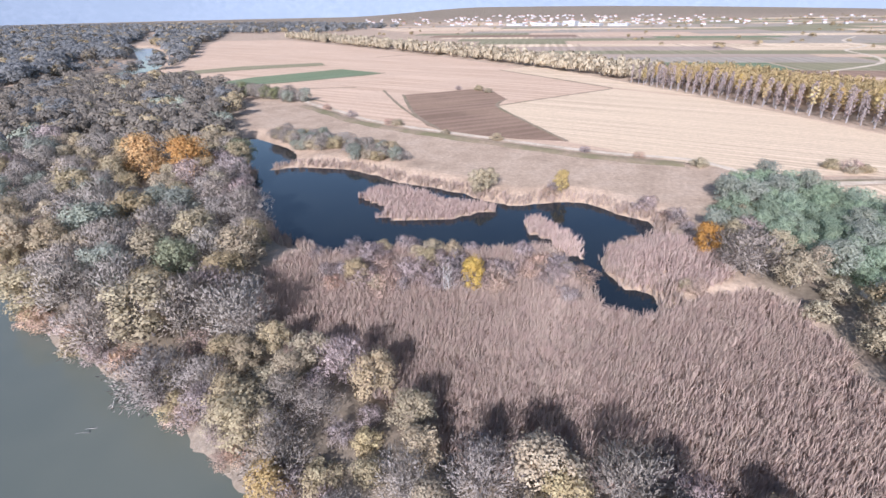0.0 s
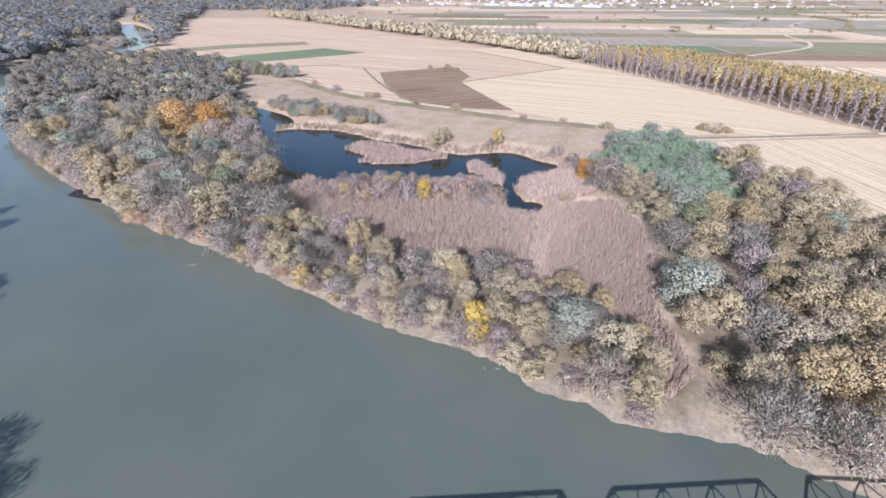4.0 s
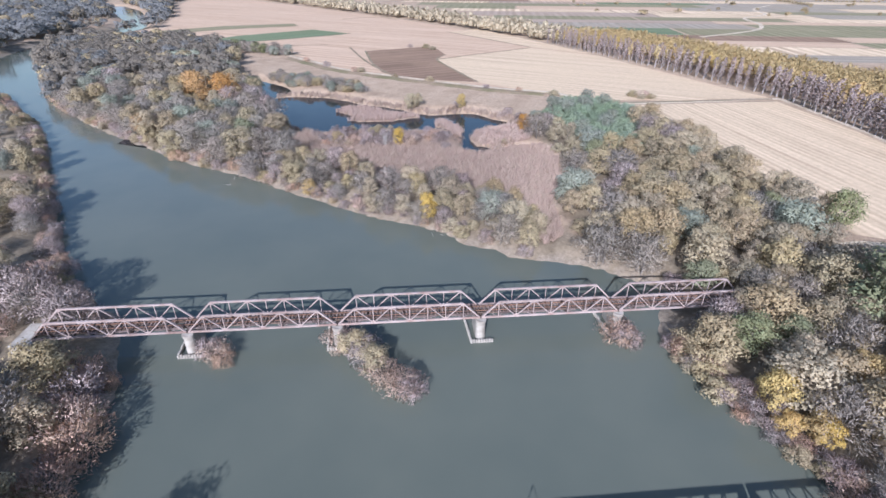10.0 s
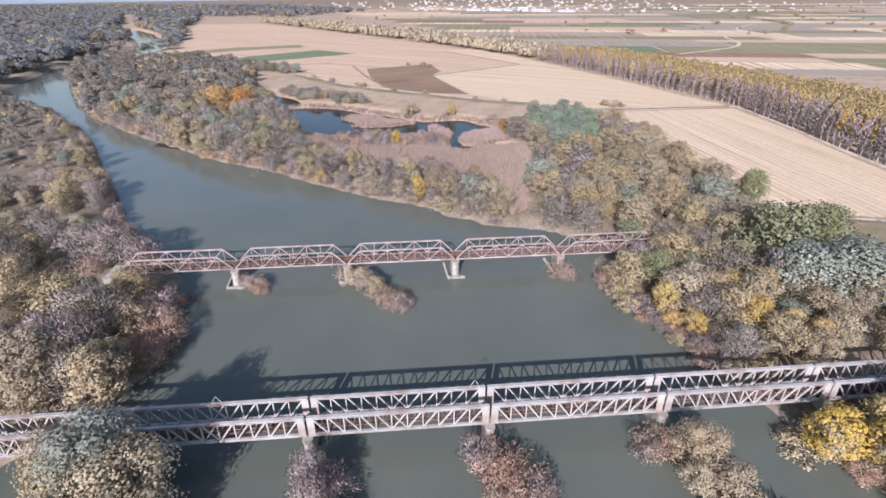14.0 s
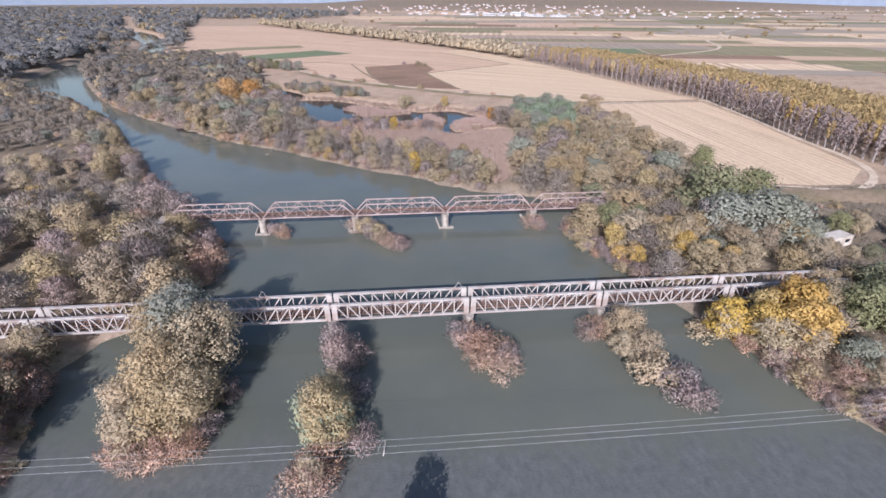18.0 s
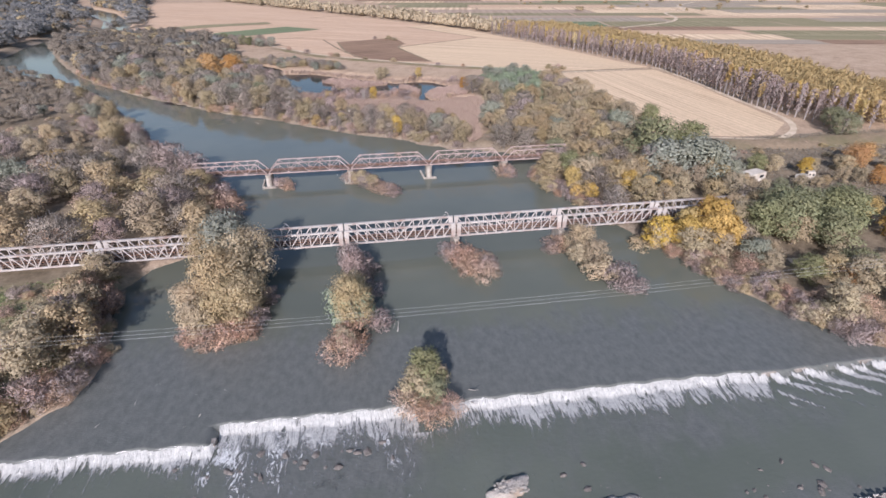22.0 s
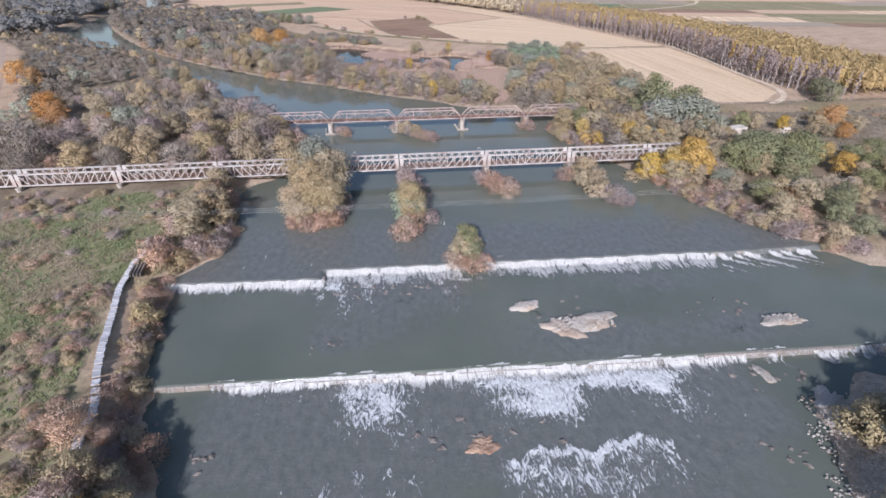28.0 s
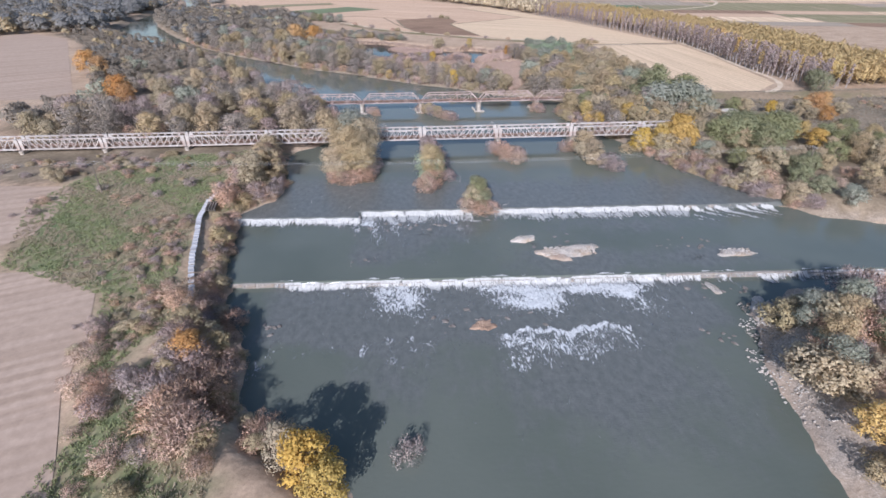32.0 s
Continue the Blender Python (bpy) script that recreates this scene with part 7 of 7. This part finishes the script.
tagged(new("shingle", mesh_of("shingle", pv, pf, GRAVEL)), "loose pale cobbles on the shingle islets and bars", "shingle", kind="stuff")

# ---- dead wood in the stream ----


def driftwood(x, y, z, size, n, seed, label):
    """Bleached dead branches that stick out of the water."""
    r = random.Random(seed)
    tv, tf = [], []
    for k in range(n):
        a = r.uniform(0, 6.28)
        p = Vector((r.uniform(-0.3, 0.3), r.uniform(-0.3, 0.3), -0.3)) * size
        d = Vector((math.cos(a), math.sin(a), r.uniform(0.02, 0.4)))
        pts = [p]
        for s in range(4):
            d = (d + rand_dir(r) * 0.35).normalized()
            pts.append(pts[-1] + d * size * r.uniform(0.2, 0.35))
        w = size * r.uniform(0.02, 0.045)
        tube(tv, tf, pts, [w, w * 0.8, w * 0.6, w * 0.4, w * 0.15], 5)
    ob = new("driftwood", mesh_of("driftwood", tv, tf, PALE_BARK))
    ob.location = (x, y, z)
    return tagged(ob, label, "driftwood", "driftwood")


driftwood(-50, 90, 0, 4.0, 12, 1, "drowned crown of a dead tree in the river")
driftwood(17, 46.5, 0, 3.0, 5, 2, "fallen bare log at the water's edge")
driftwood(-10, 6, 0.1, 4.5, 9, 3, "tangle of dead branches caught at a pier")
driftwood(13.5, -106, 0.2, 4.0, 9, 4, "bleached branches caught on the weir islet")
driftwood(2.5, -106, 0.1, 3.0, 6, 5, "bleached branches caught on the weir islet")
driftwood(3, -88, 0.1, 3.4, 8, 6, "bare drift branches beside the stream shrubs")
for k, (x, y) in enumerate(((-45, -100), (-42, -104), (-35, -99), (-33, -105), (-50, -104), (-28, -100), (-40, -97), (-55, -106))):
    driftwood(x, y, 0.0, stone_rng.uniform(1.2, 2.4), 5, 20 + k, "snag of drift branches in the shallow water above the weir")
driftwood(-100, 137, 0, 6, 10, 40, "bleached fallen tree on the shore")

# ---- west bank revetment ----
rev = tagged(empty("revetment"), "grey stone slab revetment path along the west bank", "revetment")
slab_me = [box_mesh("slab", (1.3, 1.35, 0.35), rough_mat("grey slab", (0.40, 0.39, 0.39), (0.56, 0.55, 0.55), (0.30, 0.29, 0.28), fine=2.0, vary=0.2), 0.05)]
line = [(-72, -96), (-72.6, -104), (-72, -113), (-69.6, -122), (-66.8, -134), (-63.4, -146), (-60.6, -157)]
acc = 0.0
for (xa, ya), (xb, yb) in zip(line, line[1:]):
    ln = math.hypot(xb - xa, yb - ya)
    n = int(ln / 1.4)
    for i in range(n):
        t = (i + 0.5) / n
        x, y = xa + (xb - xa) * t, ya + (yb - ya) * t
        part("slab", slab_me[0], rev, pose(x, y, ground_z(x, y) + 0.55 + stone_rng.uniform(-0.08, 0.08), 0, 8 + stone_rng.uniform(-4, 4), math.degrees(math.atan2(yb - ya, xb - xa)) + 90 + stone_rng.uniform(-9, 9)))
steps = tagged(empty("concrete_steps", Matrix.Translation((-71.0, -106.5, ground_z(-71, -106)))), "row of dark concrete slots beside the weir", "steps")
step_me = box_mesh("step", (0.45, 5.5, 0.9), ROCK, 0.05)
for k in range(4):
    part("step", step_me, steps, pose(-0.9 + k * 0.75, 0, 0.6, 0, 0, 8))

# ---- power line ----


def pole(x, y, h):
    z = ground_z(x, y)
    top = tagged(empty("power_pole", pose(x, y, z, 0, 0, 80)), "dark wooden power pole with a cross arm", "pole", "power line")
    bm = bmesh.new()
    bmesh.ops.create_cone(bm, cap_ends=True, segments=10, radius1=0.2, radius2=0.12, depth=h + 1, matrix=Matrix.Translation((0, 0, h / 2 - 0.5)))
    part("shaft", mesh_bm("shaft", bm, POLE_WOOD), top)
    part("cross_arm", box_mesh("cross_arm", (2.6, 0.14, 0.16), POLE_WOOD, 0.02), top, Matrix.Translation((0, 0, h - 0.4)))
    bm = bmesh.new()
    bmesh.ops.create_cone(bm, cap_ends=True, segments=8, radius1=0.09, radius2=0.05, depth=0.3)
    ins = mesh_bm("insulator", bm, WHITE_WALL)
    for k in (-1.15, 0, 1.15):
        part("insulator", ins, top, Matrix.Translation((k, 0, h - 0.18)))
    return Vector((x, y, z + h))


p0, p1, p2 = pole(-210, -86, 9.0), pole(-108, -93, 9.5), pole(118, -96, 9.5)
for a, b, sag in ((p0, p1, 1.0), (p1, p2, 2.2)):
    for k in (-1.15, 0, 1.15):
        tv, tf = [], []
        off = Vector((0.0, k, 0))
        pts = [a.lerp(b, t) + off - Vector((0, 0, sag * 4 * t * (1 - t))) for t in [i / 24 for i in range(25)]]
        tube(tv, tf, pts, [0.013] * 25, 4)
        tagged(new("power_line", mesh_of("power_line", tv, tf, WIRE)), "thin sagging aluminium power line across the river", "cable", "power line")

# ---- dry grass and weeds of the west meadow ----
GRASS_TAN = leaf_mat("dry meadow grass", (0.34, 0.275, 0.175), (0.47, 0.385, 0.25), (0.37, 0.30, 0.185), 0.4)
GRASS_GREEN = leaf_mat("green meadow weeds", (0.195, 0.225, 0.12), (0.295, 0.325, 0.185), (0.25, 0.265, 0.145), 0.4)
meadow = on_land(scatter(TURF[0], 1.0, 81) + scatter(TURF[1], 1.0, 82), 1.0)
tone = [wobble(np.array([x]), np.array([y]), 0.16)[0] for x, y, z in meadow]
blades("dry_grass", [p for p, k in zip(meadow, tone) if k < 0.1], 0.5, GRASS_TAN, "tall dry grass of the west meadow", per=10, width=0.1, category="grass")
blades("green_weeds", [p for p, k in zip(meadow, tone) if k >= -0.15], 0.45, GRASS_GREEN, "green weeds of the west meadow", per=9, width=0.12, category="grass")
east = on_land(scatter(WOOD_FLOOR[6], 1.6, 83), 1.0)
blades("east_grass", east, 0.6, LEAF["dim"], "dull brown-grey weeds beyond the east bank", per=8, width=0.12, category="grass")
